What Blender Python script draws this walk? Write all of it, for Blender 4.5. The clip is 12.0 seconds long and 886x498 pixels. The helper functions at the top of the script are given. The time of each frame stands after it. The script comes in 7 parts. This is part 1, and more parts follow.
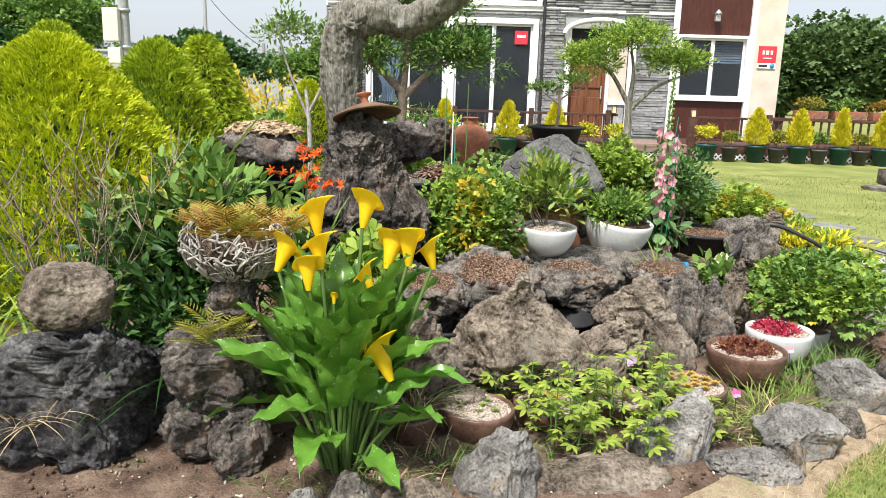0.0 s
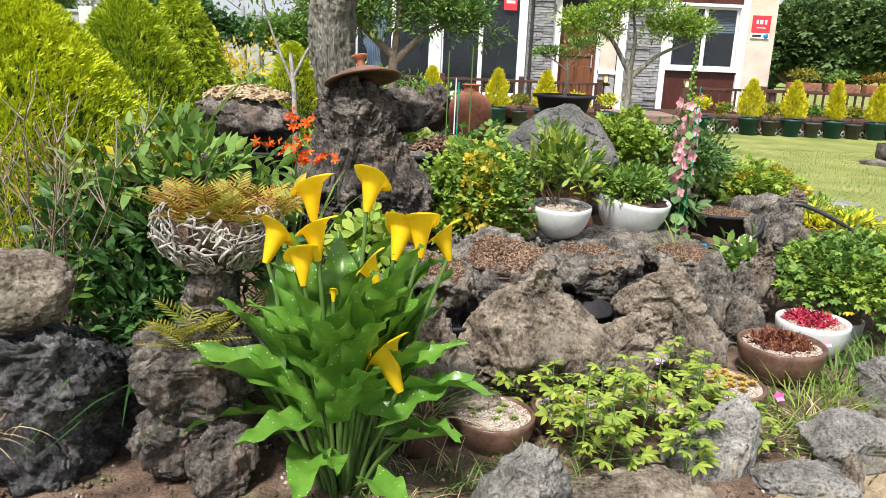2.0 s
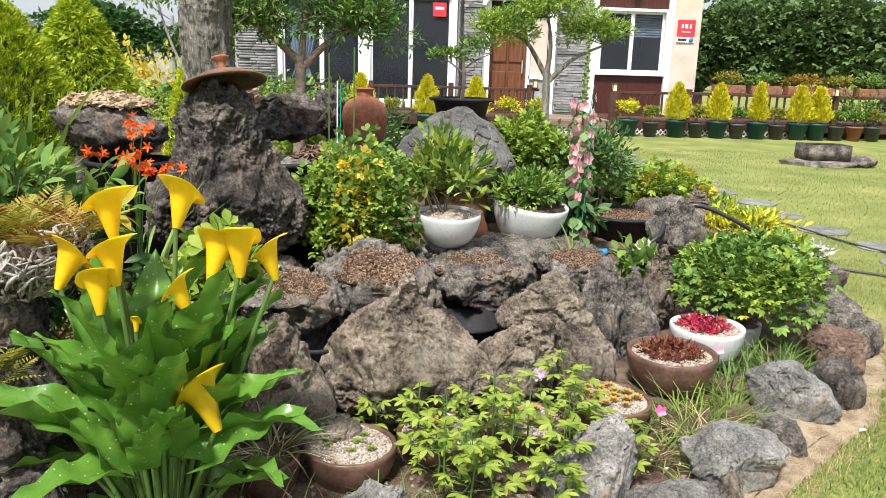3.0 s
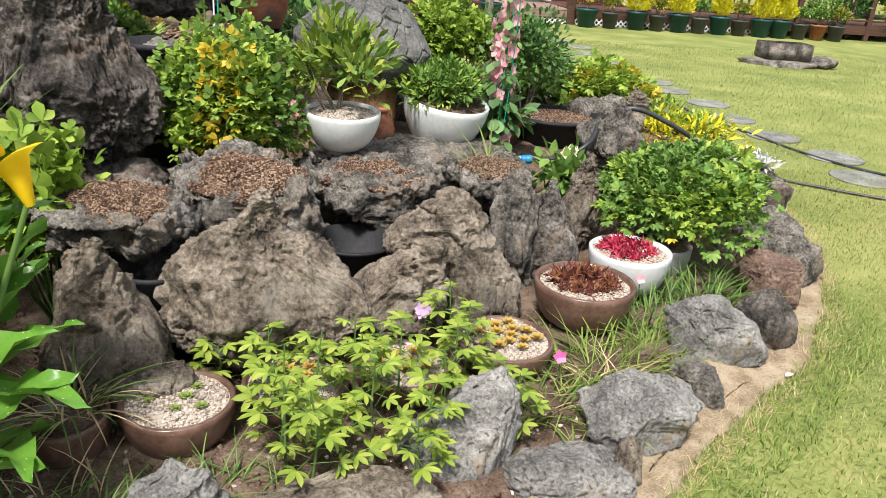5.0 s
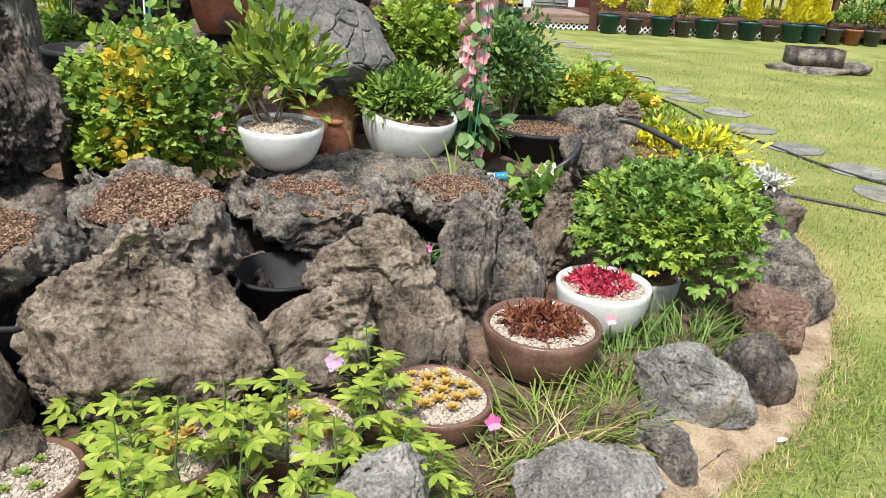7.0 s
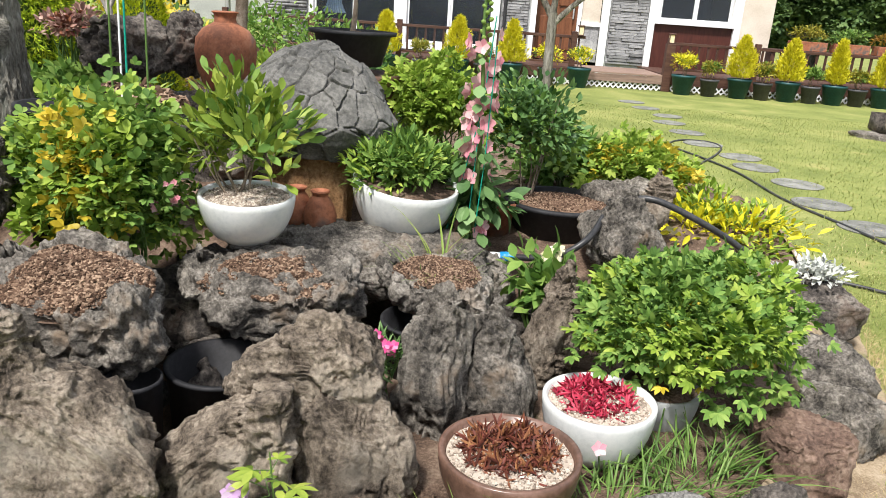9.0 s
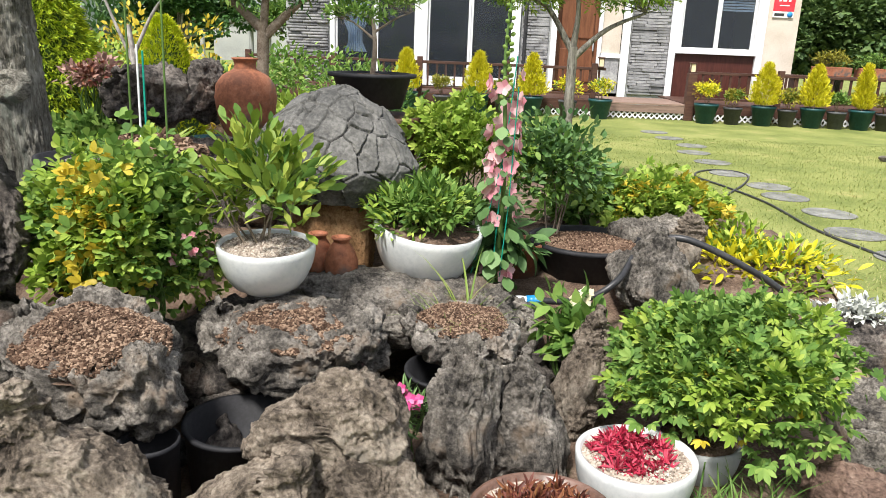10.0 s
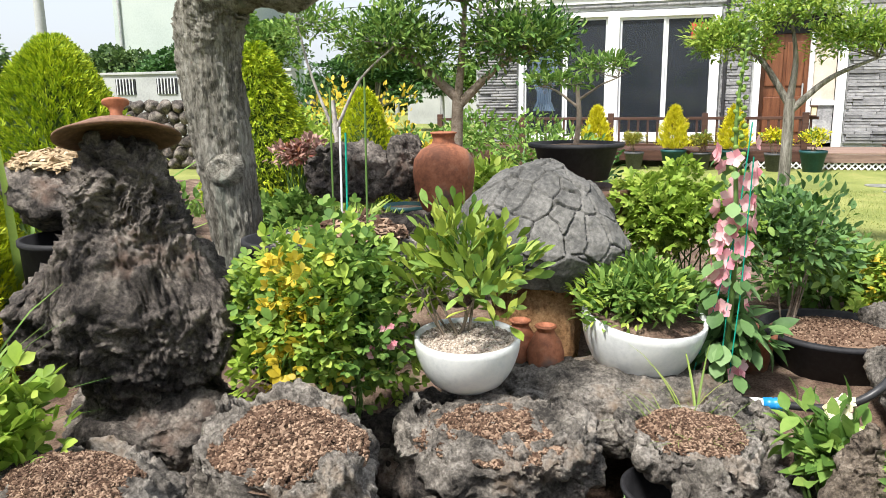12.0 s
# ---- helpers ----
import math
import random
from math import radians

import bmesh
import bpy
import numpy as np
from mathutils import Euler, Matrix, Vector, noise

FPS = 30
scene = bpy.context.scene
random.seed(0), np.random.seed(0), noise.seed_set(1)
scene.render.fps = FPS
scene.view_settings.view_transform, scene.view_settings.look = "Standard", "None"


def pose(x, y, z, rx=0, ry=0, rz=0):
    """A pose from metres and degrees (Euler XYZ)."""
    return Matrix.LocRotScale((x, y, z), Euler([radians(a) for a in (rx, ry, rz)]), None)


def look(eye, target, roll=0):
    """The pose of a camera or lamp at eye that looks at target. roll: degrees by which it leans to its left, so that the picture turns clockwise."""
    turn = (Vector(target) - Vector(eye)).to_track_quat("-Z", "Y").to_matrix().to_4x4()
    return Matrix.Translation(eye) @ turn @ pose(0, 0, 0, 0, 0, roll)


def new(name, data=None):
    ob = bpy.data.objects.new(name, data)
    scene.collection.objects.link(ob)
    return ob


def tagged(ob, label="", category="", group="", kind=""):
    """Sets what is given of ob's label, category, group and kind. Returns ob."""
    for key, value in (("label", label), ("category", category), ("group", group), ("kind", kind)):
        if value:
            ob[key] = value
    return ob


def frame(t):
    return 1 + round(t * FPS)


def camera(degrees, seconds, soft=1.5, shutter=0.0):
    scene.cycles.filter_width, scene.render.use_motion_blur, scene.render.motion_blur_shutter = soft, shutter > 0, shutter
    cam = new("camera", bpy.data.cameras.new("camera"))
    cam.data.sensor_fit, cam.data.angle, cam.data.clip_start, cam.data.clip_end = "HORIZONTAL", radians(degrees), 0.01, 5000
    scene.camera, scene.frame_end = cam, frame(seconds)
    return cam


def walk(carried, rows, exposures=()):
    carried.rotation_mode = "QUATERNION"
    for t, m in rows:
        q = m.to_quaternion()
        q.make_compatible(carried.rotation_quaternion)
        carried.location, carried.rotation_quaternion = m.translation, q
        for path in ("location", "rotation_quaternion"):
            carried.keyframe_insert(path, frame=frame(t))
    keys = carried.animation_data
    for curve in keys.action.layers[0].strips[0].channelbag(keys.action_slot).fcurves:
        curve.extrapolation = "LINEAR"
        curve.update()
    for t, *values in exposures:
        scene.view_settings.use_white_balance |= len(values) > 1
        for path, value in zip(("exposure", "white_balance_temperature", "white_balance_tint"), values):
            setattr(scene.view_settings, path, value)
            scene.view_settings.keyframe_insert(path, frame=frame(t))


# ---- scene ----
cam = camera(61.1, 12.0, soft=0.5)
PATH = [
    (0, (0.023, 0.035, 1.3), (0.007, 1.99, 0.881), 1.7),
    (0.5, (0.013, 0.112, 1.297), (0.03, 2.07, 0.89), 2.5),
    (1, (-0.057, 0.229, 1.288), (-0.033, 2.181, 0.854), 3.1),
    (1.5, (-0.117, 0.309, 1.275), (-0.072, 2.249, 0.79), 3.2),
    (2, (-0.081, 0.391, 1.272), (-0.045, 2.328, 0.776), 2.4),
    (2.5, (0.084, 0.513, 1.274), (0.171, 2.456, 0.807), 1.5),
    (3, (0.228, 0.586, 1.249), (0.399, 2.522, 0.778), 1.7),
    (3.5, (0.306, 0.692, 1.225), (0.671, 2.584, 0.689), 3.3),
    (3.7, (0.332, 0.752, 1.226), (0.704, 2.632, 0.655), 4.8),
    (5.3, (0.614, 1.065, 1.202), (0.872, 2.902, 0.453), 4.3),
    (5.5, (0.678, 1.103, 1.171), (0.918, 2.95, 0.442), 4.7),
    (6, (0.78, 1.145, 1.194), (0.962, 2.991, 0.448), 3.4),
    (6.5, (0.832, 1.201, 1.189), (1.007, 3.052, 0.453), 2.1),
    (6.7, (0.844, 1.253, 1.18), (1.049, 3.104, 0.45), 3.1),
    (8.3, (1.058, 1.603, 1.17), (1.135, 3.471, 0.462), 4.9),
    (8.5, (1.107, 1.637, 1.18), (1.158, 3.516, 0.497), 4.7),
    (9, (1.183, 1.684, 1.193), (1.175, 3.589, 0.583), 4.0),
    (9.5, (1.201, 1.712, 1.192), (1.136, 3.625, 0.613), 2.5),
    (10, (1.179, 1.765, 1.216), (1.102, 3.691, 0.685), 2.3),
    (10.5, (1.158, 1.827, 1.231), (1.045, 3.761, 0.736), 2.1),
    (11, (1.099, 1.886, 1.245), (0.912, 3.826, 0.795), 1.8),
    (11.5, (1.061, 1.928, 1.245), (0.732, 3.86, 0.842), 0.9),
    (12, (1.07, 1.998, 1.26), (0.506, 3.875, 0.865), -0.7),
]
walk(cam, [(t, look(e, a, r)) for t, e, a, r in PATH], exposures=[(0, 0.75), (5, 0.68), (10.5, 0.73), (12, 0.95)])

# ---- world and light ----
SUN_EL, SUN_AZ = radians(58), radians(205)   # high sun behind thin cloud
world = bpy.data.worlds.new("sky")
scene.world = world
world.use_nodes = True
wn = world.node_tree
wn.nodes.clear()
sky = wn.nodes.new("ShaderNodeTexSky")
sky.sky_type = 'NISHITA'
sky.sun_disc = False
sky.sun_elevation, sky.sun_rotation = SUN_EL, SUN_AZ
sky.air_density, sky.dust_density, sky.ozone_density = 1.0, 4.0, 1.0
veil = wn.nodes.new("ShaderNodeMixRGB")
veil.inputs[0].default_value = 0.55
veil.inputs[2].default_value = (8.4, 8.9, 9.7, 1)
wn.links.new(sky.outputs[0], veil.inputs[1])
bgn = wn.nodes.new("ShaderNodeBackground")
bgn.inputs[1].default_value = 0.080
wn.links.new(veil.outputs[0], bgn.inputs[0])
won = wn.nodes.new("ShaderNodeOutputWorld")
wn.links.new(bgn.outputs[0], won.inputs[0])
sun_data = bpy.data.lights.new("sun", 'SUN')
sun_data.energy, sun_data.angle, sun_data.color = 4.0, radians(8), (1.0, 0.965, 0.91)
sun = new("sun", sun_data)
sun_dir = Vector((math.sin(SUN_AZ) * math.cos(SUN_EL), math.cos(SUN_AZ) * math.cos(SUN_EL), math.sin(SUN_EL)))
sun.rotation_euler = (-sun_dir).to_track_quat('-Z', 'Y').to_euler()
sun.location = (0, 0, 30)

# ---- materials ----
def node_mat(name):
    m = bpy.data.materials.new(name)
    m.use_nodes = True
    nt = m.node_tree
    return m, nt, nt.nodes["Principled BSDF"]


def ramp_node(nt, stops):
    r = nt.nodes.new("ShaderNodeValToRGB")
    els = r.color_ramp.elements
    while len(els) < len(stops):
        els.new(0.5)
    for e, (p, c) in zip(els, stops):
        e.position, e.color = p, (*c, 1)
    return r


def noise_node(nt, coord, scale, detail=6, rough=0.6):
    n = nt.nodes.new("ShaderNodeTexNoise")
    n.inputs["Scale"].default_value, n.inputs["Detail"].default_value, n.inputs["Roughness"].default_value = scale, detail, rough
    nt.links.new(coord, n.inputs["Vector"])
    return n


def mixed(nt, a, b, fac, mode='MIX'):
    m = nt.nodes.new("ShaderNodeMixRGB")
    m.blend_type = mode
    for sock, v in zip(m.inputs, (fac, a, b)):
        if isinstance(v, (int, float)):
            sock.default_value = v
        elif isinstance(v, tuple):
            sock.default_value = (*v, 1)
        else:
            nt.links.new(v, sock)
    return m.outputs[0]


def surface(name, lo, mid, hi, scale=5.0, fine=40.0, rough=0.8, bump=0.3, bump_dist=0.01, metal=0.0, vary=0.12, spec=0.4, pits=0.0, pit_scale=60.0, coat=0.0, stain=None, stretch=None):
    """A surface with three tones, large and fine variation, relief and slight differences from thing to thing."""
    m, nt, p = node_mat(name)
    tc = nt.nodes.new("ShaderNodeTexCoord")
    co = tc.outputs["Object"]
    if stretch:
        mp = nt.nodes.new("ShaderNodeMapping")
        mp.inputs["Scale"].default_value = stretch
        nt.links.new(co, mp.inputs[0])
        co = mp.outputs[0]
    big, small = noise_node(nt, co, scale, 5), noise_node(nt, co, fine, 6, 0.7)
    both = mixed(nt, big.outputs[0], small.outputs[0], 0.45)
    rp = ramp_node(nt, [(0.40, lo), (0.5, mid), (0.61, hi)])
    nt.links.new(both, rp.inputs[0])
    col = rp.outputs[0]
    if stain:
        sn = noise_node(nt, co, stain[1], 4, 0.65)
        sr = ramp_node(nt, [(stain[2], (0, 0, 0)), (min(1, stain[2] + 0.12), (1, 1, 1))])
        nt.links.new(sn.outputs[0], sr.inputs[0])
        col = mixed(nt, col, stain[0], sr.outputs[0])
    oi = nt.nodes.new("ShaderNodeObjectInfo")
    hs = nt.nodes.new("ShaderNodeHueSaturation")
    mr = nt.nodes.new("ShaderNodeMapRange")
    mr.inputs[3].default_value, mr.inputs[4].default_value = 1 - vary, 1 + vary
    nt.links.new(oi.outputs["Random"], mr.inputs[0])
    nt.links.new(mr.outputs[0], hs.inputs["Value"])
    nt.links.new(col, hs.inputs["Color"])
    nt.links.new(hs.outputs[0], p.inputs["Base Color"])
    p.inputs["Roughness"].default_value, p.inputs["Metallic"].default_value = rough, metal
    p.inputs["Specular IOR Level"].default_value = spec
    p.inputs["Coat Weight"].default_value = coat
    if bump:
        h = both
        if pits:
            v = nt.nodes.new("ShaderNodeTexVoronoi")
            v.inputs["Scale"].default_value = pit_scale
            wob = mixed(nt, co, small.outputs["Color"], 0.02)
            nt.links.new(wob, v.inputs["Vector"])
            pr = ramp_node(nt, [(0.10, (0, 0, 0)), (0.30, (1, 1, 1))])
            nt.links.new(v.outputs["Distance"], pr.inputs[0])
            where = noise_node(nt, co, 9.0, 3)
            wr = ramp_node(nt, [(0.42, (0, 0, 0)), (0.60, (1, 1, 1))])
            nt.links.new(where.outputs[0], wr.inputs[0])
            holes = mixed(nt, (1.0, 1.0, 1.0), pr.outputs[0], wr.outputs[0])
            h = mixed(nt, both, holes, pits)
        b = nt.nodes.new("ShaderNodeBump")
        b.inputs["Strength"].default_value, b.inputs["Distance"].default_value = bump, bump_dist
        nt.links.new(h, b.inputs["Height"])
        nt.links.new(b.outputs[0], p.inputs["Normal"])
        if pits:
            v2 = nt.nodes.new("ShaderNodeTexVoronoi")
            v2.inputs["Scale"].default_value = pit_scale * 2.3
            nt.links.new(mixed(nt, co, small.outputs["Color"], 0.03), v2.inputs["Vector"])
            r2 = ramp_node(nt, [(0.12, (0, 0, 0)), (0.34, (1, 1, 1))])
            nt.links.new(v2.outputs["Distance"], r2.inputs[0])
            grainy = noise_node(nt, co, 260, 4, 0.75)
            b2 = nt.nodes.new("ShaderNodeBump")
            b2.inputs["Strength"].default_value, b2.inputs["Distance"].default_value = 0.8, 0.006
            nt.links.new(mixed(nt, grainy.outputs[0], r2.outputs[0], 0.4), b2.inputs["Height"])
            nt.links.new(b.outputs[0], b2.inputs["Normal"])
            nt.links.new(b2.outputs[0], p.inputs["Normal"])
    return m


def leafy(name, lo, mid, hi, rough=0.42, trans=0.25, patch=3.0, spec=0.3, speck=0.0):
    """Foliage: tone differs from leaf to leaf and from patch to patch; some light comes through."""
    m, nt, p = node_mat(name)
    geo = nt.nodes.new("ShaderNodeNewGeometry")
    tc = nt.nodes.new("ShaderNodeTexCoord")
    big = noise_node(nt, tc.outputs["Object"], patch, 3)
    fine = noise_node(nt, tc.outputs["Object"], 55, 3)
    f = mixed(nt, geo.outputs["Random Per Island"], big.outputs[0], 0.45)
    f2 = mixed(nt, f, fine.outputs[0], 0.2)
    rp = ramp_node(nt, [(0.25, lo), (0.5, mid), (0.72, hi)])
    nt.links.new(f2, rp.inputs[0])
    tone = rp.outputs[0]
    if speck:
        v = nt.nodes.new("ShaderNodeTexVoronoi")
        v.inputs["Scale"].default_value = speck
        nt.links.new(tc.outputs["Object"], v.inputs["Vector"])
        sp = ramp_node(nt, [(0.10, (1, 1, 1)), (0.16, (0, 0, 0))])
        nt.links.new(v.outputs["Distance"], sp.inputs[0])
        tone = mixed(nt, tone, (0.55, 0.62, 0.40), sp.outputs[0])
    nt.links.new(tone, p.inputs["Base Color"])
    p.inputs["Roughness"].default_value = rough
    p.inputs["Specular IOR Level"].default_value = spec
    tr = nt.nodes.new("ShaderNodeBsdfTranslucent")
    nt.links.new(rp.outputs[0], tr.inputs[0])
    ms = nt.nodes.new("ShaderNodeMixShader")
    ms.inputs[0].default_value = trans
    out = nt.nodes["Material Output"]
    nt.links.new(p.outputs[0], ms.inputs[1])
    nt.links.new(tr.outputs[0], ms.inputs[2])
    nt.links.new(ms.outputs[0], out.inputs[0])
    return m


M_BARK_CHIP = leafy("bark_chips", (0.035, 0.021, 0.014), (0.12, 0.073, 0.050), (0.34, 0.24, 0.17), 0.95, 0.0, 7.0, 0.15)
M_GRIT = leafy("pale_grit", (0.19, 0.15, 0.12), (0.38, 0.32, 0.265), (0.56, 0.50, 0.43), 0.95, 0.0, 9.0, 0.15)
M_PALM = leafy("palmate_leaf", (0.10, 0.165, 0.022), (0.235, 0.33, 0.045), (0.45, 0.50, 0.10), 0.5, 0.3)
M_DUSKY = leafy("dusky_pink_sedum", (0.26, 0.15, 0.12), (0.40, 0.24, 0.20), (0.52, 0.36, 0.29), 0.6, 0.2)
M_GOLD = leafy("golden_leaf", (0.42, 0.41, 0.012), (0.66, 0.60, 0.022), (0.80, 0.74, 0.07), 0.5, 0.3)
M_LAVA_GREY = surface("grey_lava", (0.045, 0.041, 0.037), (0.18, 0.162, 0.141), (0.42, 0.385, 0.34), 9, 85, 0.94, 1.0, 0.028, pits=0.3, pit_scale=85, stain=((0.22, 0.16, 0.11), 4.5, 0.57), spec=0.2)
M_LAVA_TAN = surface("tan_lava", (0.060, 0.048, 0.038), (0.212, 0.173, 0.135), (0.42, 0.36, 0.29), 8, 75, 0.94, 1.0, 0.028, pits=0.25, pit_scale=80, stain=((0.23, 0.205, 0.17), 3.2, 0.57), spec=0.2)
M_LAVA_DARK = surface("dark_lava", (0.028, 0.025, 0.024), (0.112, 0.097, 0.086), (0.29, 0.255, 0.22), 8, 70, 0.93, 1.0, 0.030, pits=0.3, pit_scale=75, stain=((0.16, 0.105, 0.08), 3.5, 0.58), spec=0.25)
M_LAVA_BLACK = surface("blackish_lava", (0.020, 0.020, 0.022), (0.078, 0.076, 0.078), (0.23, 0.225, 0.22), 8, 70, 0.9, 1.0, 0.030, pits=0.3, pit_scale=75, stain=((0.13, 0.10, 0.08), 3.5, 0.62), spec=0.3)
M_LAVA_PALE = surface("pale_pitted_lava", (0.10, 0.095, 0.089), (0.225, 0.215, 0.20), (0.40, 0.385, 0.36), 6, 110, 0.94, 1.0, 0.022, pits=0.7, pit_scale=70, stain=((0.29, 0.21, 0.12), 4, 0.60), spec=0.2)
M_LAVA_RED = surface("red_lava", (0.085, 0.055, 0.043), (0.195, 0.128, 0.098), (0.34, 0.245, 0.19), 8, 70, 0.94, 1.0, 0.022, pits=0.5, pit_scale=80, spec=0.2)
M_SAND = surface("pale_dry_sand", (0.18, 0.13, 0.085), (0.31, 0.24, 0.16), (0.44, 0.355, 0.26), 14, 160, 0.97, 1.0, 0.008, spec=0.15, stain=((0.17, 0.17, 0.07), 7, 0.55))
M_CRACKED = surface("cracked_stone", (0.06, 0.06, 0.058), (0.125, 0.122, 0.115), (0.22, 0.213, 0.20), 5, 70, 0.88, 0.8, 0.008, spec=0.3)
M_POROUS = surface("porous_orange_stone", (0.12, 0.065, 0.03), (0.24, 0.135, 0.065), (0.36, 0.23, 0.12), 9, 90, 0.95, 1.0, 0.012, pits=0.7, pit_scale=80, spec=0.15)
M_SOIL = surface("garden_soil", (0.065, 0.043, 0.032), (0.155, 0.105, 0.077), (0.27, 0.20, 0.15), 8, 120, 0.97, 1.0, 0.015, spec=0.15, stain=((0.075, 0.085, 0.035), 5.5, 0.6))

M_DRY = surface("dry_litter", (0.20, 0.14, 0.08), (0.36, 0.27, 0.17), (0.50, 0.41, 0.28), 25, 140, 0.95, 0.5, 0.005, spec=0.15)

M_LAWN = surface("lawn", (0.125, 0.155, 0.045), (0.195, 0.222, 0.065), (0.285, 0.29, 0.105), 1.1, 45, 0.9, 0.6, 0.02, spec=0.15, stain=((0.30, 0.27, 0.11), 2.2, 0.6))
M_WHITE_POT = surface("white_glaze", (0.54, 0.56, 0.56), (0.62, 0.635, 0.63), (0.68, 0.685, 0.67), 6, 60, 0.28, 0.05, 0.002, vary=0.02, spec=0.5, coat=0.3)
M_BROWN_POT = surface("brown_glaze", (0.075, 0.042, 0.03), (0.125, 0.07, 0.05), (0.18, 0.105, 0.08), 9, 70, 0.30, 0.12, 0.003, vary=0.1, spec=0.5)
M_TERRA = surface("terracotta", (0.20, 0.075, 0.04), (0.33, 0.12, 0.06), (0.42, 0.19, 0.11), 5, 50, 0.7, 0.2, 0.004, stain=((0.13, 0.10, 0.085), 5.5, 0.53), vary=0.08)
M_BLACK_PLASTIC = surface("black_plastic", (0.012, 0.012, 0.014), (0.018, 0.018, 0.021), (0.03, 0.03, 0.033), 6, 60, 0.68, 0.08, 0.002, spec=0.3, vary=0.1)
M_GREEN_PLASTIC = surface("green_plastic", (0.008, 0.045, 0.05), (0.012, 0.062, 0.068), (0.02, 0.08, 0.088), 5, 40, 0.5, 0.05, 0.002, vary=0.15)
M_GREY_PLASTIC = surface("grey_plastic", (0.05, 0.052, 0.06), (0.07, 0.073, 0.082), (0.10, 0.10, 0.11), 5, 40, 0.55, 0.05, 0.002, vary=0.2)
M_BARK = surface("grey_bark", (0.09, 0.085, 0.07), (0.235, 0.22, 0.185), (0.40, 0.385, 0.335), 18, 90, 0.95, 1.0, 0.03, stretch=(1.8, 1.8, 0.22), spec=0.15, stain=((0.20, 0.23, 0.19), 3, 0.57))
M_TWIG = surface("brown_twig", (0.12, 0.09, 0.065), (0.22, 0.175, 0.135), (0.32, 0.27, 0.22), 20, 90, 0.9, 0.4, 0.003, spec=0.2)
M_DRIFT = surface("pale_driftwood", (0.14, 0.125, 0.115), (0.31, 0.285, 0.265), (0.50, 0.47, 0.44), 14, 70, 0.9, 0.7, 0.004, stretch=(1, 1, 0.4), spec=0.2)
M_STEM = leafy("green_stem", (0.07, 0.13, 0.03), (0.10, 0.18, 0.045), (0.14, 0.23, 0.07), 0.5, 0.05)
M_CALLA_LEAF = leafy("calla_leaf", (0.040, 0.12, 0.015), (0.098, 0.24, 0.030), (0.20, 0.37, 0.055), 0.30, 0.22, spec=0.5, speck=15.0)
M_CALLA_FLOWER = leafy("calla_flower", (0.72, 0.42, 0.008), (0.84, 0.56, 0.012), (0.88, 0.68, 0.03), 0.4, 0.25, patch=14.0)
M_GREEN_MID = leafy("mid_green_leaf", (0.060, 0.135, 0.025), (0.145, 0.265, 0.05), (0.28, 0.40, 0.095), 0.65, 0.3)
M_GREEN_BRIGHT = leafy("bright_green_leaf", (0.12, 0.215, 0.025), (0.265, 0.39, 0.05), (0.45, 0.55, 0.11), 0.6, 0.35)
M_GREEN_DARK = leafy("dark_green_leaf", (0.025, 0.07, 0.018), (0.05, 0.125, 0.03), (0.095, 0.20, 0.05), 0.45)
M_GREEN_BLUE = leafy("blue_green_leaf", (0.065, 0.14, 0.045), (0.125, 0.235, 0.075), (0.21, 0.34, 0.13), 0.55, 0.3)
M_LEAF_YELLOW = leafy("yellow_leaf", (0.42, 0.32, 0.03), (0.60, 0.46, 0.04), (0.72, 0.58, 0.09), 0.5, 0.35)
M_THUJA = leafy("golden_conifer", (0.20, 0.29, 0.010), (0.47, 0.55, 0.016), (0.70, 0.72, 0.03), 0.6, 0.2, patch=2.2)
M_THUJA_GREEN = leafy("green_conifer", (0.10, 0.19, 0.012), (0.32, 0.44, 0.02), (0.58, 0.64, 0.035), 0.6, 0.2, patch=2.2)
# darkened conifer green: shade of the crown's depth put into the colour
M_THUJA_SHADE = leafy("shaded_conifer_core", (0.015, 0.04, 0.008), (0.03, 0.065, 0.012), (0.05, 0.09, 0.018), 0.8, 0.1)
M_FERN = leafy("rusty_fern", (0.20, 0.09, 0.016), (0.34, 0.20, 0.03), (0.38, 0.34, 0.055), 0.55, 0.3, patch=5)
M_FERN_GREEN = leafy("yellow_green_fern", (0.16, 0.17, 0.02), (0.28, 0.27, 0.035), (0.38, 0.34, 0.06), 0.55, 0.3)
M_GRASS = leafy("grass_blade", (0.10, 0.17, 0.03), (0.19, 0.28, 0.05), (0.33, 0.40, 0.10), 0.5, 0.3, patch=1.5)
M_LAWN_BLADE = leafy("lawn_blade", (0.14, 0.185, 0.045), (0.25, 0.29, 0.075), (0.42, 0.415, 0.16), 0.55, 0.3, patch=1.4)
M_GRASS_DARK = leafy("dark_grass_blade", (0.06, 0.13, 0.025), (0.11, 0.20, 0.04), (0.20, 0.30, 0.08), 0.45, 0.25)
M_STRAW = leafy("straw", (0.36, 0.26, 0.13), (0.50, 0.38, 0.21), (0.62, 0.50, 0.30), 0.7, 0.2)
M_SUCC_BROWN = leafy("red_brown_succulent", (0.07, 0.025, 0.018), (0.17, 0.05, 0.035), (0.26, 0.12, 0.05), 0.45, 0.1, patch=14)
M_SUCC_RED = leafy("crimson_succulent", (0.16, 0.012, 0.022), (0.42, 0.022, 0.06), (0.62, 0.10, 0.15), 0.45, 0.15, patch=14)
M_SUCC_YELLOW = leafy("amber_succulent", (0.26, 0.20, 0.04), (0.42, 0.30, 0.07), (0.50, 0.24, 0.08), 0.4, 0.15)
M_PINK = leafy("pink_petal", (0.68, 0.22, 0.30), (0.78, 0.36, 0.42), (0.84, 0.55, 0.56), 0.6, 0.35)
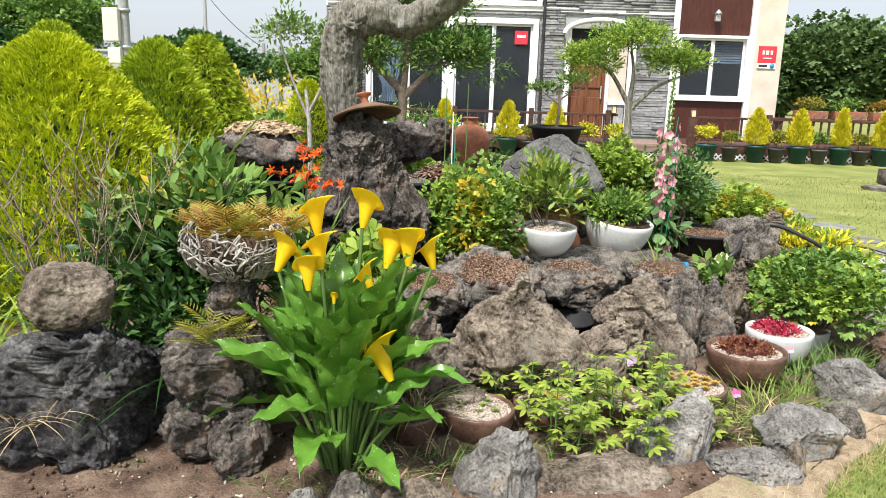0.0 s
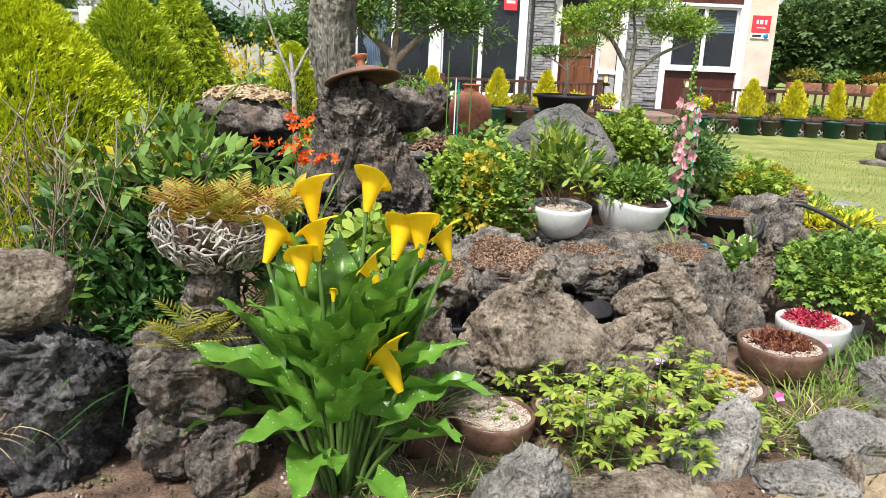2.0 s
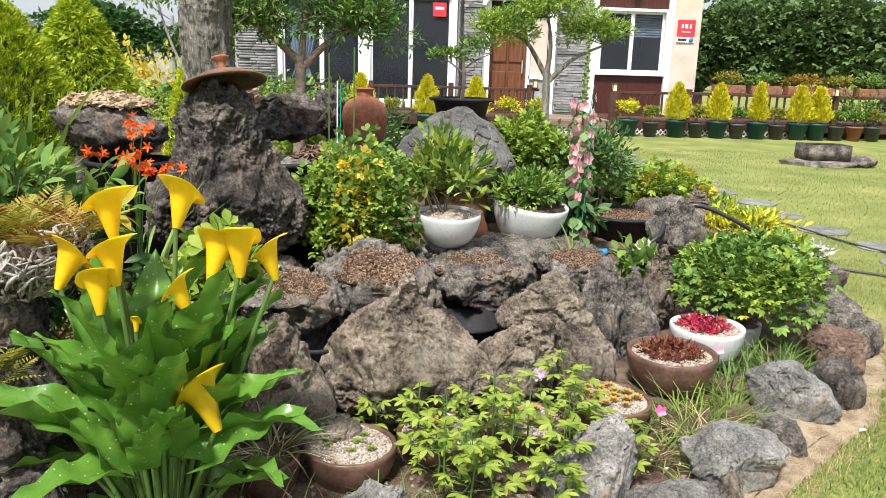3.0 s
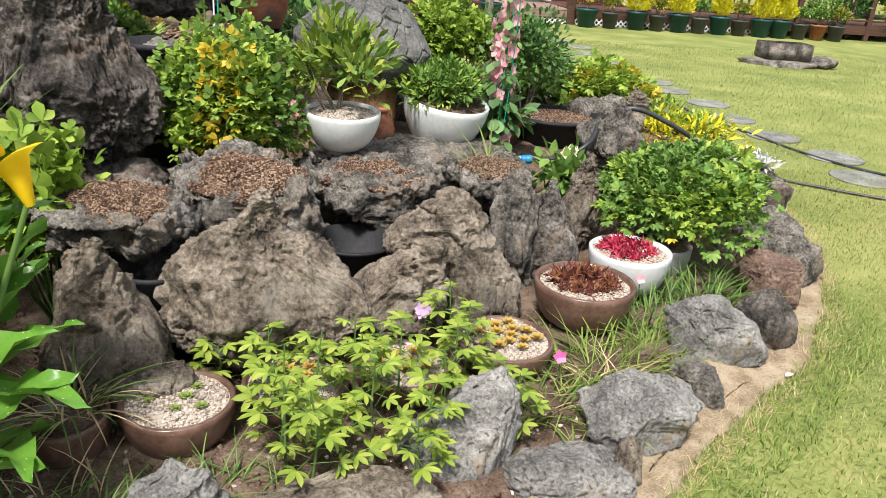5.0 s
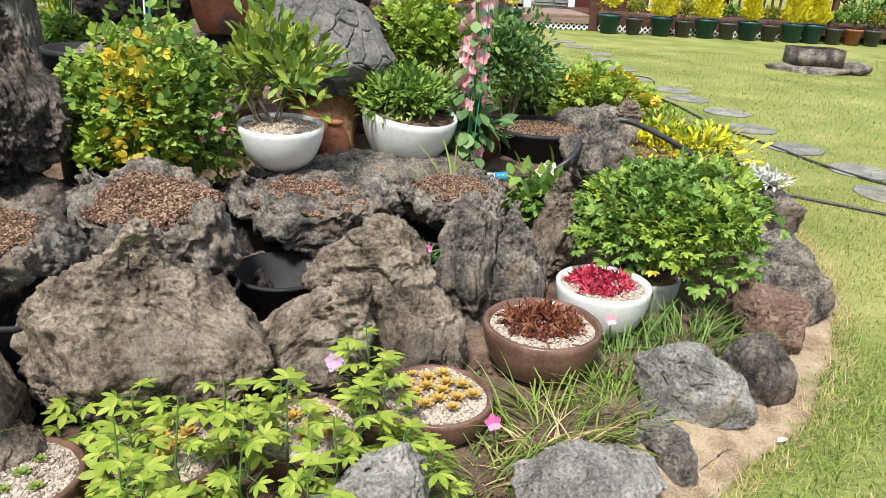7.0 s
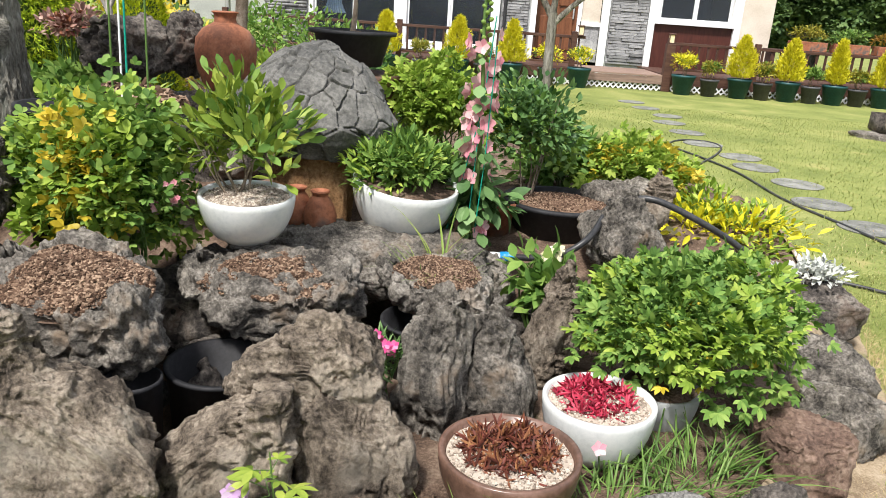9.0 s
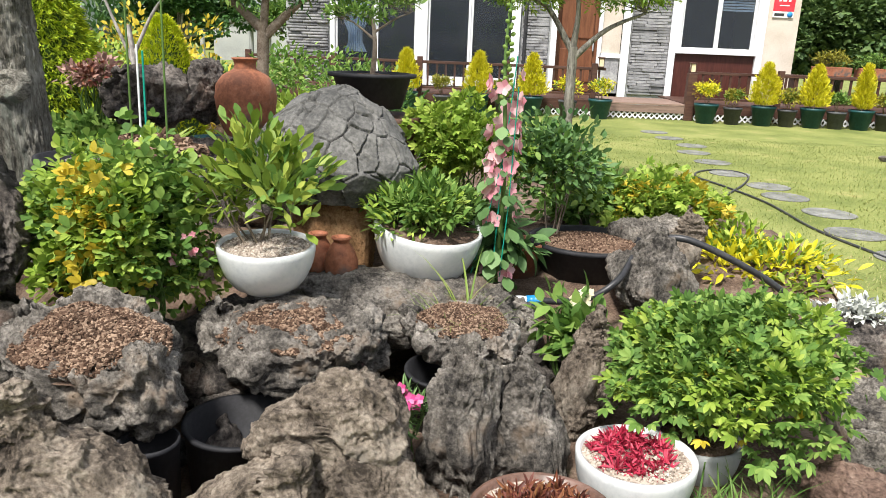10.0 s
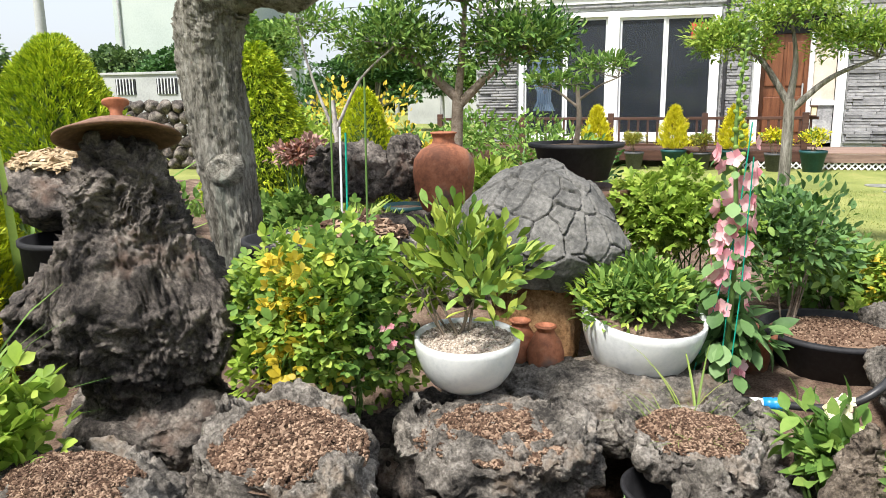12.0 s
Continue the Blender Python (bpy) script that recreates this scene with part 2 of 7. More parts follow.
M_MAGENTA = leafy("magenta_petal", (0.70, 0.06, 0.26), (0.78, 0.13, 0.36), (0.84, 0.30, 0.48), 0.6, 0.3)
M_ORANGE = leafy("orange_petal", (0.75, 0.07, 0.01), (0.85, 0.13, 0.015), (0.88, 0.22, 0.03), 0.5, 0.3)
M_LILAC = leafy("lilac_petal", (0.55, 0.32, 0.62), (0.68, 0.48, 0.74), (0.78, 0.62, 0.80), 0.6, 0.3)
M_CREAM = leafy("cream_petal", (0.72, 0.66, 0.40), (0.80, 0.74, 0.52), (0.85, 0.82, 0.68), 0.6, 0.3)
M_SILVER = leafy("silver_leaf", (0.38, 0.40, 0.38), (0.52, 0.54, 0.50), (0.66, 0.67, 0.62), 0.8, 0.15)
M_FAR_LEAF = leafy("far_tree_leaf", (0.04, 0.085, 0.028), (0.085, 0.15, 0.045), (0.16, 0.24, 0.075), 0.6, 0.2, patch=0.8)
M_STONE_STRIP = surface("ledge_stone", (0.16, 0.16, 0.165), (0.26, 0.26, 0.265), (0.38, 0.375, 0.37), 3, 30, 0.85, 0.5, 0.01, vary=0.4)
M_WHITE_PAINT = surface("white_frame", (0.72, 0.73, 0.75), (0.79, 0.80, 0.81), (0.83, 0.83, 0.83), 2, 30, 0.4, 0.05, 0.002, vary=0.01)
M_BROWN_PANEL = surface("dark_red_brown_panel", (0.050, 0.014, 0.010), (0.070, 0.020, 0.014), (0.09, 0.028, 0.02), 3, 40, 0.45, 0.15, 0.003, stretch=(8, 1, 1), vary=0.05)
M_DECK = surface("stained_deck_wood", (0.045, 0.020, 0.014), (0.075, 0.034, 0.024), (0.11, 0.055, 0.038), 4, 50, 0.6, 0.3, 0.004, stretch=(0.4, 6, 6), vary=0.15)
M_STEP = surface("worn_step_wood", (0.16, 0.105, 0.085), (0.23, 0.155, 0.125), (0.30, 0.21, 0.17), 4, 50, 0.7, 0.3, 0.004, stretch=(0.4, 6, 6), vary=0.1)
M_BEIGE = surface("beige_tile", (0.52, 0.45, 0.37), (0.60, 0.53, 0.45), (0.67, 0.60, 0.52), 2, 40, 0.6, 0.1, 0.003, vary=0.06)
M_DOOR = surface("brown_door", (0.10, 0.035, 0.016), (0.16, 0.06, 0.028), (0.21, 0.085, 0.04), 3, 40, 0.4, 0.15, 0.003, stretch=(6, 6, 0.6), vary=0.02)
# near-black paint in place of the darkness inside unlit openings
M_UNLIT_BLACK = surface("unlit_interior_black", (0.012, 0.013, 0.015), (0.02, 0.021, 0.024), (0.03, 0.031, 0.034), 1, 10, 0.8, 0, vary=0.02)
M_CONCRETE = surface("pale_concrete", (0.30, 0.31, 0.31), (0.39, 0.40, 0.40), (0.46, 0.47, 0.46), 0.6, 20, 0.9, 0.2, 0.01, vary=0.04)
M_GREEN_RENDER = surface("pale_green_render", (0.34, 0.39, 0.38), (0.40, 0.45, 0.44), (0.44, 0.49, 0.47), 0.3, 12, 0.9, 0.1, 0.01, vary=0.02)
M_CURTAIN = surface("blue_curtain", (0.28, 0.42, 0.60), (0.38, 0.53, 0.70), (0.50, 0.64, 0.78), 4, 30, 0.9, 0.1, 0.01)
M_STEPSTONE = surface("stepping_stone", (0.11, 0.115, 0.10), (0.18, 0.18, 0.165), (0.27, 0.27, 0.25), 6, 60, 0.9, 0.5, 0.006, vary=0.12)
M_RED_SIGN = surface("red_sign", (0.68, 0.03, 0.05), (0.72, 0.045, 0.065), (0.75, 0.06, 0.08), 3, 20, 0.4, 0, vary=0.02)
M_BLUE_SIGN = surface("blue_sign", (0.03, 0.26, 0.65), (0.04, 0.30, 0.70), (0.06, 0.34, 0.72), 3, 20, 0.4, 0, vary=0.02)
M_CYAN_PLASTIC = surface("blue_connector", (0.01, 0.17, 0.42), (0.015, 0.22, 0.52), (0.03, 0.28, 0.58), 9, 40, 0.35, 0.05, 0.001)
M_STRING = surface("green_string", (0.0, 0.20, 0.14), (0.0, 0.27, 0.19), (0.02, 0.34, 0.24), 9, 80, 0.6, 0.1, 0.001)
M_HOSE = surface("black_hose", (0.02, 0.02, 0.022), (0.035, 0.035, 0.038), (0.06, 0.06, 0.062), 9, 80, 0.4, 0.1, 0.001)
M_STEEL = surface("galvanised_steel", (0.38, 0.39, 0.40), (0.48, 0.49, 0.50), (0.56, 0.57, 0.58), 6, 60, 0.45, 0.05, 0.001, metal=0.6)
M_LAMP_GLASS = surface("cream_lamp_glass", (0.70, 0.58, 0.36), (0.76, 0.65, 0.44), (0.80, 0.72, 0.52), 6, 60, 0.3, 0.0)
M_TAN_BOX = surface("cream_box", (0.56, 0.53, 0.46), (0.62, 0.59, 0.52), (0.66, 0.63, 0.57), 4, 40, 0.6, 0.05, 0.002)
m_, nt_, p_ = node_mat("window_glass")
p_.inputs["Base Color"].default_value = (0.035, 0.042, 0.052, 1)
p_.inputs["Roughness"].default_value, p_.inputs["Specular IOR Level"].default_value = 0.06, 0.6
p_.inputs["Alpha"].default_value = 0.42
M_GLASS = m_

# ---- mesh tools ----
def np_mesh(name, V, F):
    V, F = np.asarray(V, dtype=np.float32), np.asarray(F, dtype=np.int32)
    me = bpy.data.meshes.new(name)
    n, k = F.shape
    me.vertices.add(len(V))
    me.vertices.foreach_set("co", V.ravel())
    me.loops.add(n * k)
    me.loops.foreach_set("vertex_index", F.ravel())
    me.polygons.add(n)
    me.polygons.foreach_set("loop_start", np.arange(0, n * k, k, dtype=np.int32))
    me.update(calc_edges=True)
    return me


def shade(me, smooth=True):
    me.polygons.foreach_set("use_smooth", np.full(len(me.polygons), smooth))
    return me


def bm_mesh(name, bm, smooth=False):
    me = bpy.data.meshes.new(name)
    bm.to_mesh(me)
    bm.free()
    return shade(me, smooth)


def part(name, me, material, parent=None, label="", m=None):
    ob = new(name, me)
    if material and not me.materials:
        me.materials.append(material)
    ob.parent = parent
    if m is not None:
        ob.matrix_basis = m
    if label:
        ob["label"] = label
    if name in ("leaves", "stem_fan", "twig_fan", "twigs", "litter", "grit", "sprays", "crown"):
        ob["kind"] = "stuff"
    return ob


def thing(name, label, category, at=(0, 0, 0), group="", kind="", turn=0):
    return tagged(_place(new(name), at, turn), label, category, group, kind)


def _place(ob, at, turn):
    ob.matrix_basis = pose(*at, 0, 0, turn)
    ob.empty_display_size = 0.05
    return ob


def box(sx, sy, sz, at=(0, 0, 0), bevel=0.0, segs=2):
    """A box of that size standing on at (its base centre)."""
    bm = bmesh.new()
    bmesh.ops.create_cube(bm, size=1, matrix=Matrix.Translation((at[0], at[1], at[2] + sz / 2)) @ Matrix.Diagonal((sx, sy, sz, 1)))
    if bevel:
        bmesh.ops.bevel(bm, geom=bm.edges[:], offset=bevel, segments=segs, affect='EDGES', profile=0.6)
    return bm_mesh("box", bm)


def lathe(profile, segs=40, wob=0.0):
    """A turned shape from a short profile of (radius, height), from the outer foot round to the inside."""
    pr = np.array(profile, float)
    a = np.linspace(0, 2 * np.pi, segs, endpoint=False)
    w = 1 + wob * np.sin(2 * a + 1) + wob * 0.5 * np.sin(3 * a)
    V = np.stack([np.outer(pr[:, 0], np.cos(a) * w), np.outer(pr[:, 0], np.sin(a) * w), np.repeat(pr[:, 1:2], segs, 1)], -1).reshape(-1, 3)
    F = []
    for i in range(len(pr) - 1):
        for j in range(segs):
            k = (j + 1) % segs
            F.append((i * segs + j, i * segs + k, (i + 1) * segs + k, (i + 1) * segs + j))
    return shade(np_mesh("turned", V, F))


def disc(r, z, segs=40, mound=0.0, rings=6, seed=0):
    V, F = [(0, 0, z + mound)], []
    for i in range(1, rings + 1):
        t = i / rings
        for j in range(segs):
            a = 2 * math.pi * j / segs
            x, y = r * t * math.cos(a), r * t * math.sin(a)
            V.append((x, y, z + mound * (1 - t * t) + 0.006 * noise.noise((x * 25 + seed, y * 25, seed))))
    for j in range(segs):
        k = (j + 1) % segs
        F.append((0, 1 + j, 1 + k, 1 + k))
    V, Q = V, []
    for i in range(rings - 1):
        for j in range(segs):
            k = (j + 1) % segs
            Q.append((1 + i * segs + j, 1 + (i + 1) * segs + j, 1 + (i + 1) * segs + k, 1 + i * segs + k))
    me = bpy.data.meshes.new("disc")
    me.from_pydata(V, [], [f[:3] for f in F] + Q)
    return shade(me)


def tubes(paths, segs=7):
    """Tapered tubes along paths of (x, y, z, radius), joined into one mesh."""
    V, F, o = [], [], 0
    a = np.linspace(0, 2 * np.pi, segs, endpoint=False)
    for path in paths:
        P = np.array(path, float)
        C, R = P[:, :3], P[:, 3]
        T = np.gradient(C, axis=0)
        T /= np.linalg.norm(T, axis=1, keepdims=True) + 1e-9
        up = np.array((0.0, 0.0, 1.0)) if abs(T[0, 2]) < 0.9 else np.array((1.0, 0.0, 0.0))
        for i in range(len(C)):
            s = np.cross(T[i], up)
            s /= np.linalg.norm(s) + 1e-9
            u = np.cross(s, T[i])
            up = u
            V.append(C[i] + R[i] * (np.outer(np.cos(a), s) + np.outer(np.sin(a), u)))
        n = len(C)
        idx = np.arange(n * segs).reshape(n, segs) + o
        nx = np.roll(idx, -1, axis=1)
        F.append(np.stack([idx[:-1], nx[:-1], nx[1:], idx[1:]], -1).reshape(-1, 4))
        o += n * segs
    return shade(np_mesh("tube", np.concatenate(V), np.concatenate(F)))


def smooth_path(pts, n=24):
    """Catmull-Rom through rows of any width."""
    P = np.array(pts, float)
    P = np.vstack([2 * P[0] - P[1], P, 2 * P[-1] - P[-2]])
    out = []
    for i in range(1, len(P) - 2):
        for t in np.linspace(0, 1, n, endpoint=False):
            p0, p1, p2, p3 = P[i - 1:i + 3]
            out.append(0.5 * (2 * p1 + (p2 - p0) * t + (2 * p0 - 5 * p1 + 4 * p2 - p3) * t * t + (3 * p1 - p0 - 3 * p2 + p3) * t ** 3))
    out.append(P[-2])
    return np.array(out)


# ---- noise on arrays ----
def _hash(I, seed):
    h = (I[..., 0] * 374761393 + I[..., 1] * 668265263 + I[..., 2] * 2147483647 + seed * 1274126177) & 0xFFFFFFFF
    h = ((h ^ (h >> 13)) * 1274126177) & 0xFFFFFFFF
    h = ((h ^ (h >> 16)) * 2246822519) & 0xFFFFFFFF
    return ((h ^ (h >> 15)) & 0xFFFFFF) / float(0xFFFFFF)


def vnoise(P, seed=0):
    I = np.floor(P).astype(np.int64)
    f = P - I
    f = f * f * f * (f * (f * 6 - 15) + 10)
    r = 0
    for dx in (0, 1):
        for dy in (0, 1):
            for dz in (0, 1):
                w = (f[:, 0] if dx else 1 - f[:, 0]) * (f[:, 1] if dy else 1 - f[:, 1]) * (f[:, 2] if dz else 1 - f[:, 2])
                r = r + w * _hash(I + np.array((dx, dy, dz)), seed)
    return r * 2 - 1


def fbm(P, seed=0, octs=4, gain=0.5):
    r, a, t = 0, 1.0, 0
    for o in range(octs):
        r = r + a * vnoise(P * 2.03 ** o + 17.3 * o, seed + o)
        t += a
        a *= gain
    return r / t


def ridged(P, seed=0, octs=3):
    r, a, t = 0, 1.0, 0
    for o in range(octs):
        r = r + a * (1 - np.abs(vnoise(P * 2.1 ** o + 9.1 * o, seed + o)) * 2)
        t += a
        a *= 0.55
    return r / t


def cells(P, seed=0):
    """Distance to the nearest and second nearest of scattered points."""
    I = np.floor(P).astype(np.int64)
    d1 = np.full(len(P), 9.0)
    d2 = np.full(len(P), 9.0)
    for dx in (-1, 0, 1):
        for dy in (-1, 0, 1):
            for dz in (-1, 0, 1):
                J = I + np.array((dx, dy, dz))
                C = J + np.stack([_hash(J, seed), _hash(J, seed + 7), _hash(J, seed + 13)], -1)
                d = np.linalg.norm(P - C, axis=1)
                far = np.maximum(d1, d)
                d1 = np.minimum(d1, d)
                d2 = np.minimum(d2, far)
    return d1, d2


_ico = {}


def ico(sub):
    if sub not in _ico:
        bm = bmesh.new()
        bmesh.ops.create_icosphere(bm, subdivisions=sub, radius=1)
        bm.verts.ensure_lookup_table()
        _ico[sub] = (np.array([v.co[:] for v in bm.verts]), np.array([[v.index for v in f.verts] for f in bm.faces]))
        bm.free()
    return _ico[sub]


def rock_mesh(size, seed, sub=5, lump=0.3, cut=7, cut_at=(0.62, 0.9), pit=0.03, grain=0.012, spike=0.0, shape=None, pit_freq=9.0, block=0.85, ledge=0.0, crack=None, exact=False, pore=0.0):
    """A lava rock: an uneven block with broken faces, hollows and pits. size: half sizes in metres; spike: how far it narrows upwards."""
    rs = np.random.RandomState(seed)
    U, F = ico(sub)
    P = np.sign(U) * np.abs(U) ** block
    P = P / np.max(np.abs(P), axis=0)
    P = P * (1 + lump * fbm(U * 1.4 + seed * 3.7, seed, 3))[:, None]
    for _ in range(cut):
        n = rs.normal(size=3)
        n /= np.linalg.norm(n)
        h = rs.uniform(*cut_at)
        over = np.maximum(0, P @ n - h)
        P = P - over[:, None] * n * 0.85
    if spike:
        z = np.clip((P[:, 2] + 1) / 2, 0, 1.2)
        P[:, :2] *= (1 - spike * z ** 1.3)[:, None]
    if shape is not None:
        P = shape(P)
    P = P * np.array(size)
    me = np_mesh("rock", P, F)
    nrm = np.zeros(len(P) * 3, dtype=np.float32)
    me.vertices.foreach_get("normal", nrm)
    N = nrm.reshape(-1, 3)
    k = min(size) * 0.9
    P = P + N * ((0.18 if exact else 0.20) * k * ridged(P * 1.1 / k + seed, seed + 3, 4) - 0.07 * k)[:, None]
    Wp = P + 0.03 * np.stack([vnoise(P * 14 + 3, seed), vnoise(P * 14 + 9, seed), vnoise(P * 14 + 15, seed)], -1)
    if ledge:
        P = P + N * (ledge * ridged(Wp * np.array((4, 4, 13.0)) + seed, seed + 4, 3))[:, None]
    d1, _ = cells(Wp * pit_freq + seed, seed + 5)
    hollow = np.clip(0.5 + 1.6 * fbm(Wp * 5 + 2, seed + 15, 3), 0, 1.3)
    P = P - N * (1.5 * pit * hollow * np.clip(1 - d1 / 0.6, 0, 1))[:, None]
    d1, _ = cells(Wp * pit_freq * 2.7 + seed, seed + 8)
    P = P - N * (0.8 * pit * hollow * np.clip(1 - d1 / 0.5, 0, 1))[:, None]
    P = P + N * (1.5 * grain * fbm(Wp * 22, seed + 6, 4, 0.72))[:, None]
    P = P + N * (0.9 * grain * ridged(Wp * 17 + 4, seed + 11, 3) + 0.6 * grain * ridged(Wp * 60, seed + 9, 2))[:, None]
    if pore:
        d1, _ = cells(Wp * 38 + seed, seed + 12)
        P = P - N * (pore * np.clip(1 - (d1 / 0.36) ** 2, 0, 1))[:, None]
    if crack:
        g = np.abs(P @ np.array(crack[:3]) + 0.02 * vnoise(P * 18, seed) + 0.008 * vnoise(P * 60, seed) - crack[3])
        P = P - N * (0.035 * np.clip(1 - g / 0.007, 0, 1) * (P[:, 2] > -0.02))[:, None]
    if exact:
        lo, hi = P.min(axis=0), P.max(axis=0)
        P = (P - (lo + hi) / 2) * (2 * np.array(size) / (hi - lo))
    me.vertices.foreach_set("co", P.astype(np.float32).ravel())
    me.update()
    return shade(me)


def outline(*rows):
    """A rock's shape from (height, left, right, depth) in half sizes, bottom to top."""
    R = np.array(rows, float)

    def shaped(P):
        z = np.clip(P[:, 2], -1, 1)
        l, r, d = (np.interp(z, R[:, 0], R[:, k]) for k in (1, 2, 3))
        return np.stack([(l + r) / 2 + P[:, 0] * (r - l) / 2, P[:, 1] * d, P[:, 2]], -1)
    return shaped


def rock(name, label, at, size, seed, material, turn=0, tilt=(0, 0), category="rock", group="", **kw):
    me = rock_mesh(size, seed, **kw)
    ob = part(name, me, material, m=pose(*at, tilt[0], tilt[1], turn))
    return tagged(ob, label, category, group)


# ---- leaves ----
def leaf_shape(width=0.35, fold=0.12, droop=0.15, tip=0.0, n=4, belly=0.45):
    """One leaf of length 1 along +Y with a folded midrib: verts and triangles."""
    V, F = [(0, 0, 0)], []
    for i in range(1, n):
        s = i / n
        w = width * (math.sin(math.pi * s ** (math.log(0.5) / math.log(belly))) ** 0.8)
        z = -droop * s * s
        V += [(-w / 2, s, z + fold * w), (0, s, z), (w / 2, s, z + fold * w)]
    V.append((0, 1, -droop - tip))
    F += [(0, 2, 1), (0, 3, 2)]
    for i in range(n - 2):
        a, b = 1 + 3 * i, 4 + 3 * i
        F += [(a, a + 1, b + 1), (a, b + 1, b), (a + 1, a + 2, b + 2), (a + 1, b + 2, b + 1)]
    a, t = 1 + 3 * (n - 2), len(V) - 1
    F += [(a, a + 1, t), (a + 1, a + 2, t)]
    return np.array(V, float), np.array(F)


def compose(*pieces):
    """Several leaf shapes, each turned, scaled and moved, as one template. pieces: (shape, angle, scale, (x, y, z), pitch)."""
    VV, FF, o = [], [], 0
    for (V, F), ang, sc, off, pit_ in pieces:
        R = np.array((pose(0, 0, 0, pit_, 0, 0)).to_3x3())
        Z = np.array((pose(0, 0, 0, 0, 0, ang)).to_3x3())
        VV.append((V * sc) @ R.T @ Z.T + np.array(off))
        FF.append(F + o)
        o += len(V)
    return np.concatenate(VV), np.concatenate(FF)


def scatter(template, pos, way, up, scale):
    """Copies of a leaf template, its +Y along way and its +Z towards up, joined into one mesh."""
    V, F = template
    pos, way, up = np.asarray(pos, float), np.asarray(way, float), np.asarray(up, float)
    y = way / (np.linalg.norm(way, axis=1, keepdims=True) + 1e-9)
    x = np.cross(y, up)
    x /= np.linalg.norm(x, axis=1, keepdims=True) + 1e-9
    z = np.cross(x, y)
    R = np.stack([x, y, z], -1)
    sc = np.asarray(scale, float).reshape(-1, 1, 1) if np.ndim(scale) else scale
    W = np.einsum('nij,vj->nvi', R, V) * sc + pos[:, None, :]
    n, v = len(pos), len(V)
    FF = (F[None] + (np.arange(n) * v)[:, None, None]).reshape(-1, F.shape[1])
    return shade(np_mesh("leaves", W.reshape(-1, 3), FF))


def rand_dirs(rs, n):
    d = rs.normal(size=(n, 3))
    return d / np.linalg.norm(d, axis=1, keepdims=True)


def clump_points(rs, n, radii, clumps, spread=0.42, low=-0.4):
    """Points and outward ways on the outsides of clumps that fill an egg-shaped crown with an uneven outline."""
    C = rand_dirs(rs, clumps)
    C[:, 2] = np.where(C[:, 2] < low, -C[:, 2] * 0.5, C[:, 2])
    C *= rs.uniform(0.35, 0.85, (clumps, 1))
    k = rs.randint(clumps, size=n)
    d = rand_dirs(rs, n)
    P = C[k] + d * spread * rs.uniform(0.55, 1.05, (n, 1)) * rs.uniform(0.6, 1.15, clumps)[k][:, None]
    out = d * 0.8 + C[k] * 0.6
    return P * np.array(radii), out, C * np.array(radii)


def foliage(seed, n, radii, clumps, template, size, at=(0, 0, 0), up_pull=0.4, jitter=0.5, spread=0.42, low=-0.4, keep=None):
    rs = np.random.RandomState(seed)
    P, out, C = clump_points(rs, n, radii, clumps, spread, low)
    w = out + np.array((0, 0, up_pull)) + jitter * rs.normal(size=(n, 3))
    up = np.array((0, 0, 1.0)) + 0.45 * rs.normal(size=(n, 3)) + 0.4 * out
    s = size * rs.uniform(0.6, 1.2, n)
    P = P + np.array(at)
    if keep is not None:
        ok = keep(P)
        P, w, up, s = P[ok], w[ok], up[ok], s[ok]
    return scatter(template, P, w, up, s), C + np.array(at)


def stems_to(base, tops, r0=0.006, r1=0.002, bow=0.15, seed=0):
    rs = np.random.RandomState(seed)
    out = []
    for t in tops:
        b = np.array(base) + rs.uniform(-1, 1, 3) * np.array((0.03, 0.03, 0))
        t = np.array(t)
        mid = (b + t) / 2 + rs.normal(size=3) * bow * np.linalg.norm(t - b) * 0.4
        pts = smooth_path([(*b, r0), (*mid, (r0 + r1) / 2), (*t, r1)], 5)
        out.append(pts)
    return out


def blades(seed, n, spread, length, width, lean=0.5, at=(0, 0, 0), curve=0.5, template=None):
    """A tuft of long arching blades."""
    rs = np.random.RandomState(seed)
    tp = template or leaf_shape(width, 0.3, curve, 0.05, 6, 0.3)
    a = rs.uniform(0, 2 * np.pi, n)
    r = np.sqrt(rs.uniform(0, 1, n))
    sp = np.array(spread if np.ndim(spread) else (spread, spread))
    P = np.stack([np.cos(a) * r * sp[0], np.sin(a) * r * sp[1], np.zeros(n)], -1) + np.array(at)
    b = a + rs.normal(size=n) * 0.9
    le = np.abs(rs.normal(size=n)) * lean + 0.1
    w = np.stack([np.cos(b) * le, np.sin(b) * le, np.ones(n)], -1)
    up = np.stack([-np.cos(b), -np.sin(b), np.full(n, 0.4)], -1)
    return scatter(tp, P, w, up, length * rs.uniform(0.5, 1.15, n))


OVATE = leaf_shape(0.5, 0.15, 0.15)
LANCE = leaf_shape(0.34, 0.2, 0.2, belly=0.55)
NARROW = leaf_shape(0.12, 0.2, 0.3, n=5)
ROUND = leaf_shape(0.8, 0.1, 0.08, belly=0.55)
BLUNT = leaf_shape(0.62, 0.12, 0.12, n=4, belly=0.62)
LOBED = compose((BLUNT, 0, 1.0, (0, 0.1, 0), 0), (BLUNT, 58, 0.8, (0, 0.1, 0), -8), (BLUNT, -58, 0.8, (0, 0.1, 0), -8))
PALM = compose(*[(leaf_shape(0.37, 0.15, 0.12, belly=0.55), a, s, (0, 0, 0), -6) for a, s in ((0, 1), (46, 0.95), (-46, 0.95), (96, 0.75), (-96, 0.75))])
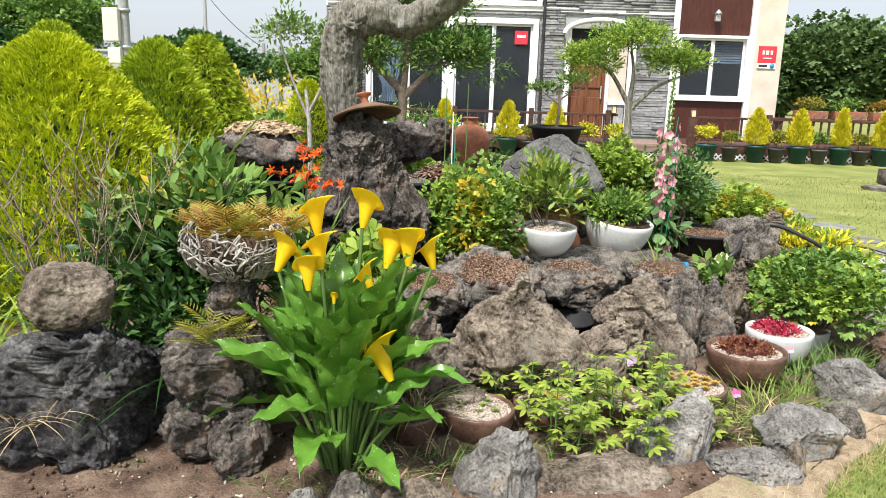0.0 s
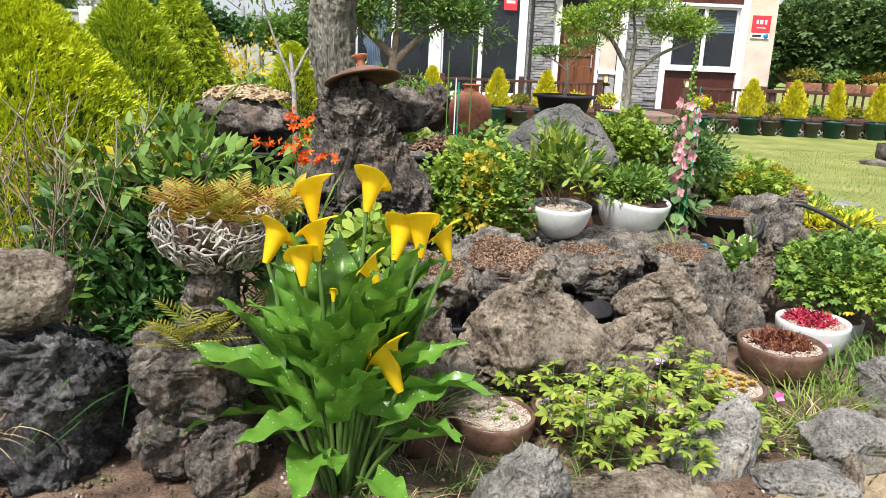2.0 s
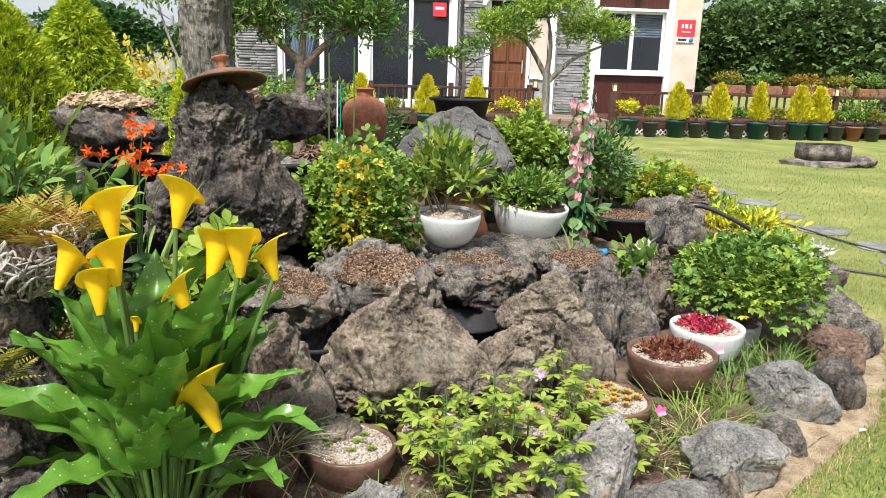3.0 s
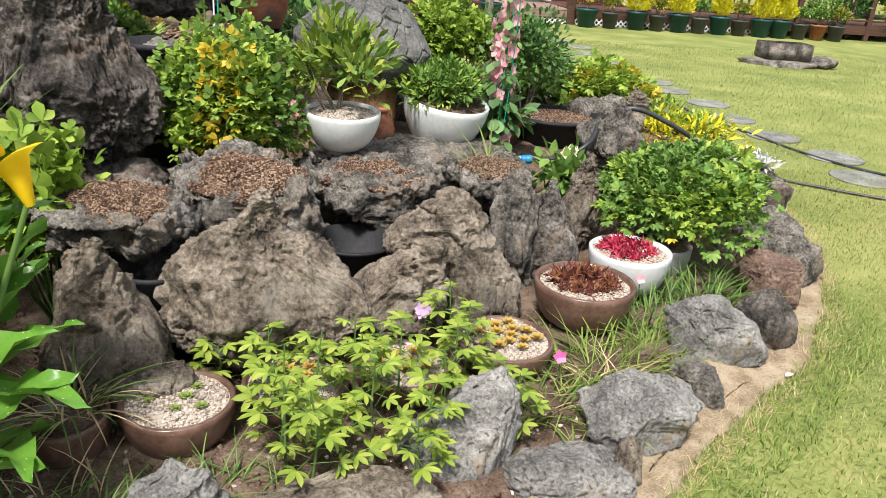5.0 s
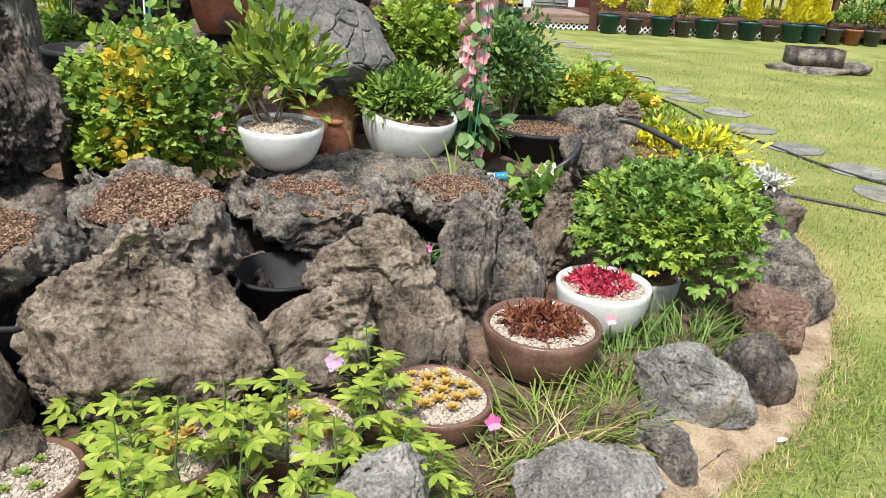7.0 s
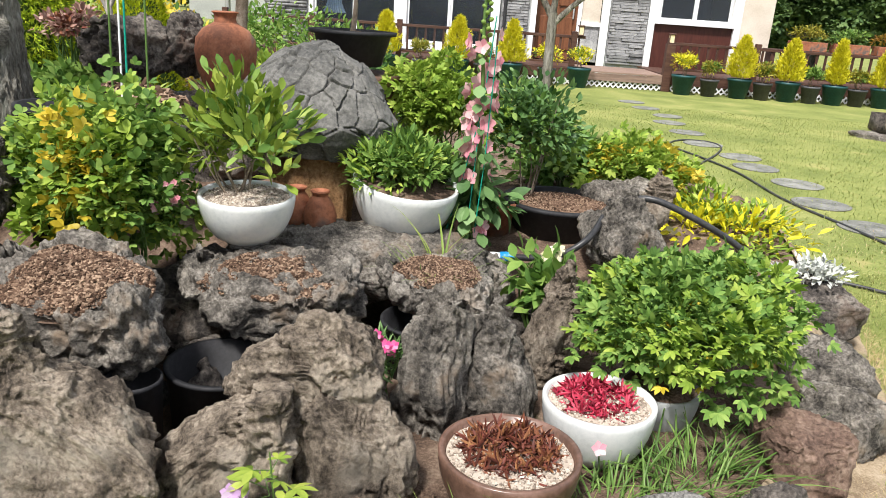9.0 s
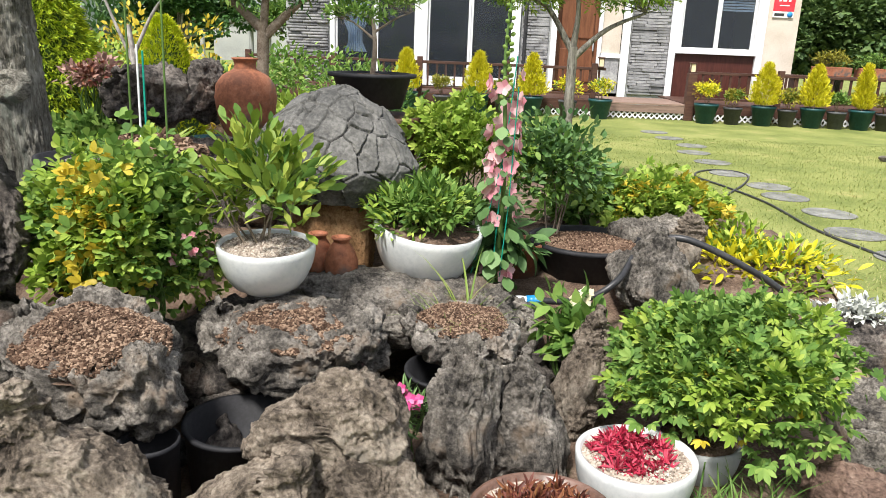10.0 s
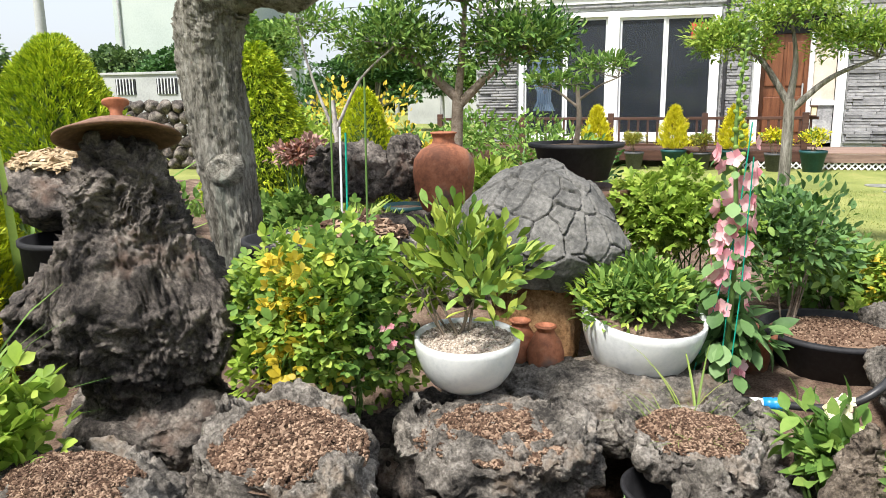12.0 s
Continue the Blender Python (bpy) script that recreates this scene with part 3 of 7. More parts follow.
PEONY = compose(*[(leaf_shape(0.42, 0.15, 0.15, belly=0.55), a, s, (0, 0.08, 0), -6) for a, s in ((0, 1), (38, 0.85), (-38, 0.85), (80, 0.7), (-80, 0.7))])
FROND = compose(*[(leaf_shape(0.13, 0.1, 0.1, n=3), sgn * (66 - 14 * i / 12), 0.27 * math.sin(math.pi * (0.12 + 0.85 * (1 - i / 13))) + 0.02, (0, 0.06 + i / 13.5, -0.35 * (i / 13) ** 2), -5) for i in range(13) for sgn in (1, -1)] + [(leaf_shape(0.03, 0, 0.35, n=5), 0, 1, (0, 0, 0), 0)])
SPRAY = compose((leaf_shape(0.16, 0.1, -0.1, n=3), 0, 1, (0, 0, 0), 0), (leaf_shape(0.16, 0.1, -0.1, n=3), 32, 0.6, (0, 0.25, 0), 8), (leaf_shape(0.16, 0.1, -0.1, n=3), -32, 0.6, (0, 0.3, 0), -8), (leaf_shape(0.16, 0.1, -0.1, n=3), 12, 0.55, (0, 0.5, 0), 14))
PETAL5 = compose(*[(leaf_shape(0.75, 0.1, -0.1, n=3, belly=0.6), k * 72, 1, (0, 0, 0), 15) for k in range(5)])
# ---- ground ----
def smoothstep(a, b, x):
    t = np.clip((x - a) / (b - a), 0, 1)
    return t * t * (3 - 2 * t)


EDGE_Y = (1.6, 2.3, 2.55, 2.74, 3.0, 3.44, 3.75, 4.0, 4.6, 5.3, 6.0, 7.0, 8.2, 9.5, 14)
EDGE_X = (0.2, 1.14, 1.40, 1.61, 1.95, 2.31, 2.52, 2.64, 2.83, 2.9, 2.6, 2.0, 1.4, 0.6, 0.3)


def bed_height(x, y):
    """Height of the planted bed over the lawn."""
    inside = np.interp(y, EDGE_Y, EDGE_X) - x
    h = 0.045 + 0.24 * smoothstep(4.05, 4.6, y) + 0.10 * smoothstep(4.4, 5.2, y) - 0.2 * smoothstep(6.0, 8.5, y)
    h = h + 0.12 * smoothstep(-0.75, -1.5, x) * smoothstep(2.5, 3.2, y)
    return np.where(inside > -0.10, np.maximum(0.007, h * smoothstep(-0.02, 0.22, inside)), -0.06) * smoothstep(1.15, 1.9, y) - 0.05 * (1 - smoothstep(1.15, 1.6, y))


def grid_mesh(x0, x1, y0, y1, nx, ny, fn):
    X, Y = np.meshgrid(np.linspace(x0, x1, nx), np.linspace(y0, y1, ny))
    V = np.stack([X, Y, fn(X, Y)], -1).reshape(-1, 3)
    i = np.arange(nx * ny).reshape(ny, nx)
    F = np.stack([i[:-1, :-1], i[:-1, 1:], i[1:, 1:], i[1:, :-1]], -1).reshape(-1, 4)
    return shade(np_mesh("sheet", V, F))


tagged(part("ground", grid_mesh(-700, 700, -700, 700, 60, 60, lambda x, y: 0 * x), M_LAWN), "yellow-green mown lawn reaching to the house", "lawn", kind="structure")


def bed_fn(x, y):
    z = bed_height(x, y)
    P = np.stack([x.ravel(), y.ravel(), 0 * x.ravel()], -1)
    return z + np.where(z > 0.005, (0.014 * fbm(P * 9, 3, 3) + 0.007 * fbm(P * 40, 5, 3)).reshape(x.shape), 0)


tagged(part("garden_soil", grid_mesh(-6, 3.1, 1.1, 10, 260, 250, bed_fn), M_SOIL), "reddish brown garden soil under the rockery", "soil", kind="structure")


def pebbles(name, label, n, x0, x1, y0, y1, size, seed, material, keep=None, lift=0.3):
    rs = np.random.RandomState(seed)
    x, y = rs.uniform(x0, x1, n), rs.uniform(y0, y1, n)
    if keep is not None:
        ok = keep(x, y)
        x, y = x[ok], y[ok]
    z = np.maximum(bed_height(x, y), 0)
    U, F = ico(1)
    s = size * rs.uniform(0.3, 1.2, len(x)) ** 1.3
    sh = rs.uniform(0.5, 1.1, (len(x), 1, 3))
    W = U[None] * s[:, None, None] * sh * (1 + 0.25 * rs.normal(size=(len(x), len(U), 1)))
    W = W + np.stack([x, y, z + s * lift], -1)[:, None, :]
    FF = (F[None] + (np.arange(len(x)) * len(U))[:, None, None]).reshape(-1, 3)
    return tagged(part(name, np_mesh("bits", W.reshape(-1, 3), FF), material), label, "gravel", kind="stuff")


pebbles("soil_crumb", "loose crumbs and small stones lying on the soil", 3600, -1.3, 1.3, 1.7, 3.3, 0.009, 4, M_SOIL)
pebbles("pale_pebble", "small pale pebbles strewn over the soil", 700, -1.2, 1.2, 1.75, 3.0, 0.008, 5, M_GRIT)


def beyond_edge(x, y):
    return np.interp(y, EDGE_Y, EDGE_X) - x


def lawn_blades(name, label, n, x0, x1, y0, y1, length, width, seed, material, gap=0.22, out=99, lean=0.7):
    rs = np.random.RandomState(seed)
    x, y = rs.uniform(x0, x1, n), rs.uniform(y0, y1, n)
    patch = fbm(np.stack([x * 2.2, y * 2.2, 0 * x], -1), 21, 3)
    ok = (beyond_edge(x, y) < -gap - 0.06 * patch) & (patch > -0.5 + 0.35 * rs.uniform(size=n) - 0.3)
    ok &= beyond_edge(x, y) > -out - 0.12 * patch
    x, y = x[ok], y[ok]
    k = len(x)
    b = rs.uniform(0, 2 * np.pi, k)
    le = np.abs(rs.normal(size=k)) * lean + 0.15
    tp = (np.array([(-0.5 * width, 0, 0), (0.5 * width, 0, 0), (0.35 * width, 0.55, -0.06), (-0.35 * width, 0.55, -0.06), (0, 1, -0.3)]), np.array([(0, 1, 2), (0, 2, 3), (3, 2, 4)]))
    me = scatter(tp, np.stack([x, y, 0 * x - 0.002], -1), np.stack([np.cos(b) * le, np.sin(b) * le, np.ones(k)], -1), np.stack([-np.cos(b), -np.sin(b), 0 * b + 0.5], -1), length * rs.uniform(0.5, 1.2, k))
    return tagged(part(name, me, material), label, "grass", kind="stuff")


lawn_blades("lawn_grass", "short yellow-green lawn grass by the rockery", 110000, 1.2, 4.2, 1.6, 5.5, 0.024, 0.13, 31, M_LAWN_BLADE, gap=0.09)
lawn_blades("lawn_grass", "mown lawn grass farther out", 60000, 2.0, 9, 5.0, 13, 0.028, 0.22, 32, M_LAWN_BLADE)
lawn_blades("dry_grass", "dry straw-coloured clippings at the edge of the lawn", 46000, 1.1, 3.1, 2.0, 4.8, 0.05, 0.05, 33, M_STRAW, gap=-0.02, out=0.22, lean=2.5)
lawn_blades("dry_grass", "dead blades scattered through the lawn", 16000, 1.2, 5.0, 1.7, 6.5, 0.03, 0.08, 34, M_STRAW, lean=2.0, gap=0.09)
lawn_blades("lawn_grass", "taller green tufts by the edge of the lawn", 14000, 1.3, 2.6, 1.9, 3.6, 0.045, 0.07, 35, M_GRASS, gap=0.1, out=0.4, lean=0.8)


def sand_strip():
    """A ribbon of bare sand between the edging stones and the lawn."""
    rs = np.random.RandomState(36)
    ys = np.linspace(1.75, 5.2, 260)
    us = np.linspace(-0.22, 0.14, 24)
    Y, U = np.meshgrid(ys, us, indexing="ij")
    rag = fbm(np.stack([Y.ravel() * 7, 0 * Y.ravel(), 0 * Y.ravel() + 3], -1), 37, 3).reshape(Y.shape)
    X = np.interp(Y, EDGE_Y, EDGE_X) + U + 0.05 * rag * (U > 0)
    bump = 0.004 * fbm(np.stack([X.ravel() * 30, Y.ravel() * 30, 0 * X.ravel()], -1), 38, 3).reshape(Y.shape)
    Z = np.maximum(bed_height(X, Y), 0) + 0.012 + bump - 0.030 * smoothstep(0.10, 0.14, U)
    i = np.arange(Y.size).reshape(Y.shape)
    F = np.stack([i[:-1, :-1], i[:-1, 1:], i[1:, 1:], i[1:, :-1]], -1).reshape(-1, 4)
    return shade(np_mesh("strip", np.stack([X, Y, Z], -1).reshape(-1, 3), F))


tagged(part("sand_strip", sand_strip(), M_SAND), "strip of dry pale sand between edging stones and lawn", "sand", kind="structure")
pebbles("sand_crumb", "coarse sand grains and tiny stones along the edging", 5000, 1.1, 2.9, 2.1, 4.4, 0.006, 39, M_SAND, keep=lambda x, y: (beyond_edge(x, y) < 0.05) & (beyond_edge(x, y) > -0.14))

# ---- rocks ----
GREY, TAN, DARK, PALE, RED = M_LAVA_GREY, M_LAVA_TAN, M_LAVA_DARK, M_LAVA_PALE, M_LAVA_RED
EDGE = "stones along the bed"
BLOCKY = outline((-1, -1, 1, 1), (0.6, -0.97, 0.97, 0.97), (1, -0.86, 0.86, 0.86))
PEAKED = outline((-1, -1, 1, 1), (0, -0.85, 1, 0.95), (0.5, -0.5, 0.97, 0.8), (1, 0.1, 0.75, 0.5))
LEDGED = outline((-1, -0.8, 0.8, 0.9), (0.3, -1, 0.9, 1), (0.8, -0.6, 1, 0.95), (1, -0.4, 0.95, 0.9))
DOMED = outline((-1, -1, 1, 1), (0.2, -0.95, 0.95, 0.95), (0.7, -0.7, 0.65, 0.75), (1, -0.3, 0.3, 0.4))
edge_stones = [
    # place, half sizes, seed, material, turn, words, outline
    ((0.85, 2.55, 0.075), (0.140, 0.11, 0.170), 11, PALE, 4, "upright pale grey pitted lava block edging the bed", PEAKED),
    ((1.10, 2.46, 0.02), (0.140, 0.11, 0.085), 12, PALE, -8, "low grey pitted lava stone edging the bed", BLOCKY),
    ((1.355, 2.66, 0.055), (0.175, 0.115, 0.10), 13, PALE, 14, "flat-topped pale pitted lava block with an ochre side", LEDGED),
    ((1.625, 2.85, 0.025), (0.055, 0.09, 0.07), 14, GREY, 20, "narrow grey lava stone wedged in the edging", BLOCKY),
    ((1.765, 3.07, 0.085), (0.137, 0.11, 0.125), 15, PALE, 5, "square pale lava block with an ochre lower half", BLOCKY),
    ((2.01, 3.17, 0.07), (0.082, 0.09, 0.115), 16, DARK, 20, "dark porous lava stone in the edging", DOMED),
    ((2.215, 3.5, 0.085), (0.115, 0.11, 0.105), 17, RED, 10, "reddish brown pitted lava block in the edging", BLOCKY),
    ((2.41, 3.74, 0.085), (0.10, 0.12, 0.105), 18, GREY, 30, "dull grey lava stone in the edging", BLOCKY),
    ((2.55, 4.1, 0.07), (0.14, 0.14, 0.11), 19, GREY, 60, "grey lava stone half under leaves", DOMED),
    ((2.64, 4.5, 0.14), (0.18, 0.15, 0.13), 20, DARK, 10, "dark lava stone capped with silvery leaves", BLOCKY),
    ((0.198, 2.26, 0.085), (0.120, 0.095, 0.13), 21, PALE, -12, "angular pale grey pitted stone at the bed's front", PEAKED),
    ((0.53, 2.32, 0.025), (0.215, 0.11, 0.075), 22, TAN, 5, "flat beige stone slab sunk in the bed's front", BLOCKY),
    ((-0.05, 2.09, 0.055), (0.10, 0.09, 0.075), 23, TAN, 25, "low brownish stone at the bed's front", DOMED),
    ((-0.25, 2.1, 0.065), (0.072, 0.065, 0.085), 24, GREY, 5, "small rounded grey-brown stone", DOMED),
    ((-0.39, 2.04, 0.05), (0.055, 0.05, 0.07), 25, PALE, 15, "small pale stone at the bed's front", DOMED),
    ((1.26, 2.47, 0.06), (0.045, 0.035, 0.06), 26, TAN, 60, "small tan stone chip leaning on the edging", DOMED),
    ((-1.22, 2.03, 0.03), (0.06, 0.05, 0.04), 27, TAN, 10, "small tan stone on the soil", DOMED),
]
for at, size, sd, mt, tn, words, form in edge_stones:
    rock("edging_stone", words, at, tuple(1.2 * q for q in size), sd, mt, tn, group=EDGE, sub=6 if size[0] > 0.09 else 5, lump=0.16, cut=10, cut_at=(0.72, 0.97), pit=0.007, pit_freq=20, grain=0.004, block=0.5, shape=form, exact=True, pore=0.012 if mt in (PALE, RED) else 0.006)

PEAK = outline((-1, -1, 1, 1), (-0.13, -0.92, 0.95, 0.9), (0.22, -0.78, 0.60, 0.75), (0.58, -0.46, 0.28, 0.5), (0.85, -0.16, 0.16, 0.3), (1, -0.06, 0.06, 0.18))
LOBE = outline((-1, -1, 1, 1), (-0.1, -0.9, 1, 0.95), (0.3, -0.75, 0.8, 0.85), (0.7, -0.5, 0.5, 0.6), (1, -0.22, 0.2, 0.3))
HEAD = outline((-1, -0.7, 1, 1.1), (-0.45, -0.65, 1.05, 1), (-0.1, -0.8, 0.95, 0.9), (0.2, -1, 0.95, 1), (0.6, -0.95, 0.85, 0.95), (1, -0.5, 0.5, 0.7))
SLOPE = outline((-1, -1, 1, 1), (0, -0.55, 1, 0.9), (0.5, 0.0, 1, 0.8), (1, 0.45, 1, 0.6))
FIN = outline((-1, -0.9, 1, 1), (0, -0.85, 0.8, 0.9), (0.5, -0.6, 0.65, 0.7), (1, -0.25, 0.3, 0.4))
LEAN = outline((-1, -1, 0.7, 1), (0, -0.6, 0.85, 0.85), (0.5, -0.3, 0.9, 0.65), (1, 0.0, 0.65, 0.4))
big_rocks = [
    ("pointed_rock", "large pointed grey-brown lava rock in the rockery", (0.336, 3.02, 0.285), (0.275, 0.20, 0.262), 41, TAN, 0, PEAK),
    ("low_rock", "rounded grey-brown lava rock beside the callas", (-0.05, 2.80, 0.24), (0.14, 0.12, 0.232), 42, TAN, 0, LOBE),
    ("low_rock", "low layered brown lava rock behind the clay pots", (0.0, 2.74, 0.10), (0.17, 0.09, 0.10), 43, TAN, -5, DOMED),
    ("cracked_rock", "tan lava rock with a crack across its top", (0.875, 3.36, 0.265), (0.205, 0.17, 0.24), 44, TAN, 5, HEAD),
    ("sloping_rock", "reddish sloping shoulder of lava rock", (0.71, 3.17, 0.19), (0.17, 0.13, 0.18), 45, TAN, 5, SLOPE),
    ("low_rock", "brown lava rock foot behind the succulent pot", (0.96, 3.25, 0.16), (0.18, 0.12, 0.18), 55, TAN, 10, DOMED),
    ("upright_rock", "upright furrowed grey lava rock", (1.178, 3.6, 0.22), (0.115, 0.12, 0.245), 46, GREY, 0, FIN),
    ("upright_rock", "rough grey lava rock leaning on the upright one", (1.335, 3.66, 0.21), (0.135, 0.11, 0.21), 47, GREY, -10, LOBE),
    ("pointed_rock", "slim pointed brown lava rock beside the dahlia", (1.545, 3.93, 0.23), (0.10, 0.085, 0.215), 48, TAN, 0, LEAN),
    ("hose_rock", "knobbly dark grey lava rock that carries the hose", (1.855, 4.46, 0.40), (0.145, 0.13, 0.19), 49, GREY, 10, LOBE),
    ("pointed_rock", "small pointed brown rock behind the hose", (2.0, 4.66, 0.46), (0.085, 0.07, 0.165), 50, TAN, 10, LEAN),
    ("dark_rock", "big dark hollowed lava rock with dry grass on it", (-1.30, 2.46, 0.215), (0.335, 0.23, 0.27), 51, M_LAVA_BLACK, 4, BLOCKY),
    ("round_boulder", "round tan boulder balanced on the dark rock", (-1.235, 2.42, 0.585), (0.152, 0.13, 0.122), 52, TAN, 0, None),
    ("brown_rock", "brown lava rock with a fern growing on it", (-0.735, 2.44, 0.36), (0.185, 0.15, 0.14), 53, DARK, 6, BLOCKY),
    ("brown_rock", "brown lava rock foot with deep furrows", (-0.80, 2.42, 0.14), (0.14, 0.13, 0.14), 57, DARK, 12, BLOCKY),
    ("brown_rock", "brown lava rock foot beside the callas", (-0.655, 2.34, 0.13), (0.10, 0.10, 0.13), 56, DARK, 30, DOMED),
    ("stalk_rock", "narrow lava stalk under the root basket", (-0.735, 2.52, 0.57), (0.085, 0.08, 0.10), 54, DARK, 0, None),
]
for nm, words, at, size, sd, mt, tn, form in big_rocks:
    if nm == "round_boulder":
        rock(nm, words, at, size, sd, mt, tn, sub=6, lump=0.15, cut=5, cut_at=(0.8, 0.95), pit=0.005, pit_freq=25, grain=0.004, block=0.9, exact=True)
    else:
        rugged = sd in (51, 53, 57)
        rock(nm, words, at, tuple((1.0 if sd == 44 else 1.1) * q for q in size), sd, mt, tn, sub=7 if sd in (41, 44, 51) else 6, lump=0.26 if sd not in (41, 44) else 0.14, cut=9, cut_at=(0.65, 0.95), pit=0.040 if rugged else (0.014 if sd == 44 else 0.024), pit_freq=9 if rugged else 12, grain=0.014 if rugged else (0.007 if sd == 44 else 0.010), ledge=0.016 if rugged else (0.010 if sd in (42, 43) else 0.005), crack=(0.75, 0.25, 0.5, 0.02) if nm == "cracked_rock" else None, shape=form, block=0.55, exact=True, pore=0.007)
for words, at, size, sd in (("dark lava stone propping up a litter bowl", (-0.12, 3.22, 0.18), (0.2, 0.12, 0.2), 161), ("dark lava stone propping up a bark bowl", (0.2, 3.56, 0.13), (0.22, 0.13, 0.16), 162), ("dark lava stone propping up a root bowl", (0.68, 3.88, 0.12), (0.22, 0.12, 0.14), 163)):
    rock("support_rock", words, at, size, sd, M_LAVA_BLACK, 0, sub=5, block=0.6, exact=True)


def tall_shape(P):
    """Narrow neck on top, bulging middle, undercut below."""
    z = P[:, 2]
    w = np.interp(z, (-1.1, -0.85, -0.55, -0.15, 0.1, 0.4, 1.1), (0.45, 0.72, 1.08, 1.06, 0.82, 0.74, 0.86))
    Q = P.copy()
    Q[:, :2] *= w[:, None]
    return Q


rock("tall_dark_rock", "tall dark lava rock carrying a clay lid", (-0.43, 3.80, 0.775), (0.33, 0.28, 0.41), 61, DARK, 20, sub=7, lump=0.25, cut=6, cut_at=(0.75, 0.98), pit=0.045, pit_freq=9, grain=0.020, shape=tall_shape, ledge=0.014, block=0.6, exact=True, pore=0.014)
rock("dark_rock", "layered dark lava rock under the tall one", (-0.40, 3.84, 0.24), (0.38, 0.27, 0.24), 62, DARK, 0, sub=6, lump=0.3, cut=6, pit=0.02, grain=0.010, ledge=0.016, exact=True)
rock("dark_rock", "dark lava rock beside the red urn", (-0.33, 5.2, 0.93), (0.22, 0.14, 0.14), 63, DARK, 0, sub=5, pit=0.035, pit_freq=14, grain=0.014)
rock("dark_rock", "small dark lava rock beside the red urn", (-0.08, 5.22, 0.95), (0.1, 0.1, 0.13), 64, DARK, 0, sub=5, pit=0.03, pit_freq=14, grain=0.014)
rock("support_rock", "dark lava block under the urn and rocks", (-0.1, 5.15, 0.52), (0.45, 0.2, 0.28), 65, DARK, 0, sub=5)
rock("ledge_rock", "flat lava ledge heaped with roots and litter", (-0.02, 4.42, 0.72), (0.27, 0.17, 0.085), 66, GREY, 10, sub=5, lump=0.2, pit=0.02)
rock("slab_rock", "long low porous lava slab under the white pots", (0.84, 4.27, 0.30), (0.48, 0.27, 0.125), 67, GREY, 6, sub=6, lump=0.2, cut=6, pit=0.02, pit_freq=18, grain=0.008)
rock("step_rock", "grey lava rock in front of the bowl planters", (1.28, 4.35, 0.22), (0.16, 0.16, 0.13), 68, GREY, 0, sub=5)
rock("planter_rock", "flat dark lava planter heaped with litter", (-1.02, 4.22, 0.92), (0.27, 0.19, 0.14), 69, DARK, 0, sub=5, lump=0.2, pit=0.03, ledge=0.01)
rock("support_rock", "dark lava rocks under the flat planter", (-1.12, 4.35, 0.5), (0.2, 0.16, 0.33), 70, DARK, 0, sub=5)
rock("rear_rock", "grey lava rock behind the black planter", (1.95, 5.0, 0.42), (0.17, 0.12, 0.13), 71, GREY, 0, sub=5)

# mushroom-shaped stone: cracked cap on a porous pillar
mush = thing("mushroom_stone", "grey cracked stone cap on a porous orange pillar", "ornament", (0.64, 4.58, 0.36))
part("pillar", rock_mesh((0.155, 0.11, 0.2), 81, 5, 0.06, 3, (0.85, 0.95), 0.006, 0.006, block=0.45, pit_freq=30), M_POROUS, mush, "porous rust-orange stone pillar", m=pose(0.0, -0.03, 0.13))


def cap_mesh():
    """A dome broken into flat angular plates by narrow cracks."""
    U, F = ico(7)
    P = U * (1 + 0.08 * fbm(U * 1.7 + 4, 91, 3))[:, None]
    P[:, 2] = np.where(P[:, 2] < -0.55, -0.55 + (P[:, 2] + 0.55) * 0.2, P[:, 2])
    S = U * np.array((3.0, 2.6, 2.5)) + 0.10 * np.stack([vnoise(U * 5, 93), vnoise(U * 5 + 7, 93), vnoise(U * 5 + 13, 93)], -1)
    I = np.floor(S).astype(np.int64)
    d1, d2, mid = np.full(len(S), 9.0), np.full(len(S), 9.0), np.zeros_like(S)
    for dx in (-1, 0, 1):
        for dy in (-1, 0, 1):
            for dz in (-1, 0, 1):
                J = I + np.array((dx, dy, dz))
                C = J + np.stack([_hash(J, 94), _hash(J, 101), _hash(J, 107)], -1)
                d = np.linalg.norm(S - C, axis=1)
                d2 = np.minimum(d2, np.maximum(d1, d))
                mid = np.where((d < d1)[:, None], C, mid)
                d1 = np.minimum(d1, d)
    n = mid / np.array((3.0, 2.6, 2.5))
    n /= np.linalg.norm(n, axis=1, keepdims=True) + 1e-9
    tone = _hash(np.round(mid * 977).astype(np.int64), 5)
    tilt = n + 0.30 * (np.stack([tone, (tone * 7.3) % 1, (tone * 13.7) % 1], -1) - 0.5)
    tilt /= np.linalg.norm(tilt, axis=1, keepdims=True)
    fall = np.clip(((n * 0.985 - U) * tilt).sum(1) / np.maximum(0.45, (U * tilt).sum(1)), -0.2, 0.2)
    P = P + U * (0.75 * fall + 0.05 * (tone - 0.5))[:, None]
    P = P - U * (0.09 * np.clip(1 - (d2 - d1) / 0.045, 0, 1) ** 0.8)[:, None]
    P = P + U * (0.012 * fbm(U * 9, 96, 4) + 0.006 * ridged(U * 26, 97, 2))[:, None]
    P[:, :2] *= (1 - 0.30 * np.clip(U[:, 2], 0, 1) ** 0.8)[:, None]
    return shade(np_mesh("cap", P * np.array((0.315, 0.27, 0.25)), F))


part("cap", cap_mesh(), M_CRACKED, mush, "dark grey cap split by cracks", m=pose(0, 0.02, 0.43, 4, 5, 0))


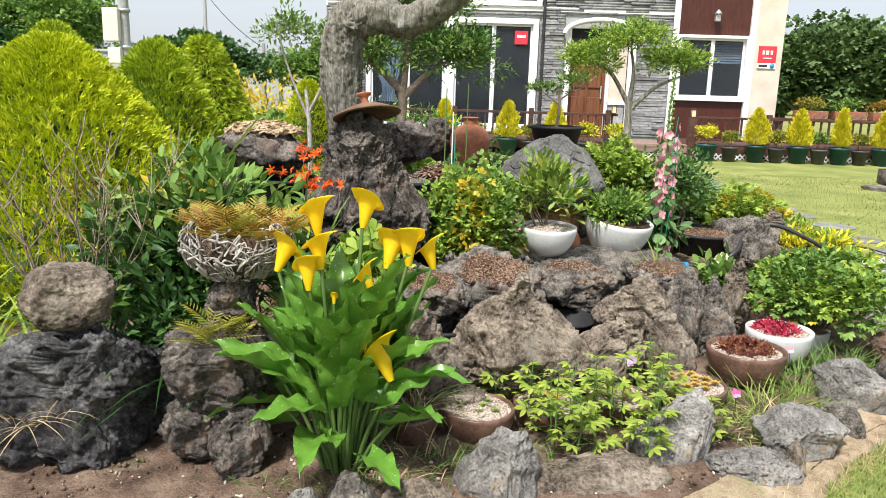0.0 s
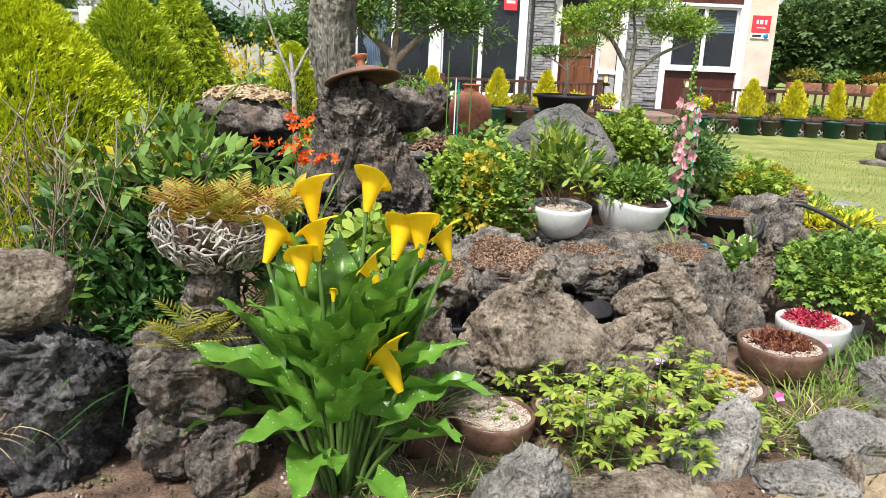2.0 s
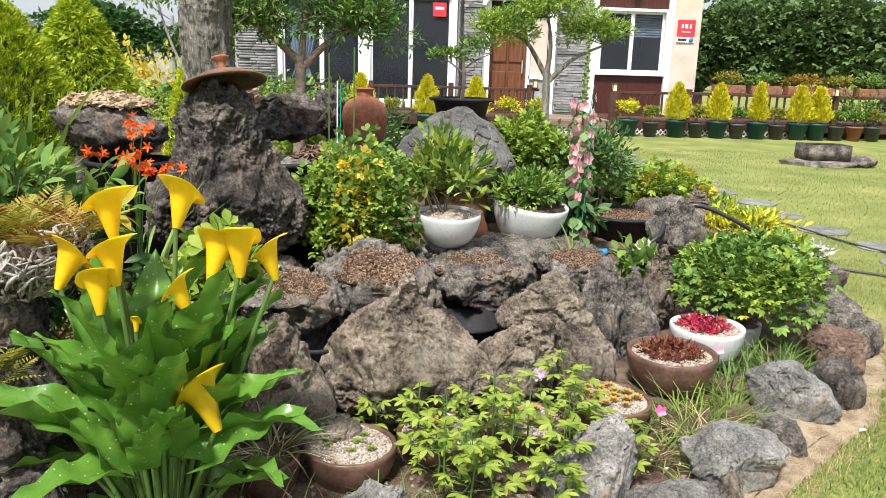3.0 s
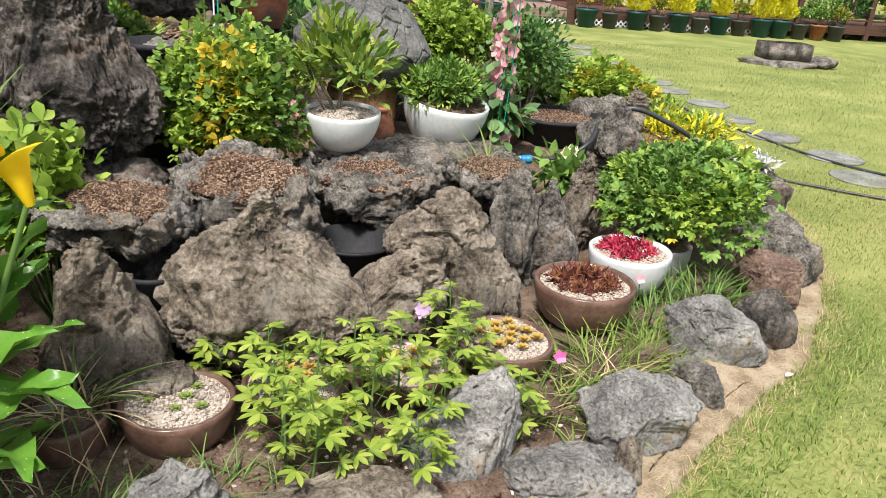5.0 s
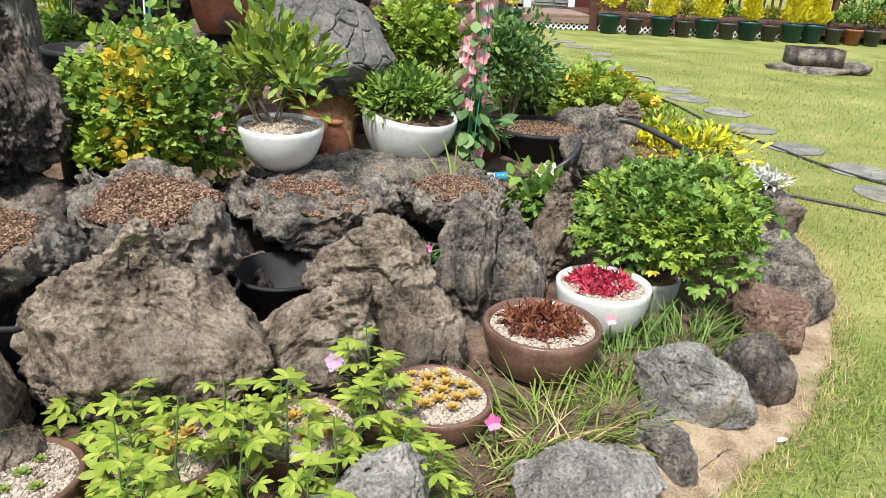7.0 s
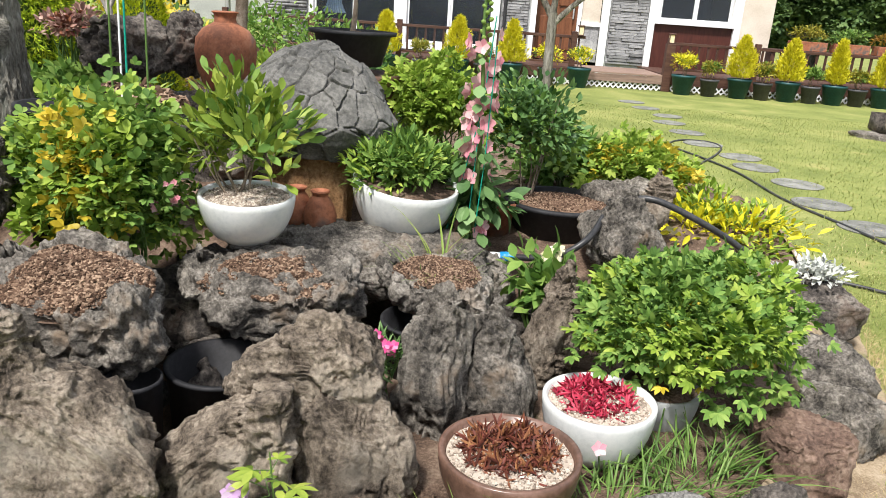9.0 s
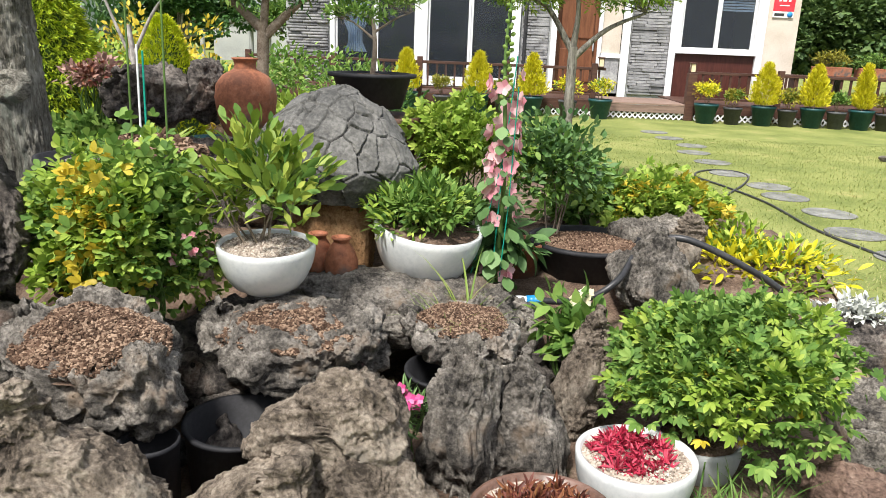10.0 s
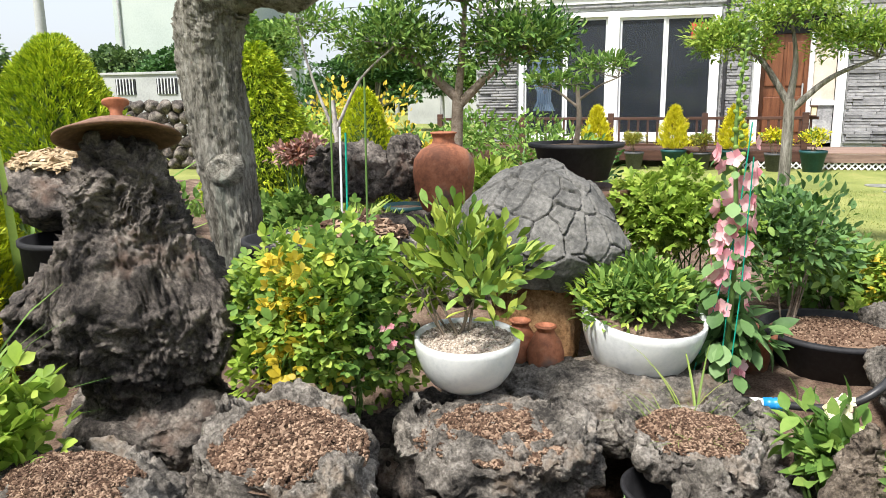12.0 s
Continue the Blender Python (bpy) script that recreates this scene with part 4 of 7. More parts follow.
def basin_shape(P):
    """A hollow with an uneven, broken rim, lower in front."""
    a = np.arctan2(P[:, 1], P[:, 0])
    r = np.linalg.norm(P[:, :2], axis=1) + 0.10 * vnoise(P * 2.2 + 5, 3)
    rim = 0.60 + 0.36 * vnoise(np.stack([np.cos(a) * 2.6, np.sin(a) * 2.6, 0 * a + 40 * P[0, 0]], -1), 4) + 0.12 * np.sin(a)
    Q = P.copy()
    Q[:, 2] = np.where(P[:, 2] > 0.2, np.where(r < 0.8, 0.36 + 0.1 * P[:, 2], np.minimum(P[:, 2], rim)), P[:, 2])
    return Q


def chips(seed, n, rx, ry, mound, size, flat=0.35, long=2.0, rough=0.0):
    rs = np.random.RandomState(seed)
    a, r = rs.uniform(0, 2 * np.pi, n), np.sqrt(rs.uniform(0, 1, n))
    P = np.stack([np.cos(a) * r * rx, np.sin(a) * r * ry, mound * (1 - r * r) + rs.uniform(0, size * 0.8, n)], -1)
    P[:, 2] += rough * fbm(P * 16 + seed, seed, 3)
    B = np.array([(-1, -1, -1), (1, -1, -1), (1, 1, -1), (-1, 1, -1), (-0.8, -0.8, 1), (0.8, -0.8, 1), (0.8, 0.8, 1), (-0.8, 0.8, 1)]) * np.array((0.5, 0.5 * long, 0.5 * flat))
    Q = np.array([(0, 3, 2, 1), (4, 5, 6, 7), (0, 1, 5, 4), (1, 2, 6, 5), (2, 3, 7, 6), (3, 0, 4, 7)])
    me = scatter((B, Q), P, np.stack([rs.normal(size=n), rs.normal(size=n), 0.35 * rs.normal(size=n)], -1), np.array((0, 0, 1.0)) + 0.5 * rs.normal(size=(n, 3)), size * rs.uniform(0.4, 1.3, n))
    return shade(me, False)


def lava_planter(label, at, size, seed, litter, n=900, material=M_LAVA_GREY, turn=0, chip=0.012, chipmat=M_BARK_CHIP, tilt=0):
    t = thing("lava_planter", label, "planter", at, group="lava bowls in the rockery", turn=turn)
    t.matrix_basis = pose(*at, tilt, 0, turn)
    part("bowl", rock_mesh(size, seed, 6, 0.34, 8, (0.68, 0.95), 0.034, 0.015, shape=basin_shape, pit_freq=11, block=0.75, exact=True, pore=0.008), material, t, "hollowed rough lava bowl")
    rx, ry, z = size[0] * 0.74, size[1] * 0.74, size[2] * 0.50
    part("bed", disc(max(rx, ry), -0.014, 36, litter, 6, seed), M_SOIL, t, m=Matrix.Translation((0, 0, z)) @ Matrix.Diagonal((rx / max(rx, ry), ry / max(rx, ry), 1, 1)))
    part("litter", chips(seed + 1, int(n * 4.6), rx, ry, litter, chip * 0.6, 0.55, 2.0, 0.022), chipmat, t, "coarse brown bark litter", m=Matrix.Translation((0, 0, z + 0.002)))
    return t


lava_planter("low lava bowl full of reddish grit litter", (-0.09, 3.13, 0.425), (0.23, 0.18, 0.10), 101, 0.06, 1800, M_LAVA_GREY, 6, 0.007, tilt=6)
lava_planter("rugged dark lava bowl filled with bark litter", (0.235, 3.50, 0.36), (0.275, 0.2, 0.175), 102, 0.08, 1700, M_LAVA_GREY, -6, 0.011, tilt=12)
lava_planter("broad grey lava bowl with dead roots and litter", (0.662, 3.81, 0.32), (0.295, 0.19, 0.13), 103, 0.05, 1500, M_LAVA_GREY, 8, 0.010, tilt=10)
lava_planter("round lava bowl with dry soil and thin grass", (1.152, 3.97, 0.315), (0.198, 0.16, 0.11), 104, 0.05, 1000, M_LAVA_GREY, 0, 0.009, tilt=6)
for nm, words, at, rr, n, sd, cm in (("litter_heap", "heap of roots, bark and litter on the ledge", (-0.0, 4.41, 0.785), (0.2, 0.12, 0.06), 700, 111, M_BARK_CHIP),
                                 ("litter_heap", "dry leaf litter heaped on the dark planter", (-1.02, 4.2, 1.03), (0.2, 0.13, 0.05), 700, 112, M_DRY)):
    part_ob = part(nm, chips(sd, n, rr[0], rr[1], rr[2], 0.02, 0.3, 2.5), cm, m=pose(*at))
    tagged(part_ob, words, "litter", kind="stuff")


# ---- pots and vessels ----
def pot(label, at, prof, material, fill_r=None, fill_z=0, fill=None, tilt=(0, 0), category="pot", group="", fill_label="", mound=0.01, name="pot", grit=0):
    t = thing(name, label, category, at, group)
    t.matrix_basis = pose(*at, tilt[0], tilt[1], 0)
    part("body", lathe(prof, 48, 0.006), material, t)
    if fill_r:
        part("filling", disc(fill_r, fill_z, 36, mound), fill or M_GRIT, t, fill_label)
        if grit:
            part("grit", chips(int(at[0] * 100) % 97 + 5, grit * 3, fill_r * 0.97, fill_r * 0.97, mound, 0.0055, 0.8, 1.1), fill or M_GRIT, t, fill_label, m=Matrix.Translation((0, 0, fill_z)))
    return t


def bowl_profile(r, h, foot=0.5, thick=0.014, belly=0.6):
    out = [(0.0, 0.0), (r * foot, 0.0), (r * (foot + 0.02), h * 0.03)]
    for i in range(1, 9):
        s = i / 8
        out.append((r * (foot + (1 - foot) * math.sin(s * math.pi / 2) ** belly), h * s))
    out += [(r - thick * 0.3, h + 0.003), (r - thick, h), (r - thick * 1.2, h * 0.8), (0.0, h * 0.75)]
    return out


pot("white glazed bowl pot with grit and a leafy shrub", (0.545, 3.97, 0.452), bowl_profile(0.15, 0.148, 0.5), M_WHITE_POT, 0.135, 0.135, M_GRIT, (3, 1), fill_label="pale grit", grit=900)
pot("large tilted white glazed bowl pot on the slab", (0.995, 4.42, 0.365), bowl_profile(0.197, 0.218, 0.42), M_WHITE_POT, 0.185, 0.205, M_SOIL, (7, 7), fill_label="dark soil")
pot("white glazed pot of crimson succulents", (1.63, 3.52, 0.05), bowl_profile(0.155, 0.16, 0.62), M_WHITE_POT, 0.14, 0.145, M_GRIT, fill_label="pale grit", grit=500)
pot("brown glazed bowl of red-brown succulents", (1.37, 3.25, 0.05), bowl_profile(0.172, 0.15, 0.6, 0.016), M_BROWN_POT, 0.153, 0.135, M_GRIT, fill_label="pale grit", grit=600)
pot("shallow dark brown bowl of amber succulents", (1.04, 2.97, 0.05), bowl_profile(0.148, 0.085, 0.75), M_BROWN_POT, 0.132, 0.078, M_GRIT, fill_label="pale grit", grit=500)
pot("shallow brown bowl of grit and tiny succulents", (0.15, 2.65, 0.035), bowl_profile(0.138, 0.108, 0.7), M_BROWN_POT, 0.125, 0.10, M_GRIT, fill_label="pale grit", grit=500)
pot("old brown clay bowl with dead grass", (-0.085, 2.6, 0.03), bowl_profile(0.095, 0.105, 0.7), M_BROWN_POT, 0.084, 0.085, M_SOIL, (2, -4), fill_label="dark soil")
pot("shallow brown bowl of grit under the leaves", (0.43, 2.76, 0.04), bowl_profile(0.14, 0.085, 0.75), M_BROWN_POT, 0.125, 0.078, M_GRIT, fill_label="pale grit", grit=300)
pot("shallow brown bowl of amber rosettes under the leaves", (0.72, 2.84, 0.04), bowl_profile(0.135, 0.085, 0.75), M_BROWN_POT, 0.12, 0.078, M_GRIT, fill_label="pale grit", grit=300)
pot("plain grey pot half hidden under the peony", (1.86, 3.74, 0.03), bowl_profile(0.12, 0.12, 0.7), M_CONCRETE, 0.11, 0.12, M_SOIL)
pot("wide black plastic planter with weedy soil", (1.66, 4.82, 0.26), [(0, 0), (0.17, 0), (0.235, 0.17), (0.25, 0.175), (0.25, 0.19), (0.225, 0.19), (0.215, 0.15), (0, 0.14)], M_BLACK_PLASTIC, 0.218, 0.165, M_BARK_CHIP, mound=0.03, fill_label="dry brown soil", grit=500)
pot("small terracotta flower pot behind the hollyhock", (1.36, 4.72, 0.28), [(0, 0), (0.07, 0), (0.095, 0.13), (0.105, 0.13), (0.108, 0.17), (0.095, 0.17), (0.09, 0.12), (0, 0.11)], M_TERRA, 0.088, 0.15, M_SOIL)
tub = pot("wide black plastic tub with a small bonsai", (0.71, 5.08, 0.93), [(0, 0), (0.13, 0), (0.165, 0.125), (0.19, 0.13), (0.192, 0.145), (0.17, 0.147), (0.16, 0.12), (0, 0.115)], M_BLACK_PLASTIC, 0.16, 0.13, M_SOIL, fill_label="dark soil")
pot("squat brown glazed pot on three feet", (0.77, 5.06, 0.615), [(0, 0), (0.10, 0), (0.125, 0.04), (0.165, 0.18), (0.175, 0.25), (0.185, 0.262), (0.185, 0.285), (0.17, 0.287), (0.155, 0.25), (0, 0.24)], M_BROWN_POT, 0.16, 0.27, M_SOIL)
rock("support_rock", "dark lava block under the brown pot", (0.77, 5.1, 0.40), (0.24, 0.18, 0.25), 72, DARK, 0, sub=5)
urn = thing("clay_urn", "rounded red-brown clay urn with a narrow neck", "urn", (0.14, 5.12, 0.775))
part("body", lathe([(0, 0), (0.08, 0), (0.095, 0.01), (0.125, 0.09), (0.135, 0.17), (0.128, 0.225), (0.10, 0.265), (0.055, 0.29), (0.048, 0.295)], 48, 0.004), M_TERRA, urn)
part("neck", lathe([(0.050, 0.292), (0.046, 0.31), (0.05, 0.33), (0.058, 0.335), (0.058, 0.34), (0.046, 0.342), (0.04, 0.31), (0.04, 0.28)], 40), M_TERRA, urn)
for k, (x, y, tn) in enumerate(((0.72, 4.29, 0), (0.63, 4.33, 40))):
    jug = thing("clay_jug", "small rough terracotta jug by the stone pillar", "jug", (x, y, 0.40), "terracotta jugs", turn=tn)
    part("body", lathe([(0, 0), (0.042, 0), (0.05, 0.005), (0.058, 0.03), (0.06, 0.055), (0.05, 0.09), (0.034, 0.118), (0.026, 0.128)], 36, 0.01), M_TERRA, jug)
    part("lip", lathe([(0.026, 0.126), (0.03, 0.137), (0.036, 0.141), (0.034, 0.146), (0.026, 0.146), (0.02, 0.13)], 36), M_TERRA, jug)

lid = thing("clay_ornament", "tilted conical clay cover with a knob on the tall rock", "ornament", (-0.45, 3.74, 1.135))
lid.matrix_basis = pose(-0.40, 3.76, 1.165, -15, -11, 0)
part("plate", lathe([(0, 0.045), (0.03, 0.047), (0.09, 0.033), (0.152, 0.004), (0.166, -0.002), (0.167, -0.008), (0.15, -0.010), (0.09, 0.015), (0, 0.028)], 56, 0.01), surface("dark_rim_clay", (0.06, 0.035, 0.025), (0.13, 0.07, 0.045), (0.22, 0.12, 0.08), 6, 60, 0.75, 0.25, 0.004), lid, "dark brown conical clay plate")
part("knob", lathe([(0.018, 0.045), (0.016, 0.07), (0.022, 0.085), (0.036, 0.095), (0.036, 0.102), (0.02, 0.104), (0, 0.098)], 28), M_TERRA, lid, "red clay knob", m=pose(0.0, 0, 0.0))

for words, at, r, h in (("black plastic water barrel behind the bush", (-0.20, 4.36, 0.28), 0.17, 0.50), ("black plastic bin sunk between the rocks", (0.595, 3.54, -0.02), 0.15, 0.25), ("black plastic bin sunk under the bark bowl", (0.42, 3.36, -0.02), 0.07, 0.28), ("black round basin under the flat planter", (-0.90, 4.12, 0.36), 0.19, 0.44), ("black plastic bin sunk beside the pointed rock", (0.02, 3.06, -0.02), 0.10, 0.34), ("black plastic bucket under the round lava bowl", (1.13, 3.96, -0.02), 0.14, 0.24)):
    pot(words, at, [(0, 0), (r * 0.9, 0), (r, h * 0.95), (r * 1.04, h * 0.96), (r * 1.04, h), (r * 0.95, h), (r * 0.9, h * 0.5), (0, h * 0.4)], M_BLACK_PLASTIC, category="bin", name="plastic_bin")

# root basket with rusty fern
rs = np.random.RandomState(7)
basket = thing("root_basket", "pale gnarled root basket on a lava stalk", "basket", (-0.70, 2.53, 0.685))
roots = []
for i in range(210):
    a = rs.uniform(0, 2 * np.pi)
    pts = []
    z = rs.uniform(-0.01, 0.1)
    for j in range(6):
        a += rs.normal() * 0.16 + 0.05
        z = np.clip(z + rs.normal() * 0.03, -0.03, 0.15)
        r = 0.165 - 6.0 * (z - 0.08) ** 2 + rs.uniform(-0.015, 0.015)
        pts.append((r * 1.08 * math.cos(a), r * math.sin(a), z, rs.uniform(0.0015, 0.005)))
    roots.append(smooth_path(pts, 4))
for r_ in roots:
    part("root", tubes([r_], 6), M_DRIFT, basket)
part("bowl", lathe([(0, -0.02), (0.07, -0.02), (0.125, 0.05), (0.135, 0.12), (0.12, 0.12), (0.12, 0.09), (0, 0.09)], 30), M_SOIL, basket, "dark soil core")


def fern(label, at, n, length, seed, material, lean=1.2, facing=None, category="fern", spread=0.04):
    t = thing("fern", label, category, at)
    rs = np.random.RandomState(seed)
    a = rs.uniform(0, 2 * np.pi, n) if facing is None else rs.normal(facing, 0.9, n)
    le = rs.uniform(0.5, 1.3, n) * lean
    w = np.stack([np.cos(a) * le, np.sin(a) * le, np.ones(n)], -1)
    up = np.stack([-np.cos(a), -np.sin(a), 1.2 + 0 * a], -1)
    base = np.stack([np.clip(rs.normal(size=n) * spread, -0.12, 0.12), np.clip(rs.normal(size=n) * spread * 0.75, -0.1, 0.1), 0 * a], -1)
    sc = length * rs.uniform(0.6, 1.1, n)
    for i in range(n):
        part("frond", scatter(FROND, base[i:i + 1], w[i:i + 1], up[i:i + 1], sc[i:i + 1]), material, t)
    return t


fern("rusty brown and green fern in the root basket", (-0.66, 2.56, 0.77), 70, 0.18, 201, M_FERN, 1.0, spread=0.11)
fern("green fern fronds among the rusty ones", (-0.70, 2.56, 0.77), 50, 0.17, 203, M_FERN_GREEN, 1.1, spread=0.12)
fern("yellow-green fern on the brown rock", (-0.72, 2.36, 0.475), 24, 0.16, 202, M_FERN_GREEN, 1.3, spread=0.05)
# five added dark rocks: their colour stands in for deep shade over bare soil
rock("dark_rock", "dark lava filler rock standing in for shade under the bush", (0.22, 4.05, 0.12), (0.34, 0.2, 0.2), 73, DARK, 0, sub=5)
rock("dark_rock", "dark lava filler rock standing in for shade behind the bowls", (1.42, 4.2, 0.08), (0.2, 0.14, 0.12), 74, DARK, 30, sub=5)
rock("dark_rock", "dark lava filler rock standing in for shade between the bowls", (0.48, 3.72, 0.06), (0.14, 0.14, 0.12), 75, DARK, 50, sub=5)
rock("dark_rock", "dark lava filler rock darkening the hollow behind the bowl planters", (0.0, 3.76, 0.1), (0.3, 0.14, 0.16), 76, DARK, 10, sub=5)
rock("dark_rock", "dark lava filler rock darkening the hollow under the white pot's slab", (0.45, 4.0, 0.18), (0.2, 0.16, 0.2), 77, DARK, 0, sub=5)

# ---- calla lily ----
calla = thing("calla_lily", "yellow calla lily clump with broad glossy green leaves", "flower", (-0.31, 2.34, 0.03))
CALLA_LEAF = []
for k in range(4):
    n, V, F = 12, [], []
    for i in range(n + 1):
        s = i / n
        w = 0.225 * math.sin(math.pi * min(1, s * 0.93 + 0.07) ** 0.55) ** 0.9 if s < 1 else 0.0
        for j in range(-3, 4):
            u = j / 3
            back = -0.16 * (abs(u) ** 1.5) if s < 0.15 else 0
            wav = 0.052 * abs(u) ** 1.5 * math.sin(s * 17 + k * 2 + (2 if u > 0 else 0))
            V.append((u * w, s + back * (1 - s / 0.15), 0.50 * abs(u) * w + wav - (0.10 + 0.09 * k) * s * s))
    for i in range(n):
        for j in range(6):
            a = i * 7 + j
            F.append((a, a + 1, a + 8, a + 7))
    CALLA_LEAF.append(shade(np_mesh("calla_leaf", V, F)))
    CALLA_LEAF[-1].materials.append(M_CALLA_LEAF)
rs = np.random.RandomState(12)
for i in range(66):
    a = i * 2.39996 + rs.normal() * 0.3
    t = (i + 0.5) / 66
    h = 0.51 - 0.31 * t ** 1.2 + rs.normal() * 0.04
    r = 0.04 + 0.17 * t ** 0.7 + rs.normal() * 0.02
    if t > 0.75:
        h = max(0.09, h)
    px, py, pz = r * math.cos(a), r * 0.85 * math.sin(a), max(0.07, h)
    L = rs.uniform(0.22, 0.32) * (1 - 0.25 * max(0, t - 0.5) * 2)
    pitch = rs.uniform(52, 82) - 75 * t ** 3.5
    m = Matrix.Translation((px, py, pz)) @ Matrix.Rotation(a - math.pi / 2 + rs.normal() * 0.5, 4, 'Z') @ Matrix.Rotation(radians(pitch), 4, 'X') @ Matrix.Rotation(rs.normal() * 0.45, 4, 'Y') @ Matrix.Diagonal((L * 1.05, L, L, 1))
    part("leaf", CALLA_LEAF[i % 4], None, calla, m=m)
    part("leaf_stalk", tubes([smooth_path([(0.3 * px, 0.3 * py, 0, 0.008), (0.6 * px, 0.6 * py, pz * 0.55, 0.007), (px, py, pz, 0.005)], 6)], 6), M_STEM, calla)


def spathe_mesh():
    """A trumpet that opens on one side and ends in a curled point."""
    n, k, V, F = 14, 26, [], []
    for i in range(n + 1):
        s = i / n
        r = 0.009 + 0.028 * s ** 0.85 + 0.012 * s ** 3
        late = max(0, s - 0.7) / 0.3
        for j in range(k + 1):
            a = -math.pi * 1.08 + 2 * math.pi * 1.08 * j / k
            front = (1 + math.cos(a)) / 2
            z = 0.16 * s * (1.0 - 0.48 * (1 - front ** 1.5) * s ** 2)
            rr = r + 0.022 * front ** 4 * late ** 1.5 + 0.006 * (1 - front) ** 2 * late ** 2 + 0.003 * math.sin(a * 3 + 1) * late
            V.append((rr * math.sin(a) * 1.05, -rr * math.cos(a) * (1 + 0.08 * j / k), z - 0.030 * front ** 4 * late ** 2.5 - 0.008 * (1 - front) * late ** 2))
    for i in range(n):
        for j in range(k):
            a = i * (k + 1) + j
            F.append((a, a + 1, a + k + 2, a + k + 1))
    return shade(np_mesh("spathe", V, F))


SPATHE = spathe_mesh()
SPATHE.materials.append(M_CALLA_FLOWER)
SPADIX = lathe([(0, 0.02), (0.005, 0.02), (0.006, 0.06), (0.003, 0.095), (0, 0.097)], 10)
SPADIX.materials.append(M_CALLA_FLOWER)
flowers = [(-0.085, 0.03, 0.80, 55, 1.0), (0.055, 0.05, 0.825, -30, 0.95), (-0.21, 0.0, 0.685, -40, 0.95), (-0.065, -0.03, 0.705, 60, 0.95), (-0.10, -0.05, 0.64, 20, 0.85), (0.135, 0.02, 0.70, -25, 0.95), (0.205, 0.03, 0.71, 10, 1.0), (0.285, 0.06, 0.695, 75, 0.85), (0.10, -0.04, 0.635, 80, 0.8), (-0.02, -0.06, 0.585, 0, 0.45), (0.08, -0.09, 0.44, 10, 0.62), (0.165, -0.10, 0.37, 60, 1.15)]
for i, (x, y, z, tn, sc) in enumerate(flowers):
    f = part("flower", SPATHE, None, calla, "bright yellow trumpet bloom", m=Matrix.Translation((x, y, z)) @ Matrix.Rotation(radians(tn), 4, 'Z') @ Matrix.Rotation(radians(-8 - 9 * (i % 3) if sc < 1.1 else -28), 4, 'X') @ Matrix.Diagonal((sc * (0.5 if sc < 0.7 else 1), sc * (0.5 if sc < 0.7 else 1), sc * 0.95, 1)))
    part("spadix", SPADIX, None, f)
    part("flower_stalk", tubes([smooth_path([(x * 0.25, y * 0.25, 0, 0.007), (x * 0.55, y * 0.55 , z * 0.5, 0.007), (x, y, z + 0.02, 0.0055)], 7)], 8), M_STEM, calla)


# ---- shrubs and herbs of the bed ----
def herb(name, label, at, radii, n, clumps, template, size, material, seed, category="plant", lift=None, stems=18, stem_mat=M_STEM, r0=0.005, up_pull=0.4, jitter=0.5, spread=0.42, extra=None, low=-0.4, keep=None):
    """A leafy plant: stems fanning from the base and leaves in uneven clumps."""
    t = thing(name, label, category, at)
    h = radii[2] * 0.95 if lift is None else lift
    me, C = foliage(seed, n, radii, clumps, template, size, (0, 0, h), up_pull, jitter, spread, low, keep)
    part("leaves", me, material, t)
    if stems:
        part("stem_fan", tubes(stems_to((0, 0, -0.02), C[:stems], r0, r0 * 0.4, 0.2, seed), 5), stem_mat, t)
    for k, (mat2, frac, sub) in enumerate(extra or ()):
        me2, _ = foliage(seed + 50 + k, int(n * frac), tuple(r * sub for r in radii), max(3, clumps // 3), template, size * 0.95, (0, 0, h), up_pull, jitter, spread, low, keep)
        part("leaves", me2, mat2, t)
    return t


herb("bleeding_heart", "bushy bleeding heart with lobed green and yellowing leaves", (0.13, 3.90, 0.10), (0.31, 0.22, 0.36), 2300, 46, LOBED, 0.037, M_GREEN_MID, 301, lift=0.50, stems=12, extra=((M_GREEN_BRIGHT, 0.9, 1.02),), keep=lambda P: np.hypot(P[:, 0], P[:, 1]) < 0.40 - 0.30 * np.clip((P[:, 2] - 0.45) / 0.45, 0, 1))
herb("bleeding_heart", "bright young and yellowing shoots of the bleeding heart", (0.15, 3.74, 0.10), (0.12, 0.08, 0.30), 230, 22, LOBED, 0.036, M_LEAF_YELLOW, 351, lift=0.52, stems=6, extra=((M_GREEN_BRIGHT, 1.6, 1.15),))
herb("leafy_shrub", "leggy azalea shrub with glossy lance leaves", (0.53, 3.98, 0.585), (0.215, 0.17, 0.19), 440, 34, leaf_shape(0.38, 0.15, 0.06, belly=0.62), 0.068, M_PALM, 302, lift=0.20, stems=8, stem_mat=M_TWIG, up_pull=0.75, jitter=0.5, low=-0.8, extra=((M_GREEN_MID, 0.4, 0.9),))
herb("potted_plant", "dense narrow-leaved plant spilling from the white bowl", (1.01, 4.42, 0.56), (0.21, 0.19, 0.12), 2400, 36, LANCE, 0.043, M_GREEN_MID, 303, lift=0.06, up_pull=0.5, extra=((M_GREEN_BRIGHT, 0.3, 1.0),))
herb("fringed_plant", "feathery light green plant behind the white bowl", (1.12, 5.0, 0.36), (0.27, 0.2, 0.24), 1700, 40, PEONY, 0.042, M_GREEN_BRIGHT, 304, lift=0.4)
